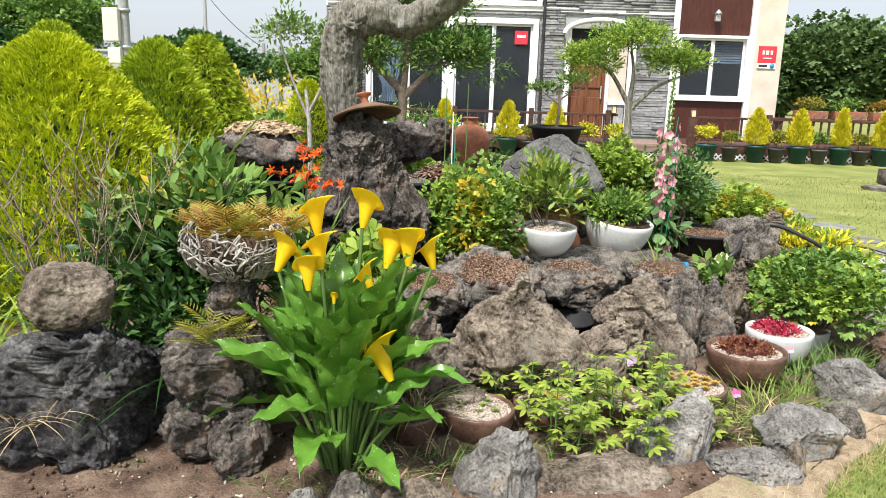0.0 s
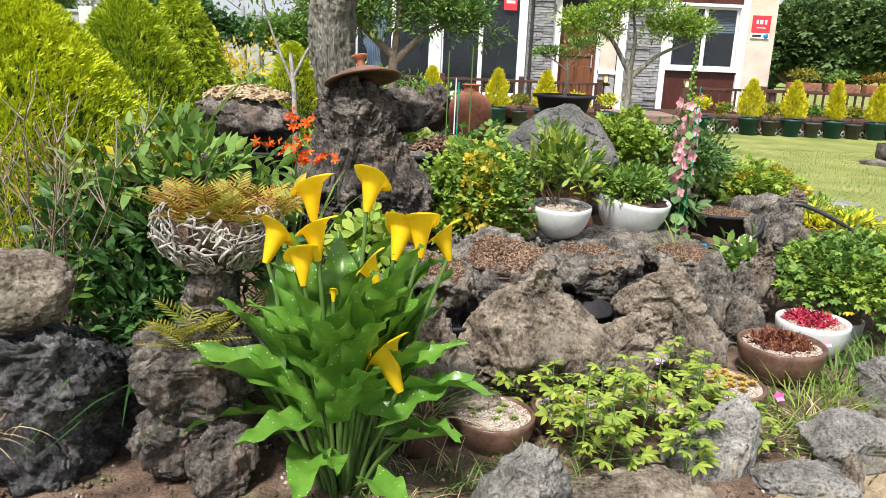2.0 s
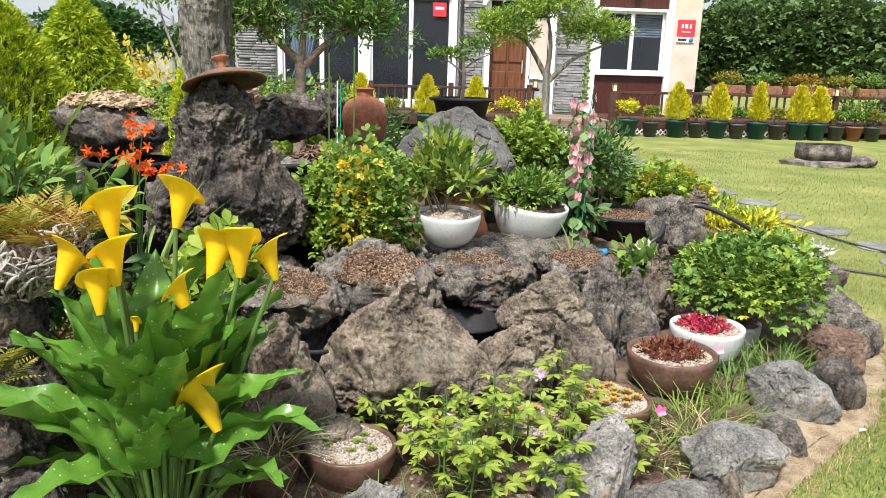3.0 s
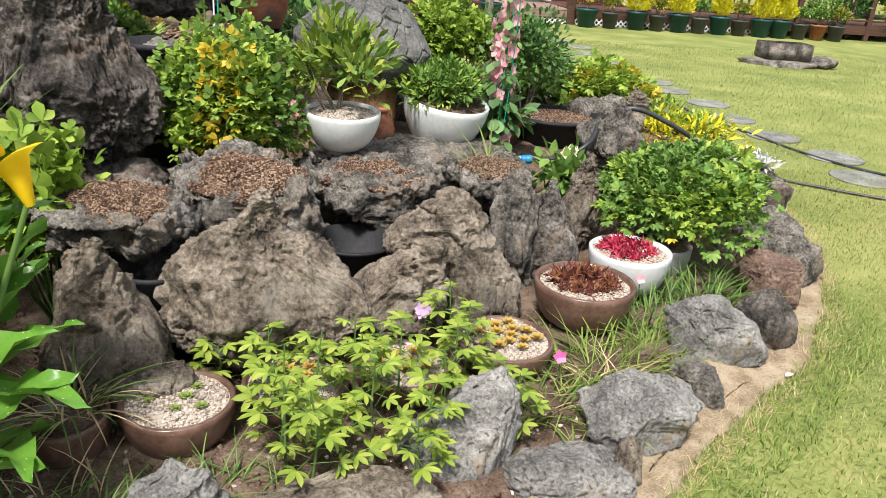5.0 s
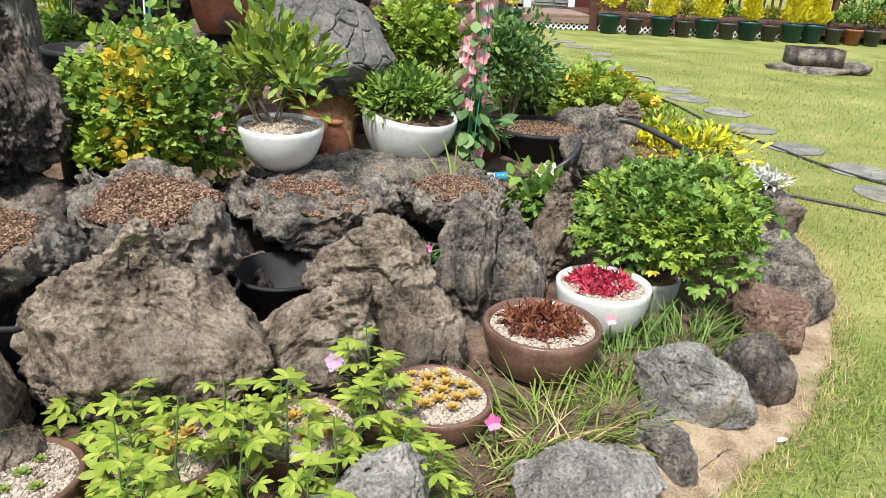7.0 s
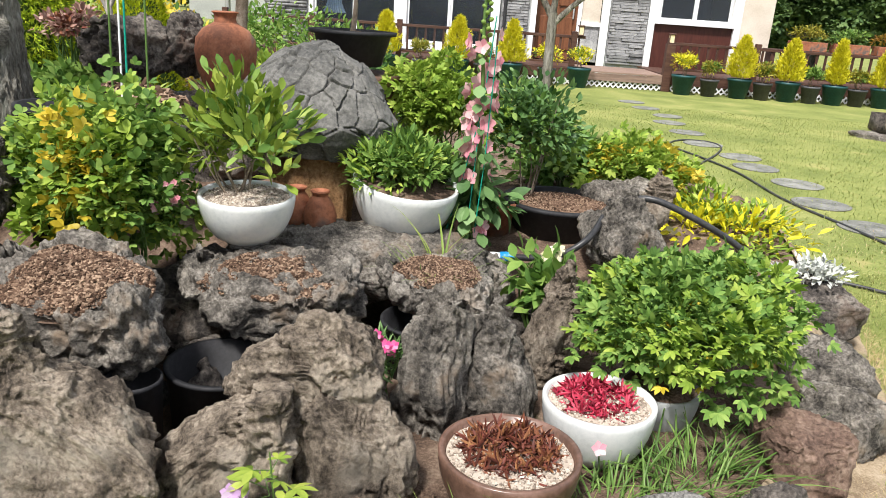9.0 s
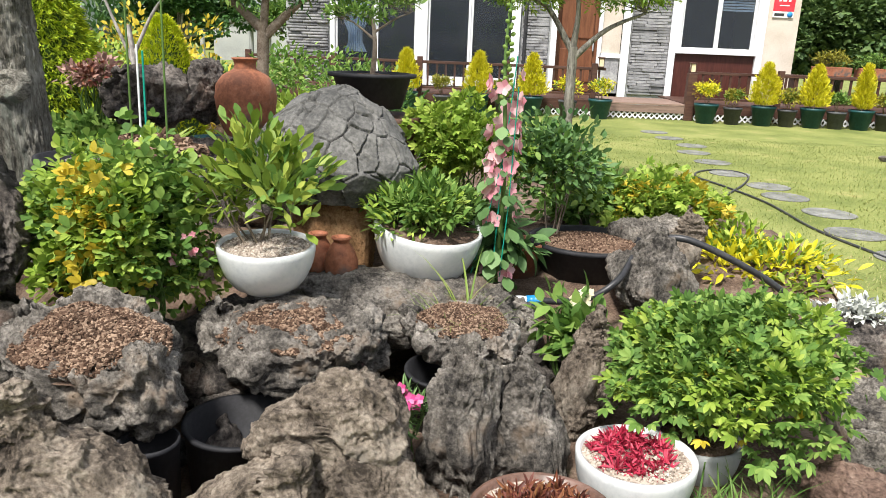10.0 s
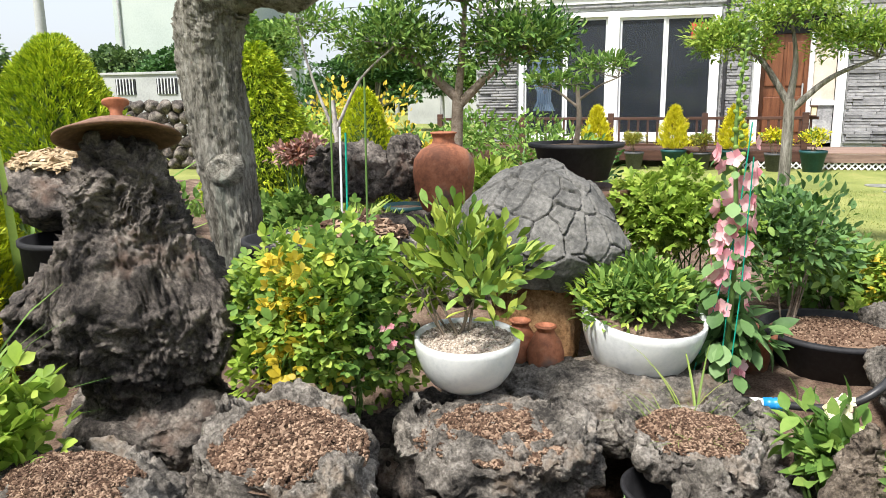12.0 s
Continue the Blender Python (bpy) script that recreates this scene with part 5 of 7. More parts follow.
herb("peony", "spreading peony with lobed green leaves", (1.96, 3.83, 0.06), (0.40, 0.34, 0.24), 2700, 80, PEONY, 0.038, M_GREEN_MID, 305, lift=0.25, stems=14, up_pull=0.35, spread=0.36, extra=((M_GREEN_BRIGHT, 0.7, 1.0), (M_LEAF_YELLOW, 0.02, 0.9)))
herb("rose_bush", "dark leafy rose bush behind the hollyhock", (1.5, 4.95, 0.3), (0.25, 0.22, 0.28), 1100, 40, OVATE, 0.042, M_GREEN_BLUE, 306, lift=0.42, stems=6, stem_mat=M_TWIG, extra=((M_GREEN_MID, 0.6, 1.0), (M_GREEN_DARK, 0.3, 1.0)))
herb("golden_herb", "light green feathery herb at the bed's edge", (2.05, 5.25, 0.3), (0.33, 0.3, 0.19), 1500, 40, PEONY, 0.042, M_GREEN_BRIGHT, 307, lift=0.2, extra=((M_LEAF_YELLOW, 0.25, 1.0),))
herb("golden_herb", "yellow-leaved spreading plant at the bed's edge", (2.42, 4.95, 0.12), (0.33, 0.3, 0.17), 1100, 32, LANCE, 0.055, M_GOLD, 308, lift=0.2, extra=((M_GREEN_BRIGHT, 0.9, 1.0),))
herb("silver_plant", "silvery white cushion plant on the dark stone", (2.62, 4.5, 0.26), (0.16, 0.12, 0.05), 500, 18, OVATE, 0.03, M_SILVER, 309, lift=0.04, stems=0)
herb("dahlia", "dahlia with broad green leaves and cream buds", (1.52, 4.12, 0.12), (0.12, 0.11, 0.15), 210, 18, OVATE, 0.075, M_GREEN_MID, 310, lift=0.16, r0=0.007, up_pull=0.25)
herb("pink_dianthus", "pink dianthus squeezed between the rocks", (1.02, 3.66, 0.10), (0.07, 0.06, 0.1), 380, 10, NARROW, 0.05, M_GREEN_BLUE, 311, lift=0.1)
herb("dark_shrub", "dark green leafy shrub behind the root basket", (-1.05, 3.0, 0.1), (0.48, 0.3, 0.34), 2000, 40, LANCE, 0.085, M_GREEN_DARK, 312, lift=0.42, stem_mat=M_TWIG, extra=((M_GREEN_MID, 0.25, 1.0),))
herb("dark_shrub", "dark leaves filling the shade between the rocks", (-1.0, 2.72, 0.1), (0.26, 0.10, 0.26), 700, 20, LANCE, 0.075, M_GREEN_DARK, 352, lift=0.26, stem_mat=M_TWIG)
herb("pale_shrub", "pale twiggy shrub with oval grey-green leaves", (-0.98, 2.95, 0.50), (0.50, 0.24, 0.22), 620, 30, LANCE, 0.085, M_GREEN_MID, 313, lift=0.3, stem_mat=M_TWIG, stems=20, spread=0.3, extra=((M_LEAF_YELLOW, 0.06, 0.9),))
herb("strawberry_plant", "toothed green herb behind the callas", (-0.30, 3.16, 0.1), (0.2, 0.16, 0.26), 420, 22, LOBED, 0.06, M_GREEN_BRIGHT, 314, lift=0.36)
herb("low_herb", "small toothed herb at the foot of the dark rock", (-0.05, 3.35, 0.12), (0.1, 0.1, 0.1), 120, 10, OVATE, 0.05, M_GREEN_MID, 315, lift=0.12)
herb("sedum_plant", "dusky pink sedum behind the tree", (-0.62, 5.25, 0.75), (0.17, 0.13, 0.1), 600, 18, OVATE, 0.035, M_DUSKY, 316, lift=0.24, extra=((M_SUCC_BROWN, 0.3, 1.0),))
herb("low_herb", "mid green herbs below the pink sedum", (-0.62, 5.15, 0.45), (0.24, 0.16, 0.15), 700, 20, PEONY, 0.05, M_GREEN_MID, 317, lift=0.26)
herb("low_herb", "low mixed herbs beside the hollyhock", (1.75, 5.35, 0.3), (0.3, 0.2, 0.17), 800, 20, OVATE, 0.06, M_GREEN_MID, 318, lift=0.2)
herb("dark_herb", "dark leaves at the foot of the hollyhock", (1.28, 4.55, 0.28), (0.13, 0.13, 0.2), 220, 16, OVATE, 0.09, M_GREEN_BLUE, 319, lift=0.2, up_pull=-0.3)

# twiggy dry shrub at the left
twig = thing("dry_shrub", "dry twiggy shrub with few reddish shoots", "shrub", (-1.42, 2.85, 0.15))
rs = np.random.RandomState(77)
tw = []
for i in range(12):
    a, le = rs.uniform(0, 2 * np.pi), rs.uniform(0.1, 0.35)
    x, y, z = 0.05 * math.cos(a), 0.05 * math.sin(a), 0
    p = [(x, y, z, 0.006)]
    for j in range(6):
        x, y, z = x + le * 0.2 * math.cos(a) + rs.normal() * 0.02, y + le * 0.2 * math.sin(a) + rs.normal() * 0.02, z + rs.uniform(0.1, 0.17)
        p.append((x, y, z, 0.0055 * (1 - j / 7)))
        if j > 1:
            for _ in range(3):
                b = rs.uniform(0, 2 * np.pi)
                tw.append([(x, y, z, 0.0025), (x + 0.06 * math.cos(b), y + 0.06 * math.sin(b), z + 0.07, 0.0018), (x + 0.09 * math.cos(b), y + 0.09 * math.sin(b), z + 0.15, 0.001)])
    tw.append(p)
for w_ in tw:
    part("twig", tubes([w_], 5), M_TWIG, twig)
me, _ = foliage(78, 420, (0.33, 0.25, 0.4), 24, LANCE, 0.022, (0, 0, 0.55), 0.6, 0.5)
part("leaves", me, M_FERN, twig)


def tuft(label, at, n, spread, length, width, seed, material, lean=0.6, name="grass_tuft", curve=0.5):
    return tagged(part(name, blades(seed, n, spread, length, width, lean, curve=curve), material, m=pose(*at)), label, "grass", "grass tufts", "stuff")


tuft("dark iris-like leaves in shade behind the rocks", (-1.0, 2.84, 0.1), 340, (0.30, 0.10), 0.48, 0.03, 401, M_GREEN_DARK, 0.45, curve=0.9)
tuft("tall sword-shaped leaves beside the golden conifer", (-1.62, 4.5, 0.2), 12, 0.12, 1.25, 0.024, 402, M_GREEN_MID, 0.3)
tuft("long strap leaves at the rockery's end", (-1.75, 2.75, 0.2), 40, 0.2, 0.4, 0.04, 403, M_GREEN_BRIGHT, 1.0, curve=0.8)
for i, (x, y, n, sp, L, mt) in enumerate(((1.62, 3.28, 170, (0.2, 0.1), 0.17, M_GRASS_DARK), (1.9, 3.4, 170, (0.16, 0.14), 0.18, M_GRASS_DARK), (1.35, 2.93, 130, (0.17, 0.12), 0.16, M_GRASS), (1.15, 2.72, 130, (0.17, 0.10), 0.15, M_GRASS), (1.55, 3.05, 90, (0.12, 0.1), 0.16, M_GRASS), (0.28, 2.42, 90, (0.2, 0.06), 0.12, M_GRASS_DARK), (-0.1, 2.33, 110, (0.22, 0.07), 0.12, M_GRASS_DARK), (-0.25, 2.2, 60, (0.18, 0.06), 0.09, M_GRASS), (-0.55, 2.2, 30, (0.07, 0.05), 0.07, M_GRASS_DARK), (1.3, 2.8, 50, (0.12, 0.1), 0.15, M_STRAW), (0.0, 2.38, 40, (0.3, 0.08), 0.12, M_STRAW), (-0.08, 2.6, 30, (0.06, 0.06), 0.17, M_STRAW), (-0.08, 2.6, 22, (0.05, 0.05), 0.2, M_GRASS_DARK), (2.12, 3.62, 60, (0.12, 0.1), 0.15, M_GRASS_DARK))):
    words = "straw-coloured dead grass in the bed" if mt is M_STRAW else "arching green grass between pots and edging stones"
    tuft(words, (x, y, float(bed_height(np.array(x), np.array(y))) - 0.005 + (0.1 if abs(x + 0.08) < 0.01 else 0)), n, sp, L, 0.035, 410 + i, mt, 0.9, curve=0.7)
tuft("thin grass sprouting from the lava bowl", (1.14, 3.99, 0.34), 70, (0.12, 0.07), 0.13, 0.03, 440, M_GRASS, 0.7)
tuft("tall grass blades beside the string", (1.16, 4.1, 0.34), 9, 0.03, 0.26, 0.03, 441, M_GRASS, 0.25)
tuft("dry grass hanging on the dark rock", (-1.32, 2.24, 0.22), 60, (0.13, 0.05), 0.16, 0.025, 442, M_STRAW, 1.4, curve=0.8)
tuft("dry tangled roots on the lava bowl", (0.62, 3.80, 0.35), 60, (0.14, 0.08), 0.08, 0.04, 443, M_STRAW, 1.6, curve=0.8)

# palmate-leaved seedlings in front
rs = np.random.RandomState(55)
PX = [(0.40, 2.57), (0.42, 2.5), (0.5, 2.62), (0.55, 2.48), (0.63, 2.58), (0.7, 2.7), (0.76, 2.5), (0.8, 2.62), (0.6, 2.75), (0.48, 2.42), (0.72, 2.42), (0.9, 2.85), (0.38, 2.68), (0.22, 2.84), (0.86, 2.98), (0.66, 2.92), (0.36, 2.78), (0.45, 2.86), (0.95, 2.72), (0.85, 2.74), (0.58, 2.66), (1.0, 2.62)]
for i, (x, y) in enumerate(PX):
    z = float(bed_height(np.array(x), np.array(y)))
    h = rs.uniform(0.15, 0.34) if i != 13 else 0.16
    t = thing("palmate_seedling", "slender herb with palmate bright green leaves", "plant", (x, y, z), "palmate herbs in the bed")
    k = 13
    s = np.sort(rs.uniform(0.3, 1.0, k))
    a = np.arange(k) * 2.4 + rs.normal(size=k) * 0.3
    r = 0.075 * (1.15 - 0.75 * s)
    P = np.stack([np.cos(a) * r, np.sin(a) * r, s * h], -1)
    w = np.stack([np.cos(a), np.sin(a), 0.15 + 0 * a], -1)
    up = np.stack([0.3 * np.cos(a), 0.3 * np.sin(a), 1 + 0 * a], -1) + 0.3 * rs.normal(size=(k, 3))
    wide = rs.uniform(0.028, 0.056, k)
    part("stem", tubes([[(0, 0, -0.01, 0.004), (rs.normal() * 0.01, rs.normal() * 0.01, h * 0.5, 0.003), (0, 0, h, 0.0015)]], 5), M_STEM, t)
    for j in range(k):
        part("leaf", scatter(PALM, P[j:j + 1], w[j:j + 1], up[j:j + 1], wide[j:j + 1]), M_PALM, t)
        part("leaf_stalk", tubes([[(0, 0, float(P[j, 2]) - 0.012, 0.0012), (float(P[j, 0]), float(P[j, 1]), float(P[j, 2]), 0.001)]], 5), M_STEM, t)


def blooms(name, label, pts, size, material, seed, tmpl=PETAL5, category="flower", at_top=True, face=(0, -1, 0.6), count=1, stem=None):
    for i, p in enumerate(pts):
        rs = np.random.RandomState(seed + i)
        t = thing(name, label, category, p, name.replace("_", " ") + "s")
        n = np.array(face) + rs.normal(size=(count, 3)) * 0.3
        side = np.cross(n, (1, 0.2, 0.1))
        part("petals", scatter(tmpl, rs.normal(size=(count, 3)) * size * 0.35 * (count > 1), side, n, size * rs.uniform(0.8, 1.15, count)), material, t)
        if stem:
            part("stem", tubes([[(0, 0, 0, 0.002), (0.01, 0.01, -stem / 2, 0.002), (0, 0.02, -stem, 0.0025)]], 5), M_STEM, t)


blooms("lilac_flower", "pale lilac flower among the palmate leaves", [(0.79, 2.97, 0.22)], 0.02, M_LILAC, 501, count=5, stem=0.17)
blooms("rain_lily", "single pink rain lily in the grass", [(1.16, 2.8, 0.165)], 0.025, M_MAGENTA, 502, stem=0.12)
blooms("rain_lily", "pale pink rain lily before the white pot", [(1.6, 3.33, 0.17)], 0.025, M_PINK, 503, stem=0.12)
blooms("dianthus_flower", "deep pink dianthus bloom between the rocks", [(0.98, 3.62, 0.30), (1.03, 3.6, 0.28), (1.06, 3.63, 0.265), (1.01, 3.65, 0.285), (1.04, 3.66, 0.25)], 0.02, M_MAGENTA, 504, count=2, stem=0.08)
blooms("dahlia_flower", "cream yellow dahlia bloom", [(1.60, 4.10, 0.345), (1.56, 4.18, 0.40)], 0.032, M_CREAM, 505, count=4, stem=0.15)
blooms("bleeding_heart_flower", "drooping pale pink bleeding heart bloom", [(0.36, 3.84, 0.64), (0.37, 3.83, 0.60), (0.31, 3.82, 0.58)], 0.014, M_PINK, 506, count=3)

cro = thing("crocosmia", "crocosmia with bright orange-red flower sprays", "flower", (-0.62, 3.25, 0.3))
rs = np.random.RandomState(66)
pts, ways, st = [], [], []
for i in range(7):
    tip = np.array((rs.uniform(-0.12, 0.18), rs.uniform(-0.15, 0.05), rs.uniform(0.56, 0.78)))
    st.append(smooth_path([(0, 0, 0, 0.004), (tip[0] * 0.4, tip[1] * 0.4, tip[2] * 0.7, 0.003), (*tip, 0.0015)], 6))
    for j in range(8):
        pts.append(tip + rs.normal(size=3) * np.array((0.03, 0.02, 0.012)))
        ways.append(rs.normal(size=3) + np.array((0, 0, 0.5)))
for s_ in st:
    part("stem", tubes([s_], 5), M_STEM, cro)
STAR = compose(*[(LANCE, a, 1, (0, 0, 0), 40) for a in (0, 72, 144, 216, 288)])
for p_1, w_1 in zip(pts, ways):
    part("flower", scatter(STAR, [p_1], [w_1], rand_dirs(rs, 1), 0.024), M_ORANGE, cro, "orange-red star flower")
part("leaves", blades(67, 40, 0.08, 0.5, 0.035, 0.4), M_GREEN_MID, cro)

# succulents
_rl = {}


def rosette_leaf(mt):
    if mt.name not in _rl:
        _rl[mt.name] = shade(np_mesh("rosette_leaf", *leaf_shape(0.42, 0.25, -0.15)))
        _rl[mt.name].materials.append(mt)
    return _rl[mt.name]


rs = np.random.RandomState(88)
for words, at, r, n, size, mt, nm in (("mat of red-brown succulents in grit", (1.37, 3.26, 0.19), 0.12, 300, 0.042, M_SUCC_BROWN, "succulent_mat"), ("mat of crimson succulents in grit", (1.62, 3.53, 0.2), 0.105, 240, 0.036, M_SUCC_RED, "succulent_mat")):
    t = thing(nm, words, "succulent", at)
    a, q = rs.uniform(0, 2 * np.pi, n), np.sqrt(rs.uniform(0, 1, n))
    P = np.stack([np.cos(a) * q * r, np.sin(a) * q * r, 0.04 * (1 - q * q) * rs.uniform(0.1, 1, n)], -1)
    w = np.stack([np.cos(a) * q, np.sin(a) * q, 0.9 + 0 * a], -1) + 0.5 * rs.normal(size=(n, 3))
    part("leaves", scatter(compose(*[(leaf_shape(0.22, 0.3, 0.1, n=3), k * 72, 1, (0, 0, 0), 55) for k in range(5)]), P, w, rand_dirs(rs, n), size * rs.uniform(0.5, 1.1, n)), mt, t)
for words, cx, cy, z, r, n, size, mt in (("amber rosette succulent in grit", 1.04, 2.97, 0.142, 0.10, 15, 0.026, M_SUCC_YELLOW), ("tiny green rosette succulent in grit", 0.15, 2.65, 0.145, 0.085, 7, 0.022, M_GRASS), ("amber rosette succulent in grit", 0.72, 2.84, 0.135, 0.08, 6, 0.03, M_SUCC_YELLOW), ("amber rosette succulent in grit", 0.43, 2.76, 0.135, 0.06, 4, 0.036, M_SUCC_YELLOW)):
    for i in range(n):
        a, q = i * 2.4, math.sqrt((i + 0.4) / n) * r
        ob = thing("rosette", words, "succulent", (cx + q * math.cos(a), cy + q * math.sin(a), z), "rosettes in the shallow bowls", turn=i * 50)
        s_ = size * rs.uniform(0.75, 1.2)
        for ang, sc_, el in [(k * 45, 1.0, 18) for k in range(8)] + [(k * 60 + 20, 0.7, 45) for k in range(6)] + [(k * 90 + 10, 0.45, 70) for k in range(4)]:
            part("leaf", rosette_leaf(mt), None, ob, m=Matrix.Rotation(radians(ang), 4, "Z") @ Matrix.Rotation(radians(el), 4, "X") @ Matrix.Scale(s_ * sc_, 4))

# hollyhock with poles and green string
holly = thing("hollyhock", "tall hollyhock spike with pale pink flowers", "flower", (1.27, 4.42, 0.28))
part("stalk", tubes([smooth_path([(0, 0, 0, 0.009), (0.01, 0, 0.5, 0.008), (-0.01, 0, 0.9, 0.006), (0.01, 0, 1.16, 0.003)], 8)], 7), M_STEM, holly)
rs = np.random.RandomState(99)
n = 46
z = np.concatenate([rs.uniform(0.66, 0.84, 14), rs.uniform(0.3, 0.66, 16), rs.uniform(0.1, 0.3, 5), rs.uniform(0.45, 0.6, 11)])
a = rs.uniform(0, 2 * np.pi, n)
P = np.stack([np.cos(a) * 0.05, np.sin(a) * 0.045, z], -1)
w = np.stack([np.cos(a), np.sin(a), 0.1 + 0 * a], -1)
X_ = np.cross(w, rand_dirs(rs, n))
S_ = rs.uniform(0.024, 0.042, n)
for i in range(n):
    part("flower", scatter(PETAL5, P[i:i + 1], X_[i:i + 1], w[i:i + 1], S_[i:i + 1]), M_PINK, holly, "ruffled pale pink flower")
U, F = ico(2)
k = 40
zb = np.linspace(0.75, 1.16, k)
ab = np.arange(k) * 2.4
buds = np.stack([np.cos(ab) * 0.022 * (1.5 - zb), np.sin(ab) * 0.022 * (1.5 - zb), zb], -1)
BW_ = np.stack([np.cos(ab), np.sin(ab), 0.6 + 0 * ab], -1)
for i in range(k):
    part("bud", scatter((U * np.array((0.8, 1, 0.8)), F), buds[i:i + 1], BW_[i:i + 1], np.array([(0, 0, 1.0)]), 0.012 * (1.75 - zb[i])), M_GREEN_MID, holly, "grey-green round bud")
n = 70
a, z = rs.uniform(0, 2 * np.pi, n), rs.uniform(0.02, 0.8, n)
part("leaves", scatter(ROUND, np.stack([np.cos(a) * 0.05, np.sin(a) * 0.05, z], -1), np.stack([np.cos(a), np.sin(a), -0.9 + 0 * a], -1), np.stack([np.cos(a), np.sin(a), 1 + 0 * a], -1), rs.uniform(0.035, 0.075, n) * (1.15 - 0.5 * z)), M_GREEN_BLUE, holly)
st = thing("garden_string", "green string tied down beside the hollyhock", "string", (1.27, 4.4, 0.28))
part("string", tubes([[(-0.02, -0.03, 0.0, 0.0022), (0.0, -0.03, 0.5, 0.0022), (0.03, -0.03, 0.9, 0.0022)], [(0.005, -0.03, 0.0, 0.0022), (0.03, -0.03, 0.4, 0.0022), (0.04, -0.03, 0.8, 0.0022)], [(-0.12, 0, 0.0, 0.002), (-0.05, -0.02, 0.3, 0.002), (0.01, -0.03, 0.6, 0.002)]], 5), M_STRING, st)
for i, (x, y, h, mt, words) in enumerate(((0.02, 4.3, 0.62, M_WHITE_PAINT, "thin white plant stake"), (0.035, 4.31, 0.6, M_STRING, "thin green plant stake"), (-0.02, 4.32, 0.75, M_STEM, "slender green cane"), (0.10, 4.33, 0.78, M_STEM, "slender green cane"))):
    tagged(part("plant_stake", tubes([[(0, 0, 0, 0.004), (0.004, 0.01, h, 0.0035)]], 6), mt, m=pose(x, y, 0.55)), words + " in the leafy bush", "stake", "plant stakes")

# hose and connector
hose = thing("garden_hose", "black garden hose with a pale stripe over the rock", "hose", (0, 0, 0))
part("hose_pipe", tubes([smooth_path([(1.43, 4.4, 0.31, 0.0125), (1.58, 4.33, 0.345, 0.0125), (1.70, 4.34, 0.42, 0.0125), (1.80, 4.52, 0.50, 0.0125)], 10)], 10), M_HOSE, hose)
part("hose_pipe", tubes([smooth_path([(1.84, 4.47, 0.55, 0.0125), (1.95, 4.42, 0.565, 0.0125), (2.12, 4.40, 0.50, 0.0125), (2.30, 4.42, 0.40, 0.0125), (2.44, 4.42, 0.28, 0.0125), (2.52, 4.41, 0.19, 0.0125)], 10)], 10), M_HOSE, hose)
part("connector", lathe([(0.0, 0), (0.021, 0), (0.021, 0.02), (0.019, 0.025), (0.021, 0.03), (0.021, 0.055), (0, 0.055)], 20), M_CYAN_PLASTIC, hose, "bright blue hose connector", m=pose(1.445, 4.4, 0.312, 0, -95, 0))
part("nozzle", lathe([(0.0, 0), (0.016, 0), (0.019, 0.03), (0.016, 0.10), (0.022, 0.13), (0.026, 0.17), (0.02, 0.19), (0, 0.19)], 20), M_WHITE_POT, hose, "white spray nozzle", m=pose(1.40, 4.4, 0.308, 0, -90, 4))
lawn_hose = thing("garden_hose", "dark garden hose looping over the lawn", "hose", (0, 0, 0))
part("hose_pipe", tubes([smooth_path([(3.2, 7.9, 0.010, 0.010), (3.4, 8.4, 0.010, 0.010), (3.74, 9.0, 0.010, 0.010), (3.97, 9.55, 0.010, 0.010), (3.9, 9.85, 0.010, 0.010), (3.6, 9.8, 0.010, 0.010), (3.4, 9.4, 0.010, 0.010), (3.53, 8.8, 0.012, 0.010), (3.65, 8.1, 0.012, 0.010), (3.66, 7.2, 0.010, 0.010), (3.78, 6.55, 0.010, 0.010), (3.93, 5.8, 0.010, 0.010), (4.25, 5.3, 0.010, 0.010), (4.9, 4.7, 0.010, 0.010)], 10)], 8), M_HOSE, lawn_hose)
part("hose_pipe", tubes([smooth_path([(2.9, 5.42, 0.012, 0.009), (3.2, 5.28, 0.012, 0.009), (3.4, 5.13, 0.012, 0.009), (3.7, 4.9, 0.012, 0.009), (4.2, 4.6, 0.012, 0.009)], 8)], 8), M_HOSE, lawn_hose)

# stepping stones and stone trough on the lawn
for i, y in enumerate((13.55, 12.8, 12.0, 11.3, 10.5, 9.7, 9.0, 8.48, 7.83, 7.13, 6.48, 5.88, 5.33, 4.75)):
    x = (3.89, 3.94, 4.05, 3.89, 3.89, 3.83, 3.98, 3.94, 4.04, 3.92, 3.95, 4.08, 3.92, 4.05)[i]
    s = thing("stepping_stone", "round grey stepping stone set in the lawn", "stepping stone", (x, y, 0), "stepping stones", turn=i * 37)
    part("slab", lathe([(0, 0.0), (0.2, 0.0), (0.205, 0.006), (0.195, 0.010), (0.15, 0.010), (0.145, 0.007), (0.14, 0.010), (0.09, 0.010), (0.085, 0.007), (0.08, 0.010), (0, 0.011)], 32, 0.02), M_STEPSTONE, s)
tr = thing("stone_trough", "dark rectangular stone trough on a flat slab", "trough", (6.75, 11.2, 0), turn=-8)
part("slab", rock_mesh((0.48, 0.28, 0.05), 601, 4, 0.15, 6, (0.7, 0.9), 0.005, 0.006, block=0.5), M_LAVA_GREY, tr, "flat grey base slab", m=pose(-0.1, -0.1, 0.03))
bm = bmesh.new()
bmesh.ops.create_cube(bm, size=1, matrix=Matrix.Translation((0, 0, 0.2)) @ Matrix.Diagonal((0.66, 0.42, 0.24, 1)))
top = [f for f in bm.faces if f.normal.z > 0.9]
bmesh.ops.inset_region(bm, faces=top, thickness=0.05)
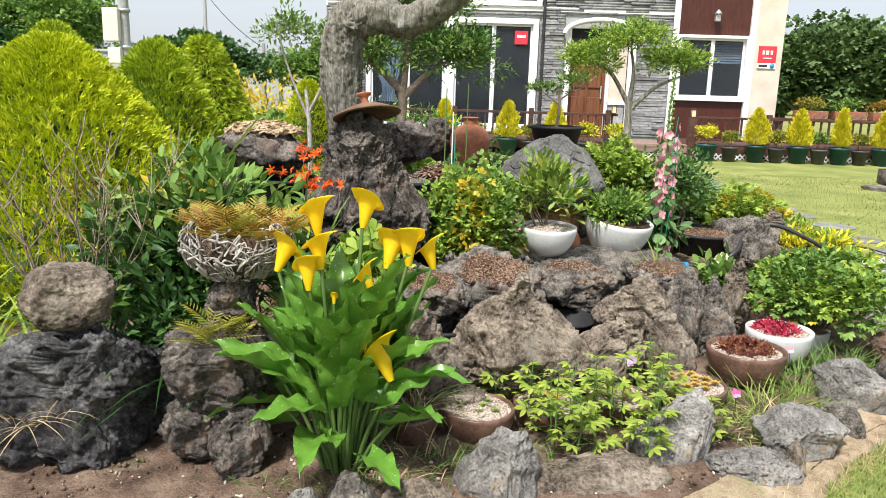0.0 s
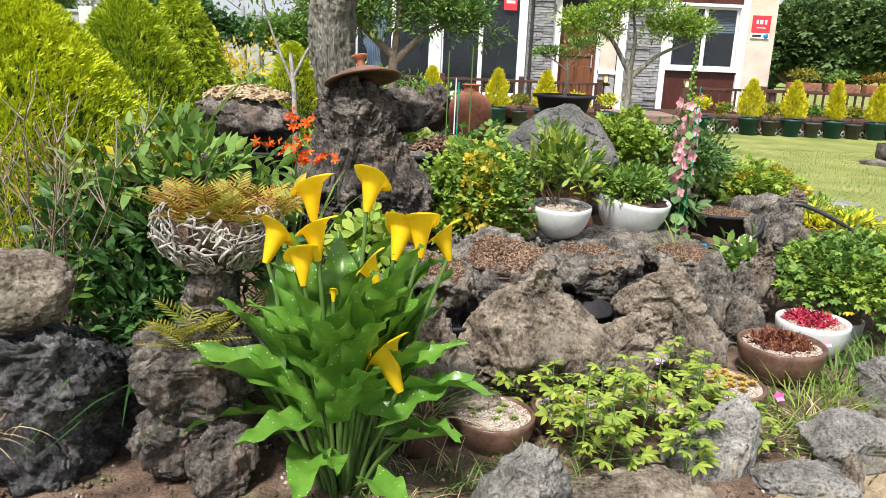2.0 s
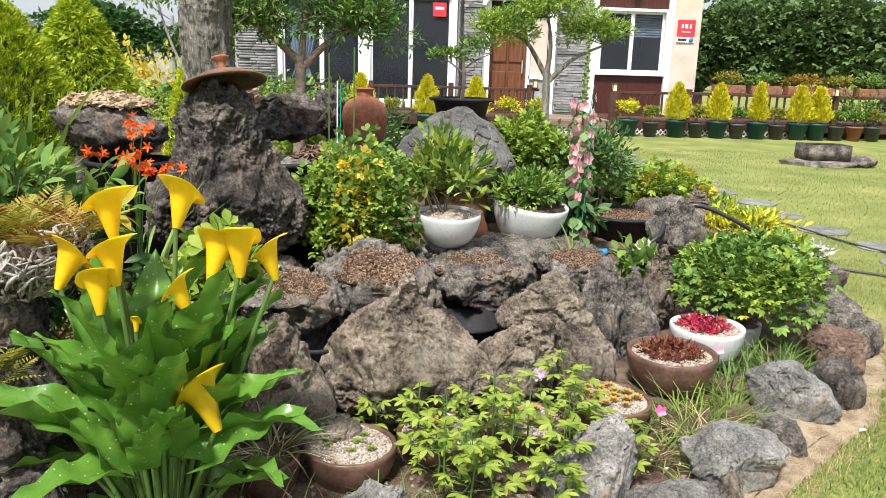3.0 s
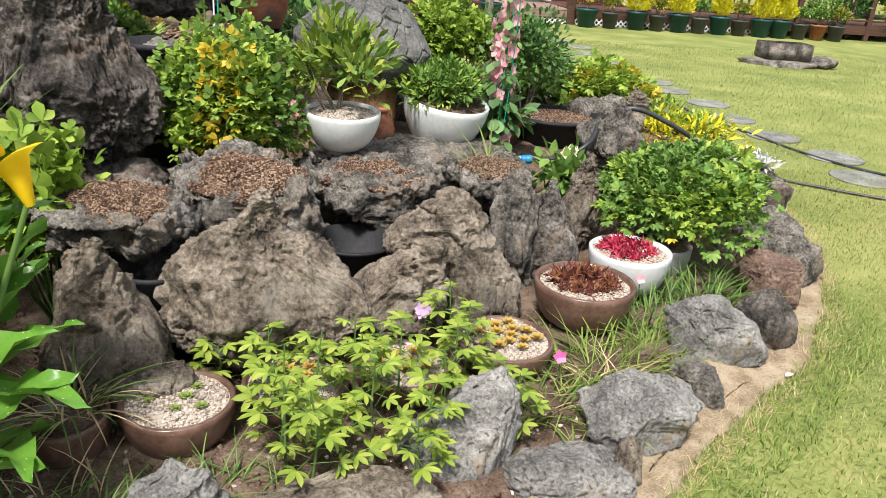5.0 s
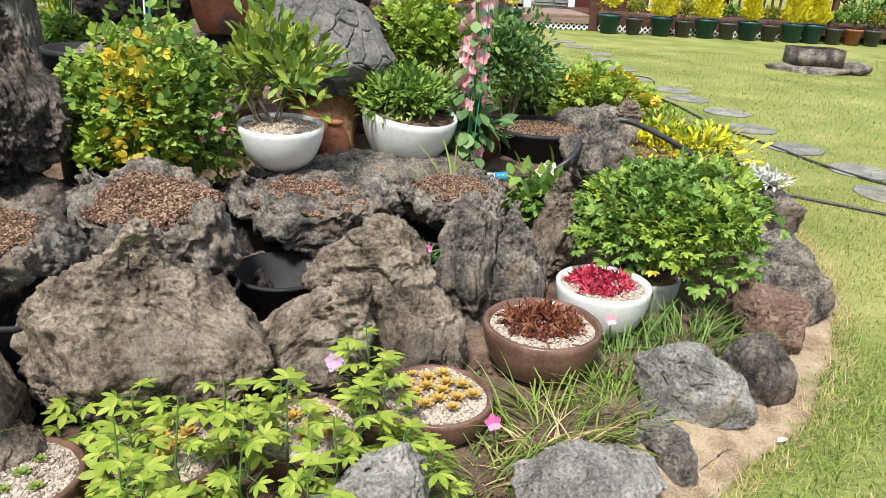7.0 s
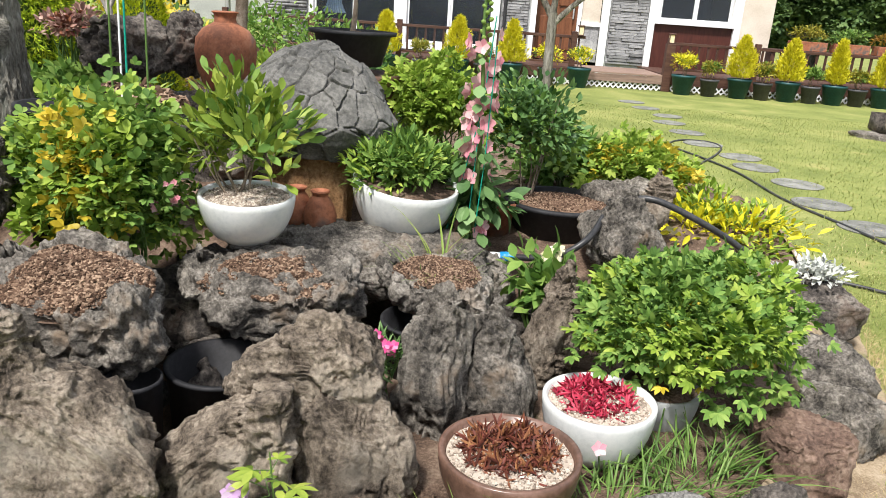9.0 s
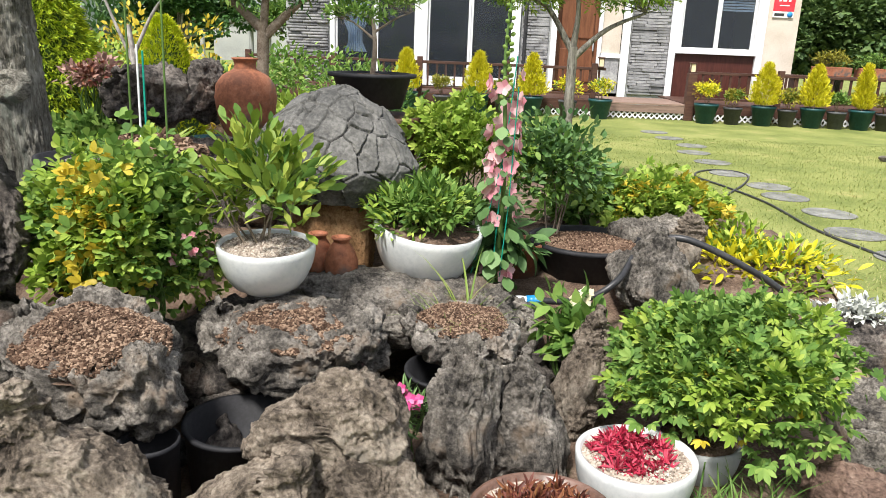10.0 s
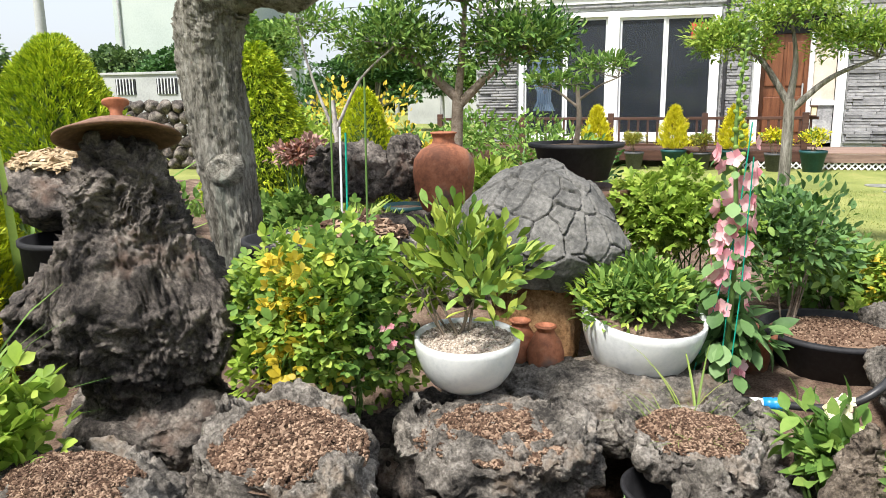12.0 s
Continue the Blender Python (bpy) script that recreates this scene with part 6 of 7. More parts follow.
for v in top[0].verts:
    v.co.z -= 0.1
bmesh.ops.bevel(bm, geom=bm.edges[:], offset=0.015, segments=2, affect='EDGES')
part("basin", bm_mesh("trough", bm, True), M_LAVA_DARK, tr, "hollowed dark stone basin")
rock("loose_stone", "flat grey stone leaning beside the trough", (7.25, 11.05, 0.08), (0.22, 0.2, 0.09), 602, GREY, 20, sub=4, lump=0.1, pit=0.005)
tagged(part("petal", scatter(OVATE, [(1.955, 2.92, 0.02)], [(1, 0.4, 0.2)], [(0, 0, 1.0)], 0.04), M_CREAM), "pale fallen petal lying on the lawn", "petal")

# ---- trees ----
def branch_tree(name, label, at, trunk, limbs, crowns, leaf, size, n, material, seed, bark=M_TWIG, up_pull=0.5, extra=None):
    """trunk and limbs: rows of (x, y, z, radius) from the base; crowns: (centre, radii, share, clumps)."""
    t = thing(name, label, "tree", at)
    part("trunk", tubes([smooth_path(trunk, 8)], 12), bark, t)
    rs = np.random.RandomState(seed)
    for l in limbs:
        part("limb", tubes([smooth_path(l, 6)], 8), bark, t)
    for k, (c, r, share, cl) in enumerate(crowns):
        me, C = foliage(seed + k, int(n * share), r, cl, leaf, size, c, up_pull, 0.5, 0.36)
        part("crown", me, material, t)
        start = np.array(limbs[k % len(limbs)][-1][:3])
        part("twig_fan", tubes([smooth_path([(*start, limbs[0][-1][3] * 0.6), (*((start + q) / 2 + rs.normal(size=3) * 0.1 * max(r)), limbs[0][-1][3] * 0.4), (*q, 0.0012)], 4) for q in C[:14]], 5), bark, t)
        if extra:
            me, _ = foliage(seed + 30 + k, int(n * share * 0.4), r, cl, leaf, size, c, up_pull, 0.5, 0.36)
            part("crown", me, extra, t)
    return t


# big gnarled trunk with a limb bending over the bed
old = thing("old_tree", "old tree with furrowed grey bark and a bent limb", "tree", (-0.62, 4.62, 0.2))


def bark_tube(pts, segs=110, depth=0.015, seed=5):
    P = smooth_path(pts, 26)
    me = tubes([P], segs)
    V = np.zeros(len(me.vertices) * 3, dtype=np.float32)
    N = V.copy()
    me.vertices.foreach_get("co", V)
    me.vertices.foreach_get("normal", N)
    V, N = V.reshape(-1, 3).astype(float), N.reshape(-1, 3)
    q = len(P)
    ang = np.tile(np.arange(segs) / segs * 2 * np.pi, q)
    along = np.repeat(np.linspace(0, 1, q) * q * 0.11, segs)
    S = np.stack([np.cos(ang) * 3.6, np.sin(ang) * 3.6, along * 1.1], -1)
    f = ridged(S * np.array((3.6, 3.6, 3.2)) + 0.35 * fbm(S * 2, seed, 2)[:, None], seed, 3)
    V = V + N * (depth * f + 0.02 * fbm(S * 0.6, seed + 2, 2))[:, None]
    me.vertices.foreach_set("co", V.astype(np.float32).ravel())
    me.update()
    return me


part("trunk", bark_tube([(0.06, 0, -0.05, 0.13), (0.05, 0, 0.3, 0.10), (0.02, 0, 0.7, 0.108), (-0.02, 0, 1.0, 0.118), (-0.03, 0, 1.28, 0.125), (0.01, -0.01, 1.44, 0.13), (0.10, -0.02, 1.51, 0.11)]), M_BARK, old)
part("limb", bark_tube([(0.02, 0, 1.46, 0.12), (0.17, -0.02, 1.50, 0.105), (0.34, -0.04, 1.475, 0.095), (0.5, -0.08, 1.53, 0.09), (0.66, -0.14, 1.66, 0.085), (0.9, -0.25, 1.95, 0.075), (1.1, -0.3, 2.4, 0.06)], 48, 0.008, 9), M_BARK, old)
part("knot", lathe([(0.0, 0.010), (0.02, 0.012), (0.03, 0.008), (0.036, 0.018), (0.046, 0.018), (0.06, 0.005), (0.075, -0.03)], 28, 0.04), M_BARK, old, "round scar of a lost branch", m=pose(0.05, -0.100, 0.80, 80, 0, 10))

branch_tree("small_tree", "small evergreen tree with a round dense crown", (-0.52, 7.6, 0.15),
            [(0, 0, 0, 0.06), (0.02, 0, 0.6, 0.05), (0.04, 0, 1.1, 0.045)],
            [[(0.04, 0, 1.1, 0.04), (-0.25, 0, 1.35, 0.025), (-0.5, 0, 1.5, 0.015)], [(0.04, 0, 1.05, 0.04), (0.3, 0.05, 1.3, 0.025), (0.55, 0, 1.45, 0.012)], [(0.04, 0, 1.1, 0.035), (0.08, 0, 1.5, 0.025), (0.1, 0, 1.8, 0.015)]],
            [((-0.4, 0, 1.48), (0.5, 0.45, 0.40), 0.33, 44), ((0.5, 0, 1.45), (0.55, 0.45, 0.40), 0.33, 44), ((0.1, 0, 1.95), (0.65, 0.5, 0.36), 0.34, 40)], LANCE, 0.065, 7000, M_GREEN_MID, 701, extra=M_GREEN_DARK)
branch_tree("young_tree", "slender pale-stemmed young tree with light leaves", (-1.35, 7.3, 0.15),
            [(0, 0, 0, 0.025), (0.0, 0, 0.7, 0.022), (-0.03, 0, 1.1, 0.018)],
            [[(0, 0, 0.8, 0.016), (-0.2, 0, 1.3, 0.01), (-0.3, 0, 1.7, 0.006)], [(0, 0, 0.9, 0.016), (0.2, 0, 1.25, 0.01), (0.5, 0, 1.5, 0.006)]],
            [((-0.2, 0, 1.6), (0.45, 0.3, 0.3), 0.5, 26), ((0.35, 0, 1.5), (0.4, 0.3, 0.28), 0.5, 24)], LANCE, 0.06, 1500, M_GREEN_MID, 711, bark=M_DRIFT)
branch_tree("garden_tree", "slim garden tree with a spreading light green crown", (1.93, 8.5, 0.02),
            [(0, 0, 0, 0.055), (0.03, 0, 0.6, 0.045), (0.03, 0, 1.2, 0.04)],
            [[(0.03, 0, 1.15, 0.03), (-0.2, 0, 1.5, 0.02), (-0.4, 0, 1.6, 0.01)], [(0.03, 0, 1.1, 0.03), (0.3, 0, 1.35, 0.02), (0.62, 0, 1.5, 0.01)], [(0.03, 0, 1.2, 0.03), (0.05, 0, 1.5, 0.02), (0.0, 0, 1.8, 0.01)]],
            [((-0.42, 0, 1.62), (0.38, 0.3, 0.26), 0.34, 34), ((0.5, 0, 1.62), (0.40, 0.3, 0.24), 0.3, 34), ((0.05, 0, 1.85), (0.5, 0.4, 0.26), 0.36, 38)], LANCE, 0.05, 6000, M_GREEN_BRIGHT, 721, bark=M_BARK, extra=M_GREEN_MID)
branch_tree("bonsai", "small bonsai tree with tiers of dark leaves", (0.71, 5.08, 1.06),
            [(0, 0, 0, 0.012), (0.01, 0, 0.12, 0.010), (0.0, 0, 0.24, 0.008)],
            [[(0, 0, 0.16, 0.006), (-0.08, 0, 0.22, 0.004), (-0.14, 0, 0.24, 0.002)], [(0, 0, 0.18, 0.006), (0.09, 0, 0.24, 0.004), (0.16, 0, 0.27, 0.002)]],
            [((-0.08, 0, 0.25), (0.13, 0.1, 0.05), 0.5, 14), ((0.08, 0, 0.31), (0.15, 0.1, 0.06), 0.5, 14)], LANCE, 0.035, 520, M_GREEN_MID, 731)


def conifer(label, at, r, h, n, seed, material, drop=False, skew=1.0):
    """A dense dwarf cypress: upright sprays over a solid inner mass coloured dark as shade."""
    t = thing("golden_conifer", label, "conifer", at, "golden conifers")
    rs = np.random.RandomState(seed)
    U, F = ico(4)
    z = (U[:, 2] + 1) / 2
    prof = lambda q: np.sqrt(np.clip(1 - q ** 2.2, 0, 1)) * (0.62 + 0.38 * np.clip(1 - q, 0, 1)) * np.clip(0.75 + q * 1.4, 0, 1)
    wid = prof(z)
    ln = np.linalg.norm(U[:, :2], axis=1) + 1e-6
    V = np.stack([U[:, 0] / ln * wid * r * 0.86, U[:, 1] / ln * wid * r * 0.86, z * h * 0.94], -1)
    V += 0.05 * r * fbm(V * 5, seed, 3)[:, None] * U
    part("inner_mass", shade(np_mesh("inner", V, F)), M_THUJA_SHADE, t, "solid dark core standing in for the shaded inside")
    q = rs.uniform(0, 1, n) ** 0.8
    a = rs.uniform(0, 2 * np.pi, n)
    lump = 1 + 0.12 * fbm(np.stack([np.cos(a) * 2.2, np.sin(a) * 2.2, q * 3.2], -1), seed, 3)
    rad = prof(q) * r * lump * rs.uniform(0.84, 1.0, n)
    P = np.stack([np.cos(a) * rad, np.sin(a) * rad, q * h * 0.97 * (0.9 + 0.1 * lump)], -1)
    o = np.stack([np.cos(a), np.sin(a), 0 * a], -1)
    w = o * (0.75 if not drop else 0.6) + np.array((0, 0, 1.0 if not drop else -0.35)) + 0.38 * rs.normal(size=(n, 3))
    up = rs.normal(size=(n, 3)) + 0.7 * o
    part("sprays", scatter(SPRAY, P, w, up, (0.058 if not drop else 0.085) * rs.uniform(0.6, 1.25, n)), material, t, "golden green scale-leaved sprays")
    return t


conifer("broad golden conifer with bright yellow-green sprays", (-2.05, 4.0, 0.05), 0.88, 1.47, 27000, 801, M_THUJA)
conifer("golden conifer with greener shaded flank", (-1.98, 5.2, 0.1), 0.62, 1.47, 14000, 802, M_THUJA_GREEN)
conifer("golden conifer with drooping thready sprays", (-2.73, 8.5, 0.05), 0.62, 1.78, 10000, 803, M_THUJA_GREEN, drop=True)
conifer("golden conifer rising beyond the dark rocks", (-3.55, 6.9, 0.05), 0.7, 1.75, 9000, 804, M_THUJA_GREEN)
conifer("small golden conifer deeper in the garden", (-1.55, 8.3, 0.05), 0.4, 1.3, 4000, 805, M_THUJA)

# mixed planting deeper in the garden
for i, (x, y, rx, rz, tp, sz, mt, words) in enumerate((
        (-0.9, 6.3, 0.5, 0.25, NARROW, 0.2, M_GRASS, "tufted garlic chives deeper in the garden"),
        (-1.3, 9.2, 0.6, 0.45, LANCE, 0.08, M_LEAF_YELLOW, "variegated yellow shrub deeper in the garden"),
        (0.0, 9.8, 0.6, 0.4, LANCE, 0.08, M_GREEN_DARK, "dark green clipped shrub deeper in the garden"),
        (0.3, 8.2, 0.45, 0.3, LANCE, 0.09, M_GREEN_BLUE, "grey-green leafy shrub near the deck"),
        (-2.2, 10.5, 0.7, 0.5, OVATE, 0.1, M_GREEN_MID, "broad-leaved shrub deeper in the garden"),
        (-3.6, 11.0, 0.9, 0.6, OVATE, 0.1, M_GREEN_BRIGHT, "light green shrub before the stone wall"),
        (-0.4, 11.5, 0.8, 0.45, LANCE, 0.1, M_GREEN_MID, "leafy shrub near the house corner"),
        (-2.2, 6.4, 0.5, 0.3, OVATE, 0.08, M_GREEN_MID, "mixed herbs below the conifers"),
        (-0.5, 8.9, 0.45, 0.3, OVATE, 0.1, M_GREEN_BRIGHT, "light leafy herbs below the small tree"),
        (0.75, 6.4, 0.4, 0.2, LANCE, 0.08, M_GREEN_MID, "low leafy plants behind the tub"),
        (-2.6, 9.6, 0.7, 0.5, LANCE, 0.08, M_GREEN_BRIGHT, "light green garden shrub below the small tree"),
        (-3.2, 12.4, 1.0, 0.7, OVATE, 0.1, M_LEAF_YELLOW, "golden variegated shrub by the far path"),
        (-1.6, 12.6, 0.9, 0.6, OVATE, 0.1, M_GREEN_MID, "mid green shrub by the far path"),
        (-4.6, 13.2, 1.0, 0.8, OVATE, 0.1, M_GREEN_DARK, "dark green shrub by the far path"))):
    herb("garden_shrub", words, (x, y, 0.03), (rx, rx * 0.8, rz), 900, 24, tp, sz, mt, 820 + i, lift=rz * 1.1, stems=10, stem_mat=M_TWIG, category="shrub")
for i, (x, y, r) in enumerate(((-1.05, 8.0, 0.2), (-0.2, 8.6, 0.22), (0.2, 6.9, 0.2))):
    pot("green plastic garden pot with a shrub", (x, y, 0.03), [(0, 0), (r * 0.7, 0), (r * 0.95, 0.3), (r, 0.3), (r, 0.34), (r * 0.9, 0.34), (r * 0.85, 0.3), (0, 0.28)], M_GREEN_PLASTIC, r * 0.88, 0.31, M_SOIL)

# ---- house ----
HY = 18.2
house = thing("house", "two-storey house faced in grey ledge stone and white frames", "house", (0, HY, 0))


def hbox(name, x0, x1, z0, z1, y0, y1, material, label="", bevel=0.0, parent=None):
    return part(name, box(x1 - x0, y1 - y0, z1 - z0, ((x0 + x1) / 2, (y0 + y1) / 2, z0), bevel), material, parent or house, label)


# wall piers round the openings
WALLS = [(-3.0, -2.05, 0, 3.1), (-2.05, 1.95, 2.95, 3.1), (-2.05, 1.95, 0, 0.32), (1.95, 2.6, 0, 3.1), (2.6, 4.2, 2.75, 3.1), (4.2, 5.1, 0, 3.1), (-3.0, -2.4, 3.1, 6.2), (-2.4, 2.0, 4.6, 6.2), (2.0, 5.1, 3.1, 6.2), (-2.4, 2.0, 3.1, 3.2)]
for x0, x1, z0, z1 in WALLS:
    hbox("wall", x0, x1, z0, z1, 0.03, 0.3, M_CONCRETE)
hbox("wall", 6.95, 7.64, 0, 6.2, 0.0, 0.3, M_BEIGE, "beige fine-tiled wall strip")
hbox("wall", 5.1, 6.95, 2.68, 6.2, 0.04, 0.3, M_BROWN_PANEL, "dark red-brown panel")
hbox("wall", 5.1, 6.95, 0.0, 1.18, 0.04, 0.3, M_BROWN_PANEL, "dark red-brown panel")
hbox("side_wall", 7.34, 7.64, 0, 6.2, 0.3, 9, M_BEIGE)
hbox("side_wall", -3.0, -2.7, 0, 6.2, 0.3, 9, M_CONCRETE)
hbox("back_wall", -3.0, 7.64, 0, 6.2, 9, 9.3, M_CONCRETE)
# added backing wall and floor, coloured near-black so the rooms look unlit
hbox("inner_wall", -2.7, 7.34, 0, 6.0, 3.2, 3.3, M_UNLIT_BLACK, "near-black backing standing in for the unlit room")
hbox("floor_slab", -2.7, 7.34, 2.95, 3.1, 0.3, 3.2, M_UNLIT_BLACK)
hbox("roof", -3.4, 8.0, 6.2, 6.45, -0.5, 9.6, M_CONCRETE, "flat pale roof edge")
for x in (5.13, 6.92):
    hbox("trim", x - 0.07, x + 0.07, 0.0, 6.2, -0.03, 0.04, M_WHITE_PAINT, "white corner strip")
hbox("trim", 4.08, 4.24, 0.1, 2.75, -0.04, 0.04, M_WHITE_PAINT, "white door surround")
hbox("trim", 2.60, 2.72, 0.1, 2.75, -0.04, 0.04, M_WHITE_PAINT, "white door surround")
hbox("trim", -3.0, 5.06, 3.1, 3.2, -0.02, 0.03, M_WHITE_PAINT, "white band under the upper windows")


def window(x0, x1, z0, z1, panes, label, frame_w=0.07, parent=house):
    w = part("window", box(0.001, 0.001, 0.001, ((x0 + x1) / 2, 0.1, z0)), M_WHITE_PAINT, parent, label)
    for a, b, c, d in ((x0, x1, z1 - frame_w, z1), (x0, x1, z0, z0 + frame_w), (x0, x0 + frame_w, z0 + frame_w, z1 - frame_w), (x1 - frame_w, x1, z0 + frame_w, z1 - frame_w)):
        part("frame", box(b - a, 0.1, d - c, ((a + b) / 2, -0.01, c), 0.008), M_WHITE_PAINT, w)
    xs = np.linspace(x0 + frame_w, x1 - frame_w, panes + 1)
    for i in range(panes):
        a, b = xs[i], xs[i + 1]
        dy = 0.02 + 0.03 * (i % 2)
        for p, q, c, d in ((a, a + 0.05, z0 + frame_w, z1 - frame_w), (b - 0.05, b, z0 + frame_w, z1 - frame_w), (a + 0.05, b - 0.05, z0 + frame_w, z0 + frame_w + 0.06), (a + 0.05, b - 0.05, z1 - frame_w - 0.05, z1 - frame_w)):
            part("sash", box(q - p, 0.04, d - c, ((p + q) / 2, dy, c), 0.005), M_WHITE_PAINT, w)
        g = part("pane", box(b - a - 0.1, 0.008, z1 - z0 - 2 * frame_w - 0.11, ((a + b) / 2, dy, z0 + frame_w + 0.06)), M_GLASS, w, "dark reflecting glass")
        g.visible_shadow = False
    return w


window(-2.05, -0.12, 0.32, 2.93, 2, "white-framed sliding window with a blue curtain", 0.10)
window(-0.12, 1.95, 0.32, 2.93, 2, "white-framed sliding glass door", 0.13)
window(5.2, 6.85, 1.18, 2.68, 2, "white-framed two-pane window")
window(-2.4, 2.0, 3.2, 4.6, 4, "white-framed upper window")
hbox("door", 2.72, 3.62, 0.3, 2.4, 0.2, 0.26, M_DOOR, "brown panelled entrance door", 0.01)
for zz, hh in ((0.5, 0.7), (1.4, 0.85)):
    for xx in (2.82, 3.2):
        hbox("door_panel", xx, xx + 0.32, zz, zz + hh, 0.17, 0.2, M_DOOR, "raised door panel", 0.02)
hbox("door_handle", 3.5, 3.53, 1.15, 1.45, 0.13, 0.17, M_STEEL, "steel pull handle", 0.008)
# darkness over the door is put into this panel's near-black colour
hbox("transom", 2.72, 4.08, 2.4, 2.75, 0.16, 0.3, M_UNLIT_BLACK)
hbox("side_panel", 3.66, 4.08, 1.1, 2.4, 0.12, 0.3, M_BEIGE, "cream panel beside the door")
hbox("side_panel", 3.66, 4.08, 0.3, 1.05, 0.12, 0.3, M_STONE_STRIP, "stone panel beside the door")
hbox("trim", 3.6, 3.68, 0.3, 2.4, 0.08, 0.16, M_WHITE_PAINT)
hbox("trim", 3.66, 4.1, 1.03, 1.12, 0.08, 0.12, M_WHITE_PAINT)
part("porch_arch", tubes([[(2.55 + 0.85 * (1 - math.cos(q)), -0.12, 2.62 + 0.32 * math.sin(q), 0.06) for q in np.linspace(0, math.pi, 15)]], 8), M_WHITE_PAINT, house, "white arched porch hood")
part("downpipe", tubes([[(2.06, -0.04, 0.3, 0.035), (2.06, -0.04, 3, 0.035), (2.06, -0.04, 6.1, 0.035)]], 10), M_HOSE, house, "dark downpipe")
cur = []
for i in range(40):
    x = -1.85 + 0.6 * i / 39
    cur.append(x)
V, F = [], []
for i, x in enumerate(cur):
    wv = 0.035 * math.sin(i * 1.3)
    for j in range(9):
        z = 2.55 - 0.2 * j
        pinch = 1 - 0.55 * math.exp(-((z - 1.25) / 0.28) ** 2)
        V.append((-1.55 + (x + 1.55) * pinch, 0.2 + wv, z))
for i in range(39):
    for j in range(8):
        a = i * 9 + j
        F.append((a, a + 9, a + 10, a + 1))
part("curtain", shade(np_mesh("curtain", V, F)), M_CURTAIN, house, "tied pale blue curtain")
for k in range(9):
    hbox("blind_slat", 6.05, 6.75, 2.5 - k * 0.055, 2.535 - k * 0.055, 0.14, 0.155, M_CURTAIN, "pale blind slat")
lampx = part("wall_lamp", box(0.12, 0.1, 0.16, (6.03, -0.1, 2.98), 0.02), M_STEEL, house, "small grey wall lamp")
part("lamp_hood", lathe([(0, 0.1), (0.02, 0.1), (0.08, 0.02), (0.085, 0), (0.07, 0)], 16), M_STEEL, lampx, m=pose(6.03, -0.12, 3.14))
sg = part("sign", box(0.42, 0.02, 0.38, (7.29, -0.02, 2.09), 0.004), M_RED_SIGN, house, "red security sign with white bars")
part("sign_strip", box(0.42, 0.02, 0.12, (7.29, -0.021, 1.965), 0.003), M_WHITE_PAINT, sg, "white strip")
part("emblem", lathe([(0, 0), (0.055, 0), (0.055, 0.01), (0, 0.01)], 20), M_BLUE_SIGN, sg, "blue round emblem", m=pose(7.42, -0.03, 2.03, 90, 0, 0))
for x0, w, z, h in ((7.17, 0.05, 2.28, 0.09), (7.25, 0.07, 2.28, 0.09), (7.36, 0.05, 2.28, 0.09)):
    part("mark", box(w, 0.006, h, (x0 + w / 2, -0.033, z)), M_WHITE_PAINT, sg)
part("mark", box(0.2, 0.006, 0.02, (7.29, -0.033, 2.19)), M_WHITE_PAINT, sg)
part("mark", box(0.2, 0.006, 0.05, (7.21, -0.034, 2.0)), M_HOSE, sg)
s2 = part("sign", box(0.3, 0.01, 0.3, (1.55, -0.01, 2.35), 0.002), M_RED_SIGN, house, "small red notice on the glass")
part("mark", box(0.2, 0.004, 0.06, (1.55, -0.017, 2.5)), M_WHITE_PAINT, s2)

# deck, rail, lattice, steps
deck = thing("deck", "dark stained wooden deck with a railing along the house", "deck", (0, 15.95, 0))
for x0, x1 in ((-3.2, 3.45), (4.95, 14)):
    nb = 14
    for k in range(nb):
        part("board", box(x1 - x0, 0.145, 0.03, ((x0 + x1) / 2, 0.08 + k * 0.157, 0.27), 0.004), M_DECK, deck)
    part("fascia", box(x1 - x0, 0.03, 0.17, ((x0 + x1) / 2, 0.0, 0.12)), M_DECK, deck)
    for zz, th in ((0.83, 0.05), (0.38, 0.035)):
        part("rail", box(x1 - x0, 0.07, th, ((x0 + x1) / 2, 0.02, zz), 0.006), M_DECK, deck)
    k = 0
    for x in np.arange(x0 + 0.1, x1, 0.165):
        if -2.6 < x < 11:
            part("baluster", BAL, None, deck, m=pose(x, 0.02, 0.40)) if k else None
        if k == 0:
            BAL = box(0.035, 0.035, 0.44)
            BAL.materials.append(M_DECK)
            k = 1
    for x in np.arange(x0 + 0.05, x1, 1.6):
        part("post", box(0.1, 0.1, 0.95, (x, 0.02, 0.0), 0.01), M_DECK, deck)
for k in range(10):
    part("step_board", box(1.5, 0.145, 0.03, (4.2, 0.0 + k * 0.157, 0.255), 0.004), M_STEP, deck, "worn step board")
part("step_riser", box(1.5, 0.03, 0.13, (4.2, -0.06, 0.12)), M_STEP, deck, "worn pinkish step riser")
part("newel_post", box(0.16, 0.16, 0.85, (5.0, -0.03, 0), 0.015), M_DECK, deck)
LAT = box(0.025, 0.012, 0.17, (0, 0, -0.085))
LAT.materials.append(M_WHITE_PAINT)
for i, x in enumerate(np.arange(2.2, 9.6, 0.1)):
    for s in (45, -45):
        part("lattice_slat", LAT, None, deck, "white lattice slat" if i == 0 else "", m=pose(x, -0.04 - 0.007 * (s > 0), 0.06, 0, s, 0))
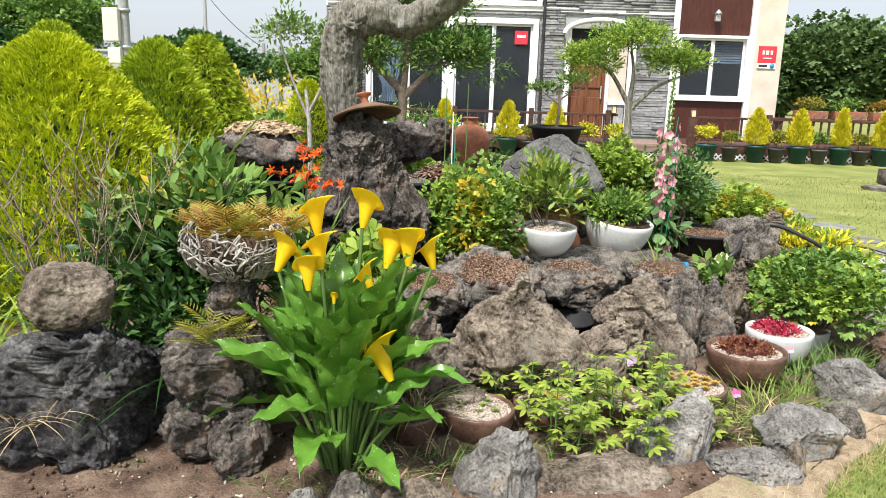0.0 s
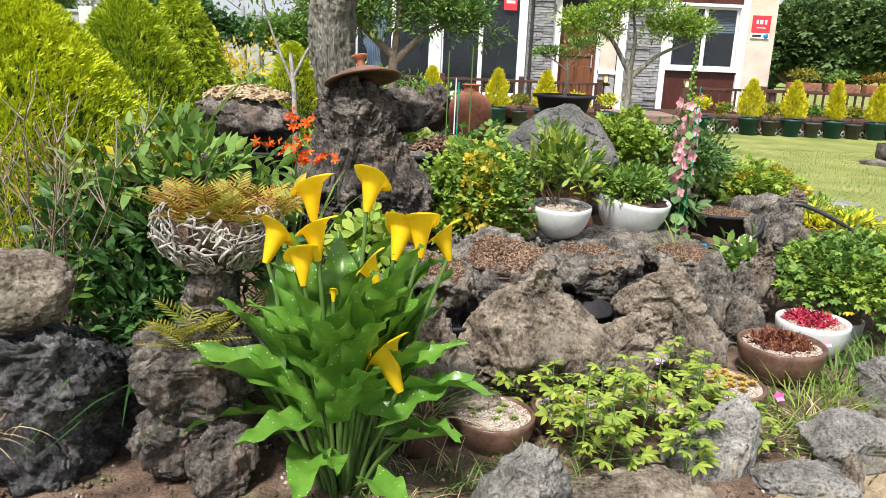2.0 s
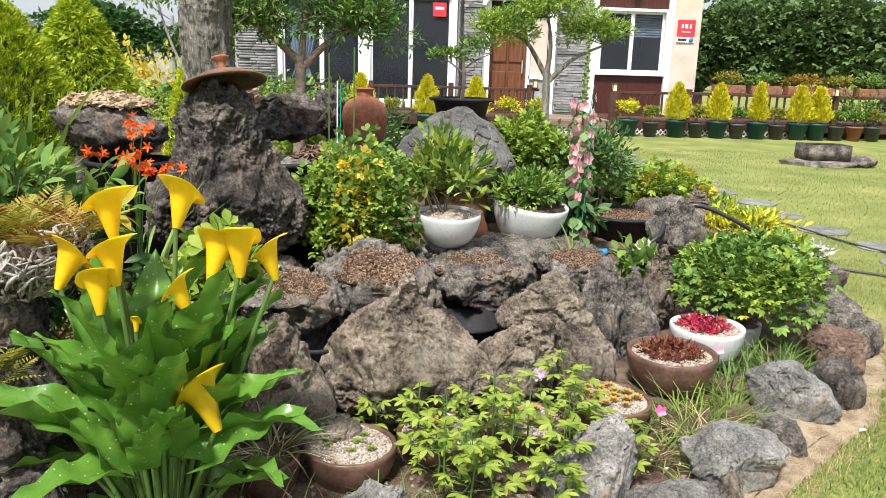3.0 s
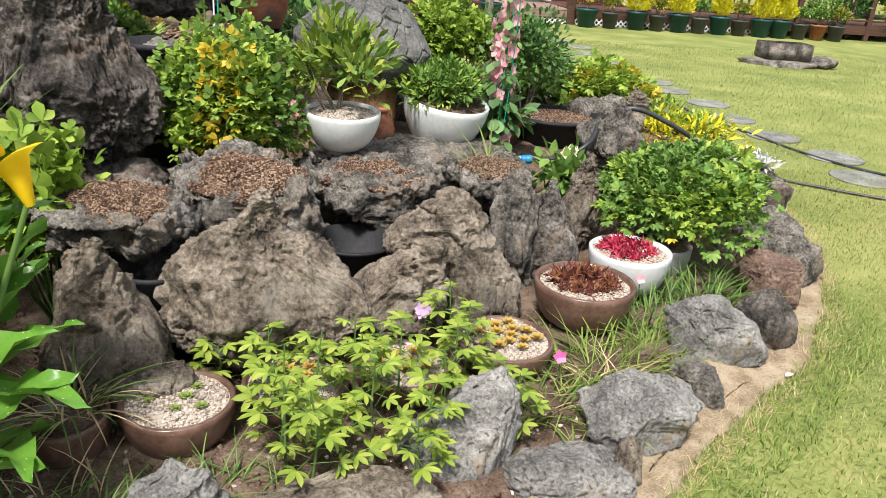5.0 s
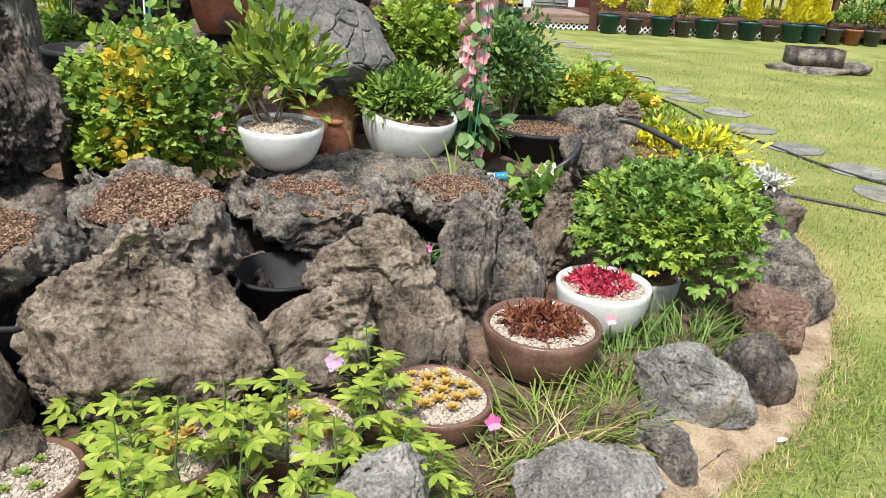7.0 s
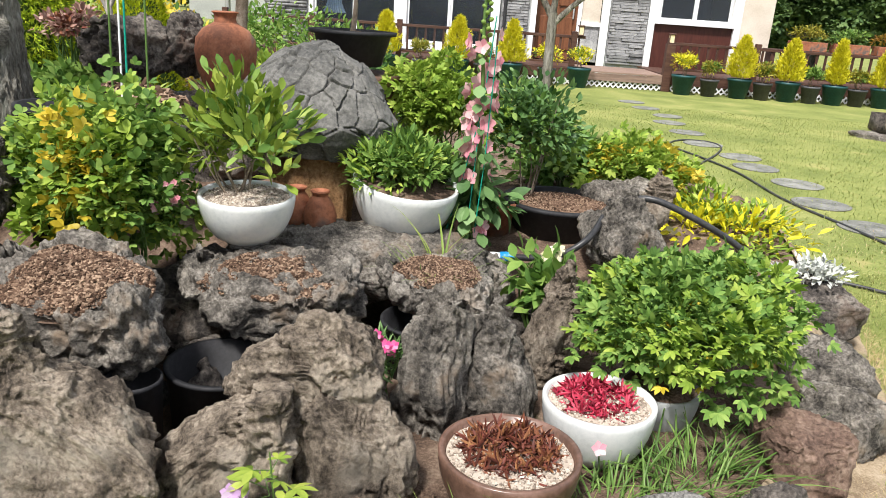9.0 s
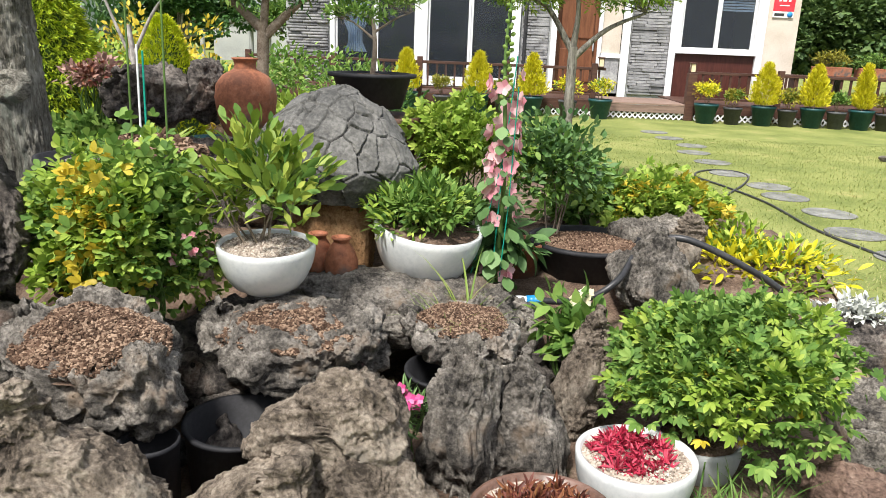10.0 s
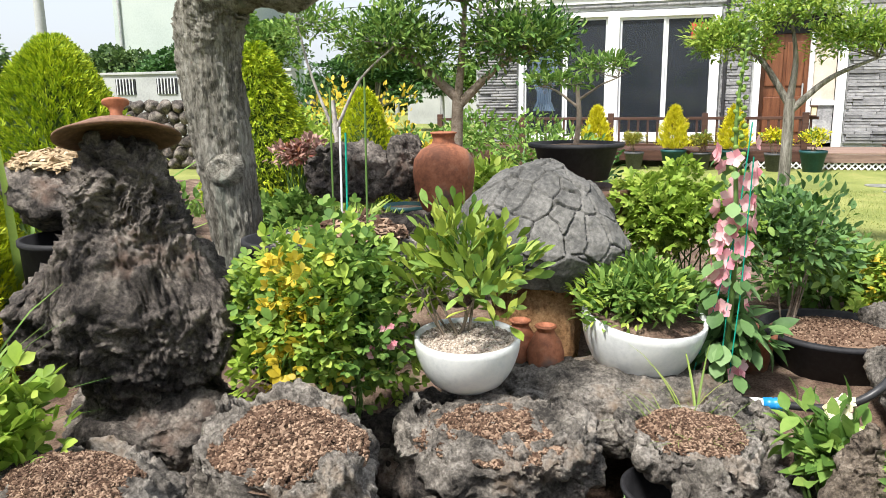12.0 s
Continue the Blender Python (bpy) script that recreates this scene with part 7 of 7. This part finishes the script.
for i, x in enumerate((5.0, 3.35, 9.75)):
    l = thing("post_lamp", "small lantern with cream glass on a deck post", "lamp", (x, 15.92, 0.85 if i == 0 else 0.88), "deck lanterns")
    part("base", box(0.1, 0.1, 0.02, (0, 0, 0), 0.004), M_DECK, l)
    part("glass", box(0.085, 0.085, 0.14, (0, 0, 0.02), 0.006), M_LAMP_GLASS, l, "cream lamp glass")
    part("cap", box(0.12, 0.12, 0.025, (0, 0, 0.16), 0.008), M_DECK, l)
    for sx in (-0.045, 0.045):
        part("bar", box(0.012, 0.012, 0.14, (sx, -0.045, 0.02)), M_DECK, l)

# potted shrubs along the deck
GREEN_POT = [(0, 0), (0.14, 0), (0.20, 0.30), (0.21, 0.30), (0.215, 0.345), (0.195, 0.345), (0.19, 0.29), (0, 0.28)]
GREY_POT = [(0, 0), (0.115, 0), (0.155, 0.26), (0.165, 0.26), (0.168, 0.30), (0.15, 0.30), (0.145, 0.26), (0, 0.25)]
PY = 15.5
row = [(1.15, 'g', 'cone'), (1.6, 'k', 'bush'), (2.1, 'g', 'cone'), (2.75, 'k', 'round'), (3.33, 'g', 'round'), (5.2, 'g', 'round'), (5.67, 'k', 'mixed'), (6.2, 'g', 'cone'), (6.62, 'k', 'bush'), (7.06, 'g', 'cone'), (7.48, 'k', 'green'), (7.9, 'g', 'tall'), (8.32, 'k', 'bush'), (8.77, 'g', 'cone'), (9.17, 'g', 'cone'), (9.6, 'k', 'green'), (10.0, 't', 'green'), (10.4, 'k', 'bush'), (0.5, 'k', 'bush'), (-0.15, 'g', 'cone')]
for i, (x, kind, plant) in enumerate(row):
    prof, mt, words = {'g': (GREEN_POT, M_GREEN_PLASTIC, "dark green plastic pot beside the deck"), 'k': (GREY_POT, M_GREY_PLASTIC, "grey plastic pot beside the deck"), 't': (GREY_POT, M_TERRA, "terracotta pot beside the deck")}[kind]
    pot(words, (x, PY, 0), prof, mt, 0.18 if kind == 'g' else 0.14, 0.29 if kind == 'g' else 0.26, M_SOIL, group="pots along the deck")
    zb = 0.3 if kind == 'g' else 0.27
    if plant in ('cone', 'tall'):
        t = thing("golden_shrub", "yellow cone-shaped conifer in a plastic pot", "conifer", (x, PY, zb), "golden shrubs along the deck")
        rs = np.random.RandomState(900 + i)
        n, hh, rr = 1500, (0.68 if plant == 'cone' else 0.72), (0.27 if plant == 'cone' else 0.19)
        q, a = rs.uniform(0, 1, n), rs.uniform(0, 2 * np.pi, n)
        rad = rr * (1 - q) ** 0.75 * np.clip(q * 6 + 0.4, 0, 1) * rs.uniform(0.5, 1.1, n) * (1 + 0.45 * fbm(np.stack([np.cos(a) * 2 + i, np.sin(a) * 2, q * 5], -1), i, 2))
        P = np.stack([np.cos(a) * rad, np.sin(a) * rad, 0.05 + q * hh], -1)
        part("sprays", scatter(SPRAY, P, np.stack([np.cos(a) * 0.6, np.sin(a) * 0.6, 1 + 0 * a], -1) + 0.3 * rs.normal(size=(n, 3)), rs.normal(size=(n, 3)), 0.10 * rs.uniform(0.6, 1.2, n)), M_GOLD, t)
        part("stem", tubes([[(0, 0, -0.02, 0.012), (0, 0, 0.3, 0.006)]], 6), M_TWIG, t)
    else:
        r_, h_, m_, words = {'round': (0.23, 0.17, M_GOLD, "round variegated yellow shrub in a plastic pot"), 'mixed': (0.18, 0.15, M_FERN_GREEN, "small yellowish red-tipped shrub in a plastic pot"), 'bush': (0.18, 0.15, M_FERN_GREEN, "small olive green shrub in a plastic pot"), 'green': (0.18, 0.15, M_GREEN_MID, "small green shrub in a plastic pot")}[plant]
        herb("potted_shrub", words, (x, PY, zb), (r_, r_, h_), 420, 18, LANCE, 0.07, m_, 930 + i, lift=h_ * 1.5, stems=8, stem_mat=M_TWIG, category="shrub", extra=((M_GREEN_MID, 0.3, 0.9),))
# raised planters past the house corner
for i in range(7):
    x = 8.1 + i * 0.85
    t = thing("trough_planter", "long terracotta trough of low plants on the deck shelf", "planter", (x, 17.4, 0.86), "troughs on the shelf")
    part("trough", box(0.7, 0.25, 0.18, (0, 0, 0), 0.012), M_TERRA, t)
    herb("trough_plant", "low mixed olive and rusty plants in a trough", (x, 17.4, 1.03), (0.42, 0.2, 0.16), 380, 16, LANCE, 0.085, (M_FERN_GREEN, M_GREEN_MID, M_FERN)[i % 3], 960 + i, lift=0.13, stems=0)
shelf = thing("plant_shelf", "dark wooden shelf carrying the troughs", "shelf", (11, 17.4, 0))
part("shelf_board", box(7.4, 0.4, 0.04, (0, 0, 0.82)), M_DECK, shelf)
for x in np.linspace(-3.6, 3.6, 6):
    part("leg", box(0.08, 0.3, 0.82, (x, 0, 0)), M_DECK, shelf)
for i in range(9):
    herb("shelf_plant", "green shrub growing behind the deck pots", (10.2 + i * 0.9, 15.9 + 0.3 * (i % 2), 0.02), (0.5, 0.4, 0.45), 500, 18, OVATE, 0.1, (M_GREEN_MID, M_GREEN_DARK, M_FERN_GREEN)[i % 3], 980 + i, lift=0.5, stems=8, stem_mat=M_TWIG, category="shrub")


# ---- far trees, walls and buildings ----
def far_tree(label, at, radii, lift, n, seed, size=0.32, material=M_FAR_LEAF, clumps=40, trunk_r=0.16):
    t = thing("far_tree", label, "tree", at, "trees beyond the garden")
    part("trunk", tubes([smooth_path([(0, 0, 0, trunk_r), (0.1, 0, lift * 0.5, trunk_r * 0.8), (0, 0.1, lift, trunk_r * 0.5)], 6)], 9), M_BARK, t)
    me, C = foliage(seed, n, radii, clumps, LOBED, size, (0, 0, lift), 0.3, 0.6, 0.34, low=-0.7)
    part("crown", me, material, t)
    part("limb", tubes(stems_to((0, 0, lift * 0.45), C[:10], trunk_r * 0.45, 0.02, 0.1, seed), 6), M_BARK, t)
    return t


for i, (x, y, rx, rz, lf) in enumerate(((11.3, 25, 2.3, 1.5, 1.9), (14.5, 24.5, 2.7, 1.9, 2.4), (18.2, 25.5, 2.6, 1.4, 1.7), (12.8, 27.5, 2.8, 1.6, 2.6), (22.5, 26, 3.0, 1.5, 1.4), (9.7, 26, 1.6, 1.2, 1.5))):
    far_tree("dense dark green tree beyond the house", (x, y, 0), (rx, 1.8, rz), lf, 11000, 1001 + i, 0.18, clumps=70)
for i, (x, y, rx, rz, lf) in enumerate(((-20.5, 38, 4.0, 2.0, 4.2), (-15.2, 25, 2.2, 0.9, 2.2), (-13.3, 25.5, 2.6, 1.7, 2.9), (-18.5, 25, 2.6, 1.1, 2.2), (-10.0, 30, 3.0, 1.2, 2.0), (-5.5, 32, 3.0, 1.1, 1.8), (-22, 22, 2.4, 1.6, 2.8))):
    far_tree("green tree beyond the garden wall", (x, y, 0), (rx, 1.2, rz), lf, 5500, 1021 + i, 0.16, (M_FAR_LEAF, M_GREEN_DARK, M_GREEN_MID)[i % 3])
hedge = thing("far_hedge", "low dark line of trees on the horizon", "hedge", (0, 60, 0), kind="stuff")
me, _ = foliage(1050, 5000, (75, 3, 2.2), 160, LOBED, 0.9, (0, 0, 1.0), 0.3, 0.6, 0.1)
part("leaves", me, M_FAR_LEAF, hedge)
gw = thing("garden_wall", "pale concrete boundary wall with small barred windows", "wall", (-13, 17.5, 0))
part("wall_body", box(14, 0.2, 1.88, (-1, 0, 0)), M_CONCRETE, gw)
part("coping", box(14, 0.28, 0.06, (-1, 0, 1.88), 0.01), M_CONCRETE, gw)
for x in (1.6, 2.75):
    w_ = part("barred_window", box(0.55, 0.05, 0.36, (x, -0.1, 1.42)), M_UNLIT_BLACK, gw, "small dark barred window")
    for k in range(6):
        part("bar", box(0.02, 0.02, 0.36, (x - 0.22 + k * 0.088, -0.14, 1.42)), M_WHITE_PAINT, w_)
dry = thing("dry_stone_wall", "low dry wall of dark lava stones", "wall", (-7.0, 14.2, 0))
rs = np.random.RandomState(1100)
STONES = []
for k in range(5):
    me = rock_mesh((0.19, 0.13, 0.13), 1110 + k, 3, 0.2, 6, (0.65, 0.9), 0.01, 0.01)
    me.materials.append(M_LAVA_DARK)
    STONES.append(me)
for r in range(6):
    for c in range(23):
        part("stone", STONES[(r * 7 + c * 3) % 5], None, dry, m=pose(-4.6 + c * 0.29 + 0.14 * (r % 2), rs.normal() * 0.03, 0.1 + r * 0.21, rs.uniform(-20, 20), rs.uniform(-20, 20), rs.uniform(0, 360)))
bld = thing("grey_green_house", "pale green rendered building beyond the wall", "house", (-21.9, 37.5, 0))
part("wall", box(6.6, 7, 7.5, (0, 0, 0)), M_GREEN_RENDER, bld)
part("parapet", box(6.8, 7.2, 0.3, (0, 0, 7.5)), M_CONCRETE, bld)
part("downpipe", tubes([[(-2.9, -3.6, 0, 0.07), (-2.9, -3.6, 4, 0.07), (-2.9, -3.6, 7, 0.07)]], 8), M_STEEL, bld)
for x, z in ((-1.2, 2.2), (1.5, 2.2), (1.5, 4.6)):
    part("window", box(1.1, 0.1, 0.8, (x, -3.52, z)), M_GLASS, bld, "dark window")
b2 = thing("far_shed", "low grey shed with dark solar roof", "shed", (-8.5, 40, 0))
part("wall", box(6, 4, 2.2, (0, 0, 0)), M_CONCRETE, b2)
part("roof", box(6.4, 4.4, 0.12, (0, 0, 2.2)), M_HOSE, b2, "dark panelled roof", m=pose(0, 0, 0, 3, 0, 0))
pole = thing("utility_pole", "grey utility pole with a cream meter box", "pole", (-5.15, 12, 0))
part("mast", tubes([[(0.06, 0, 0, 0.085), (0.06, 0, 4, 0.075), (0.06, 0, 8, 0.06)]], 14), M_CONCRETE, pole)
part("meter_box", box(0.24, 0.16, 0.5, (-0.08, -0.1, 1.85), 0.02), M_TAN_BOX, pole, "cream metal meter box")
part("lower_box", box(0.2, 0.14, 0.25, (-0.05, -0.1, 1.52), 0.02), M_TAN_BOX, pole, "cream lower box")
for z in (2.3, 1.75):
    part("clamp", lathe([(0.085, 0), (0.1, 0), (0.1, 0.05), (0.085, 0.05)], 16), M_STEEL, pole, m=pose(0.06, 0, z))
for i, (x, y, h, r, words) in enumerate(((-13.5, 42, 6.2, 0.12, "slim pale pole far beyond the trees"), (-7.9, 32, 2.9, 0.1, "far concrete utility pole"), (-7.2, 32, 2.75, 0.1, "far concrete utility pole"), (-16.2, 20, 7, 0.16, "tan utility pole by the boundary wall"))):
    p = thing("utility_pole", words, "pole", (x, y, 0), "utility poles")
    part("mast", tubes([[(0, 0, 0, r), (0, 0, h * 0.5, r * 0.9), (0, 0, h, r * 0.75)]], 10), M_CONCRETE, p)
    if i < 3:
        part("crossarm", box(0.9, 0.08, 0.08, (0, 0, h - 0.3)), M_STEEL, p)
wires = thing("overhead_wires", "thin overhead wires between the poles", "wire", (0, 0, 0))
part("wire", tubes([[(-13.5 + (5.6) * q, 42 - 10 * q, 6.0 - 3.3 * q - 1.0 * q * (1 - q), 0.02) for q in np.linspace(0, 1, 12)]], 5), M_HOSE, wires)
part("wire", tubes([[(-30 + 16.5 * q, 42, 6.3 - 0.8 * q * (1 - q), 0.02) for q in np.linspace(0, 1, 10)]], 5), M_HOSE, wires)

# ---- ledge stone strips on the house front ----
rs = np.random.RandomState(1200)
STRIPS = []
for k in range(4):
    me = box(0.3 + 0.12 * k, 0.05, 0.055, (0, 0, 0), 0.006, 1)
    me.materials.append(M_STONE_STRIP)
    STRIPS.append(me)
strips = []
OPEN = [(-2.1, 2.0, 0.3, 2.98), (-2.5, 2.05, 3.1, 4.65), (2.55, 4.28, 0, 3.0)]
made = 0
rest = []
for zr in range(0, 100):
    z = 0.3 + zr * 0.06
    x = -3.0 + rs.uniform(0, 0.1)
    while x < 5.02:
        w = 0.3 + 0.12 * rs.randint(4)
        a, b = x, min(x + w - 0.006, 5.05)
        x += w
        for o0, o1, oz0, oz1 in OPEN:
            if oz0 - 0.05 < z < oz1:
                if a < o0 < b:
                    b = o0
                elif a < o1 < b:
                    a = o1
                elif a >= o0 and b <= o1:
                    a = b
        if b - a > 0.06 and z < 4.9:
            near = z < 2.9 and 1.9 < a < 5.1 and made < 290
            d = rs.uniform(-0.012, 0.018)
            if near:
                k = min(3, max(0, int(round((b - a - 0.3) / 0.12))))
                part("stone_strip", STRIPS[k], None, house, m=Matrix.Translation(((a + b) / 2, d, z)) @ Matrix.Diagonal(((b - a) / (0.3 + 0.12 * k), 1, 1, 1)))
                made += 1
            else:
                rest.append((a, b, d, z))
R = np.array(rest)
B = np.array([(0, -0.025, 0), (1, -0.025, 0), (1, 0.028, 0), (0, 0.028, 0), (0, -0.025, 0.055), (1, -0.025, 0.055), (1, 0.028, 0.055), (0, 0.028, 0.055)])
V = np.repeat(B[None], len(R), 0)
V[:, :, 0] = R[:, None, 0] + V[:, :, 0] * (R[:, 1] - R[:, 0])[:, None]
V[:, :, 1] += R[:, None, 2]
V[:, :, 2] += R[:, None, 3]
Q = np.array([(0, 1, 5, 4), (1, 2, 6, 5), (3, 0, 4, 7), (4, 5, 6, 7), (0, 3, 2, 1), (2, 3, 7, 6)])
FF = (Q[None] + (np.arange(len(R)) * 8)[:, None, None]).reshape(-1, 4)
ob = part("stone_facing", np_mesh("facing", V.reshape(-1, 3), FF), M_STONE_STRIP, house, "grey split-stone facing")
ob["kind"] = "stuff"
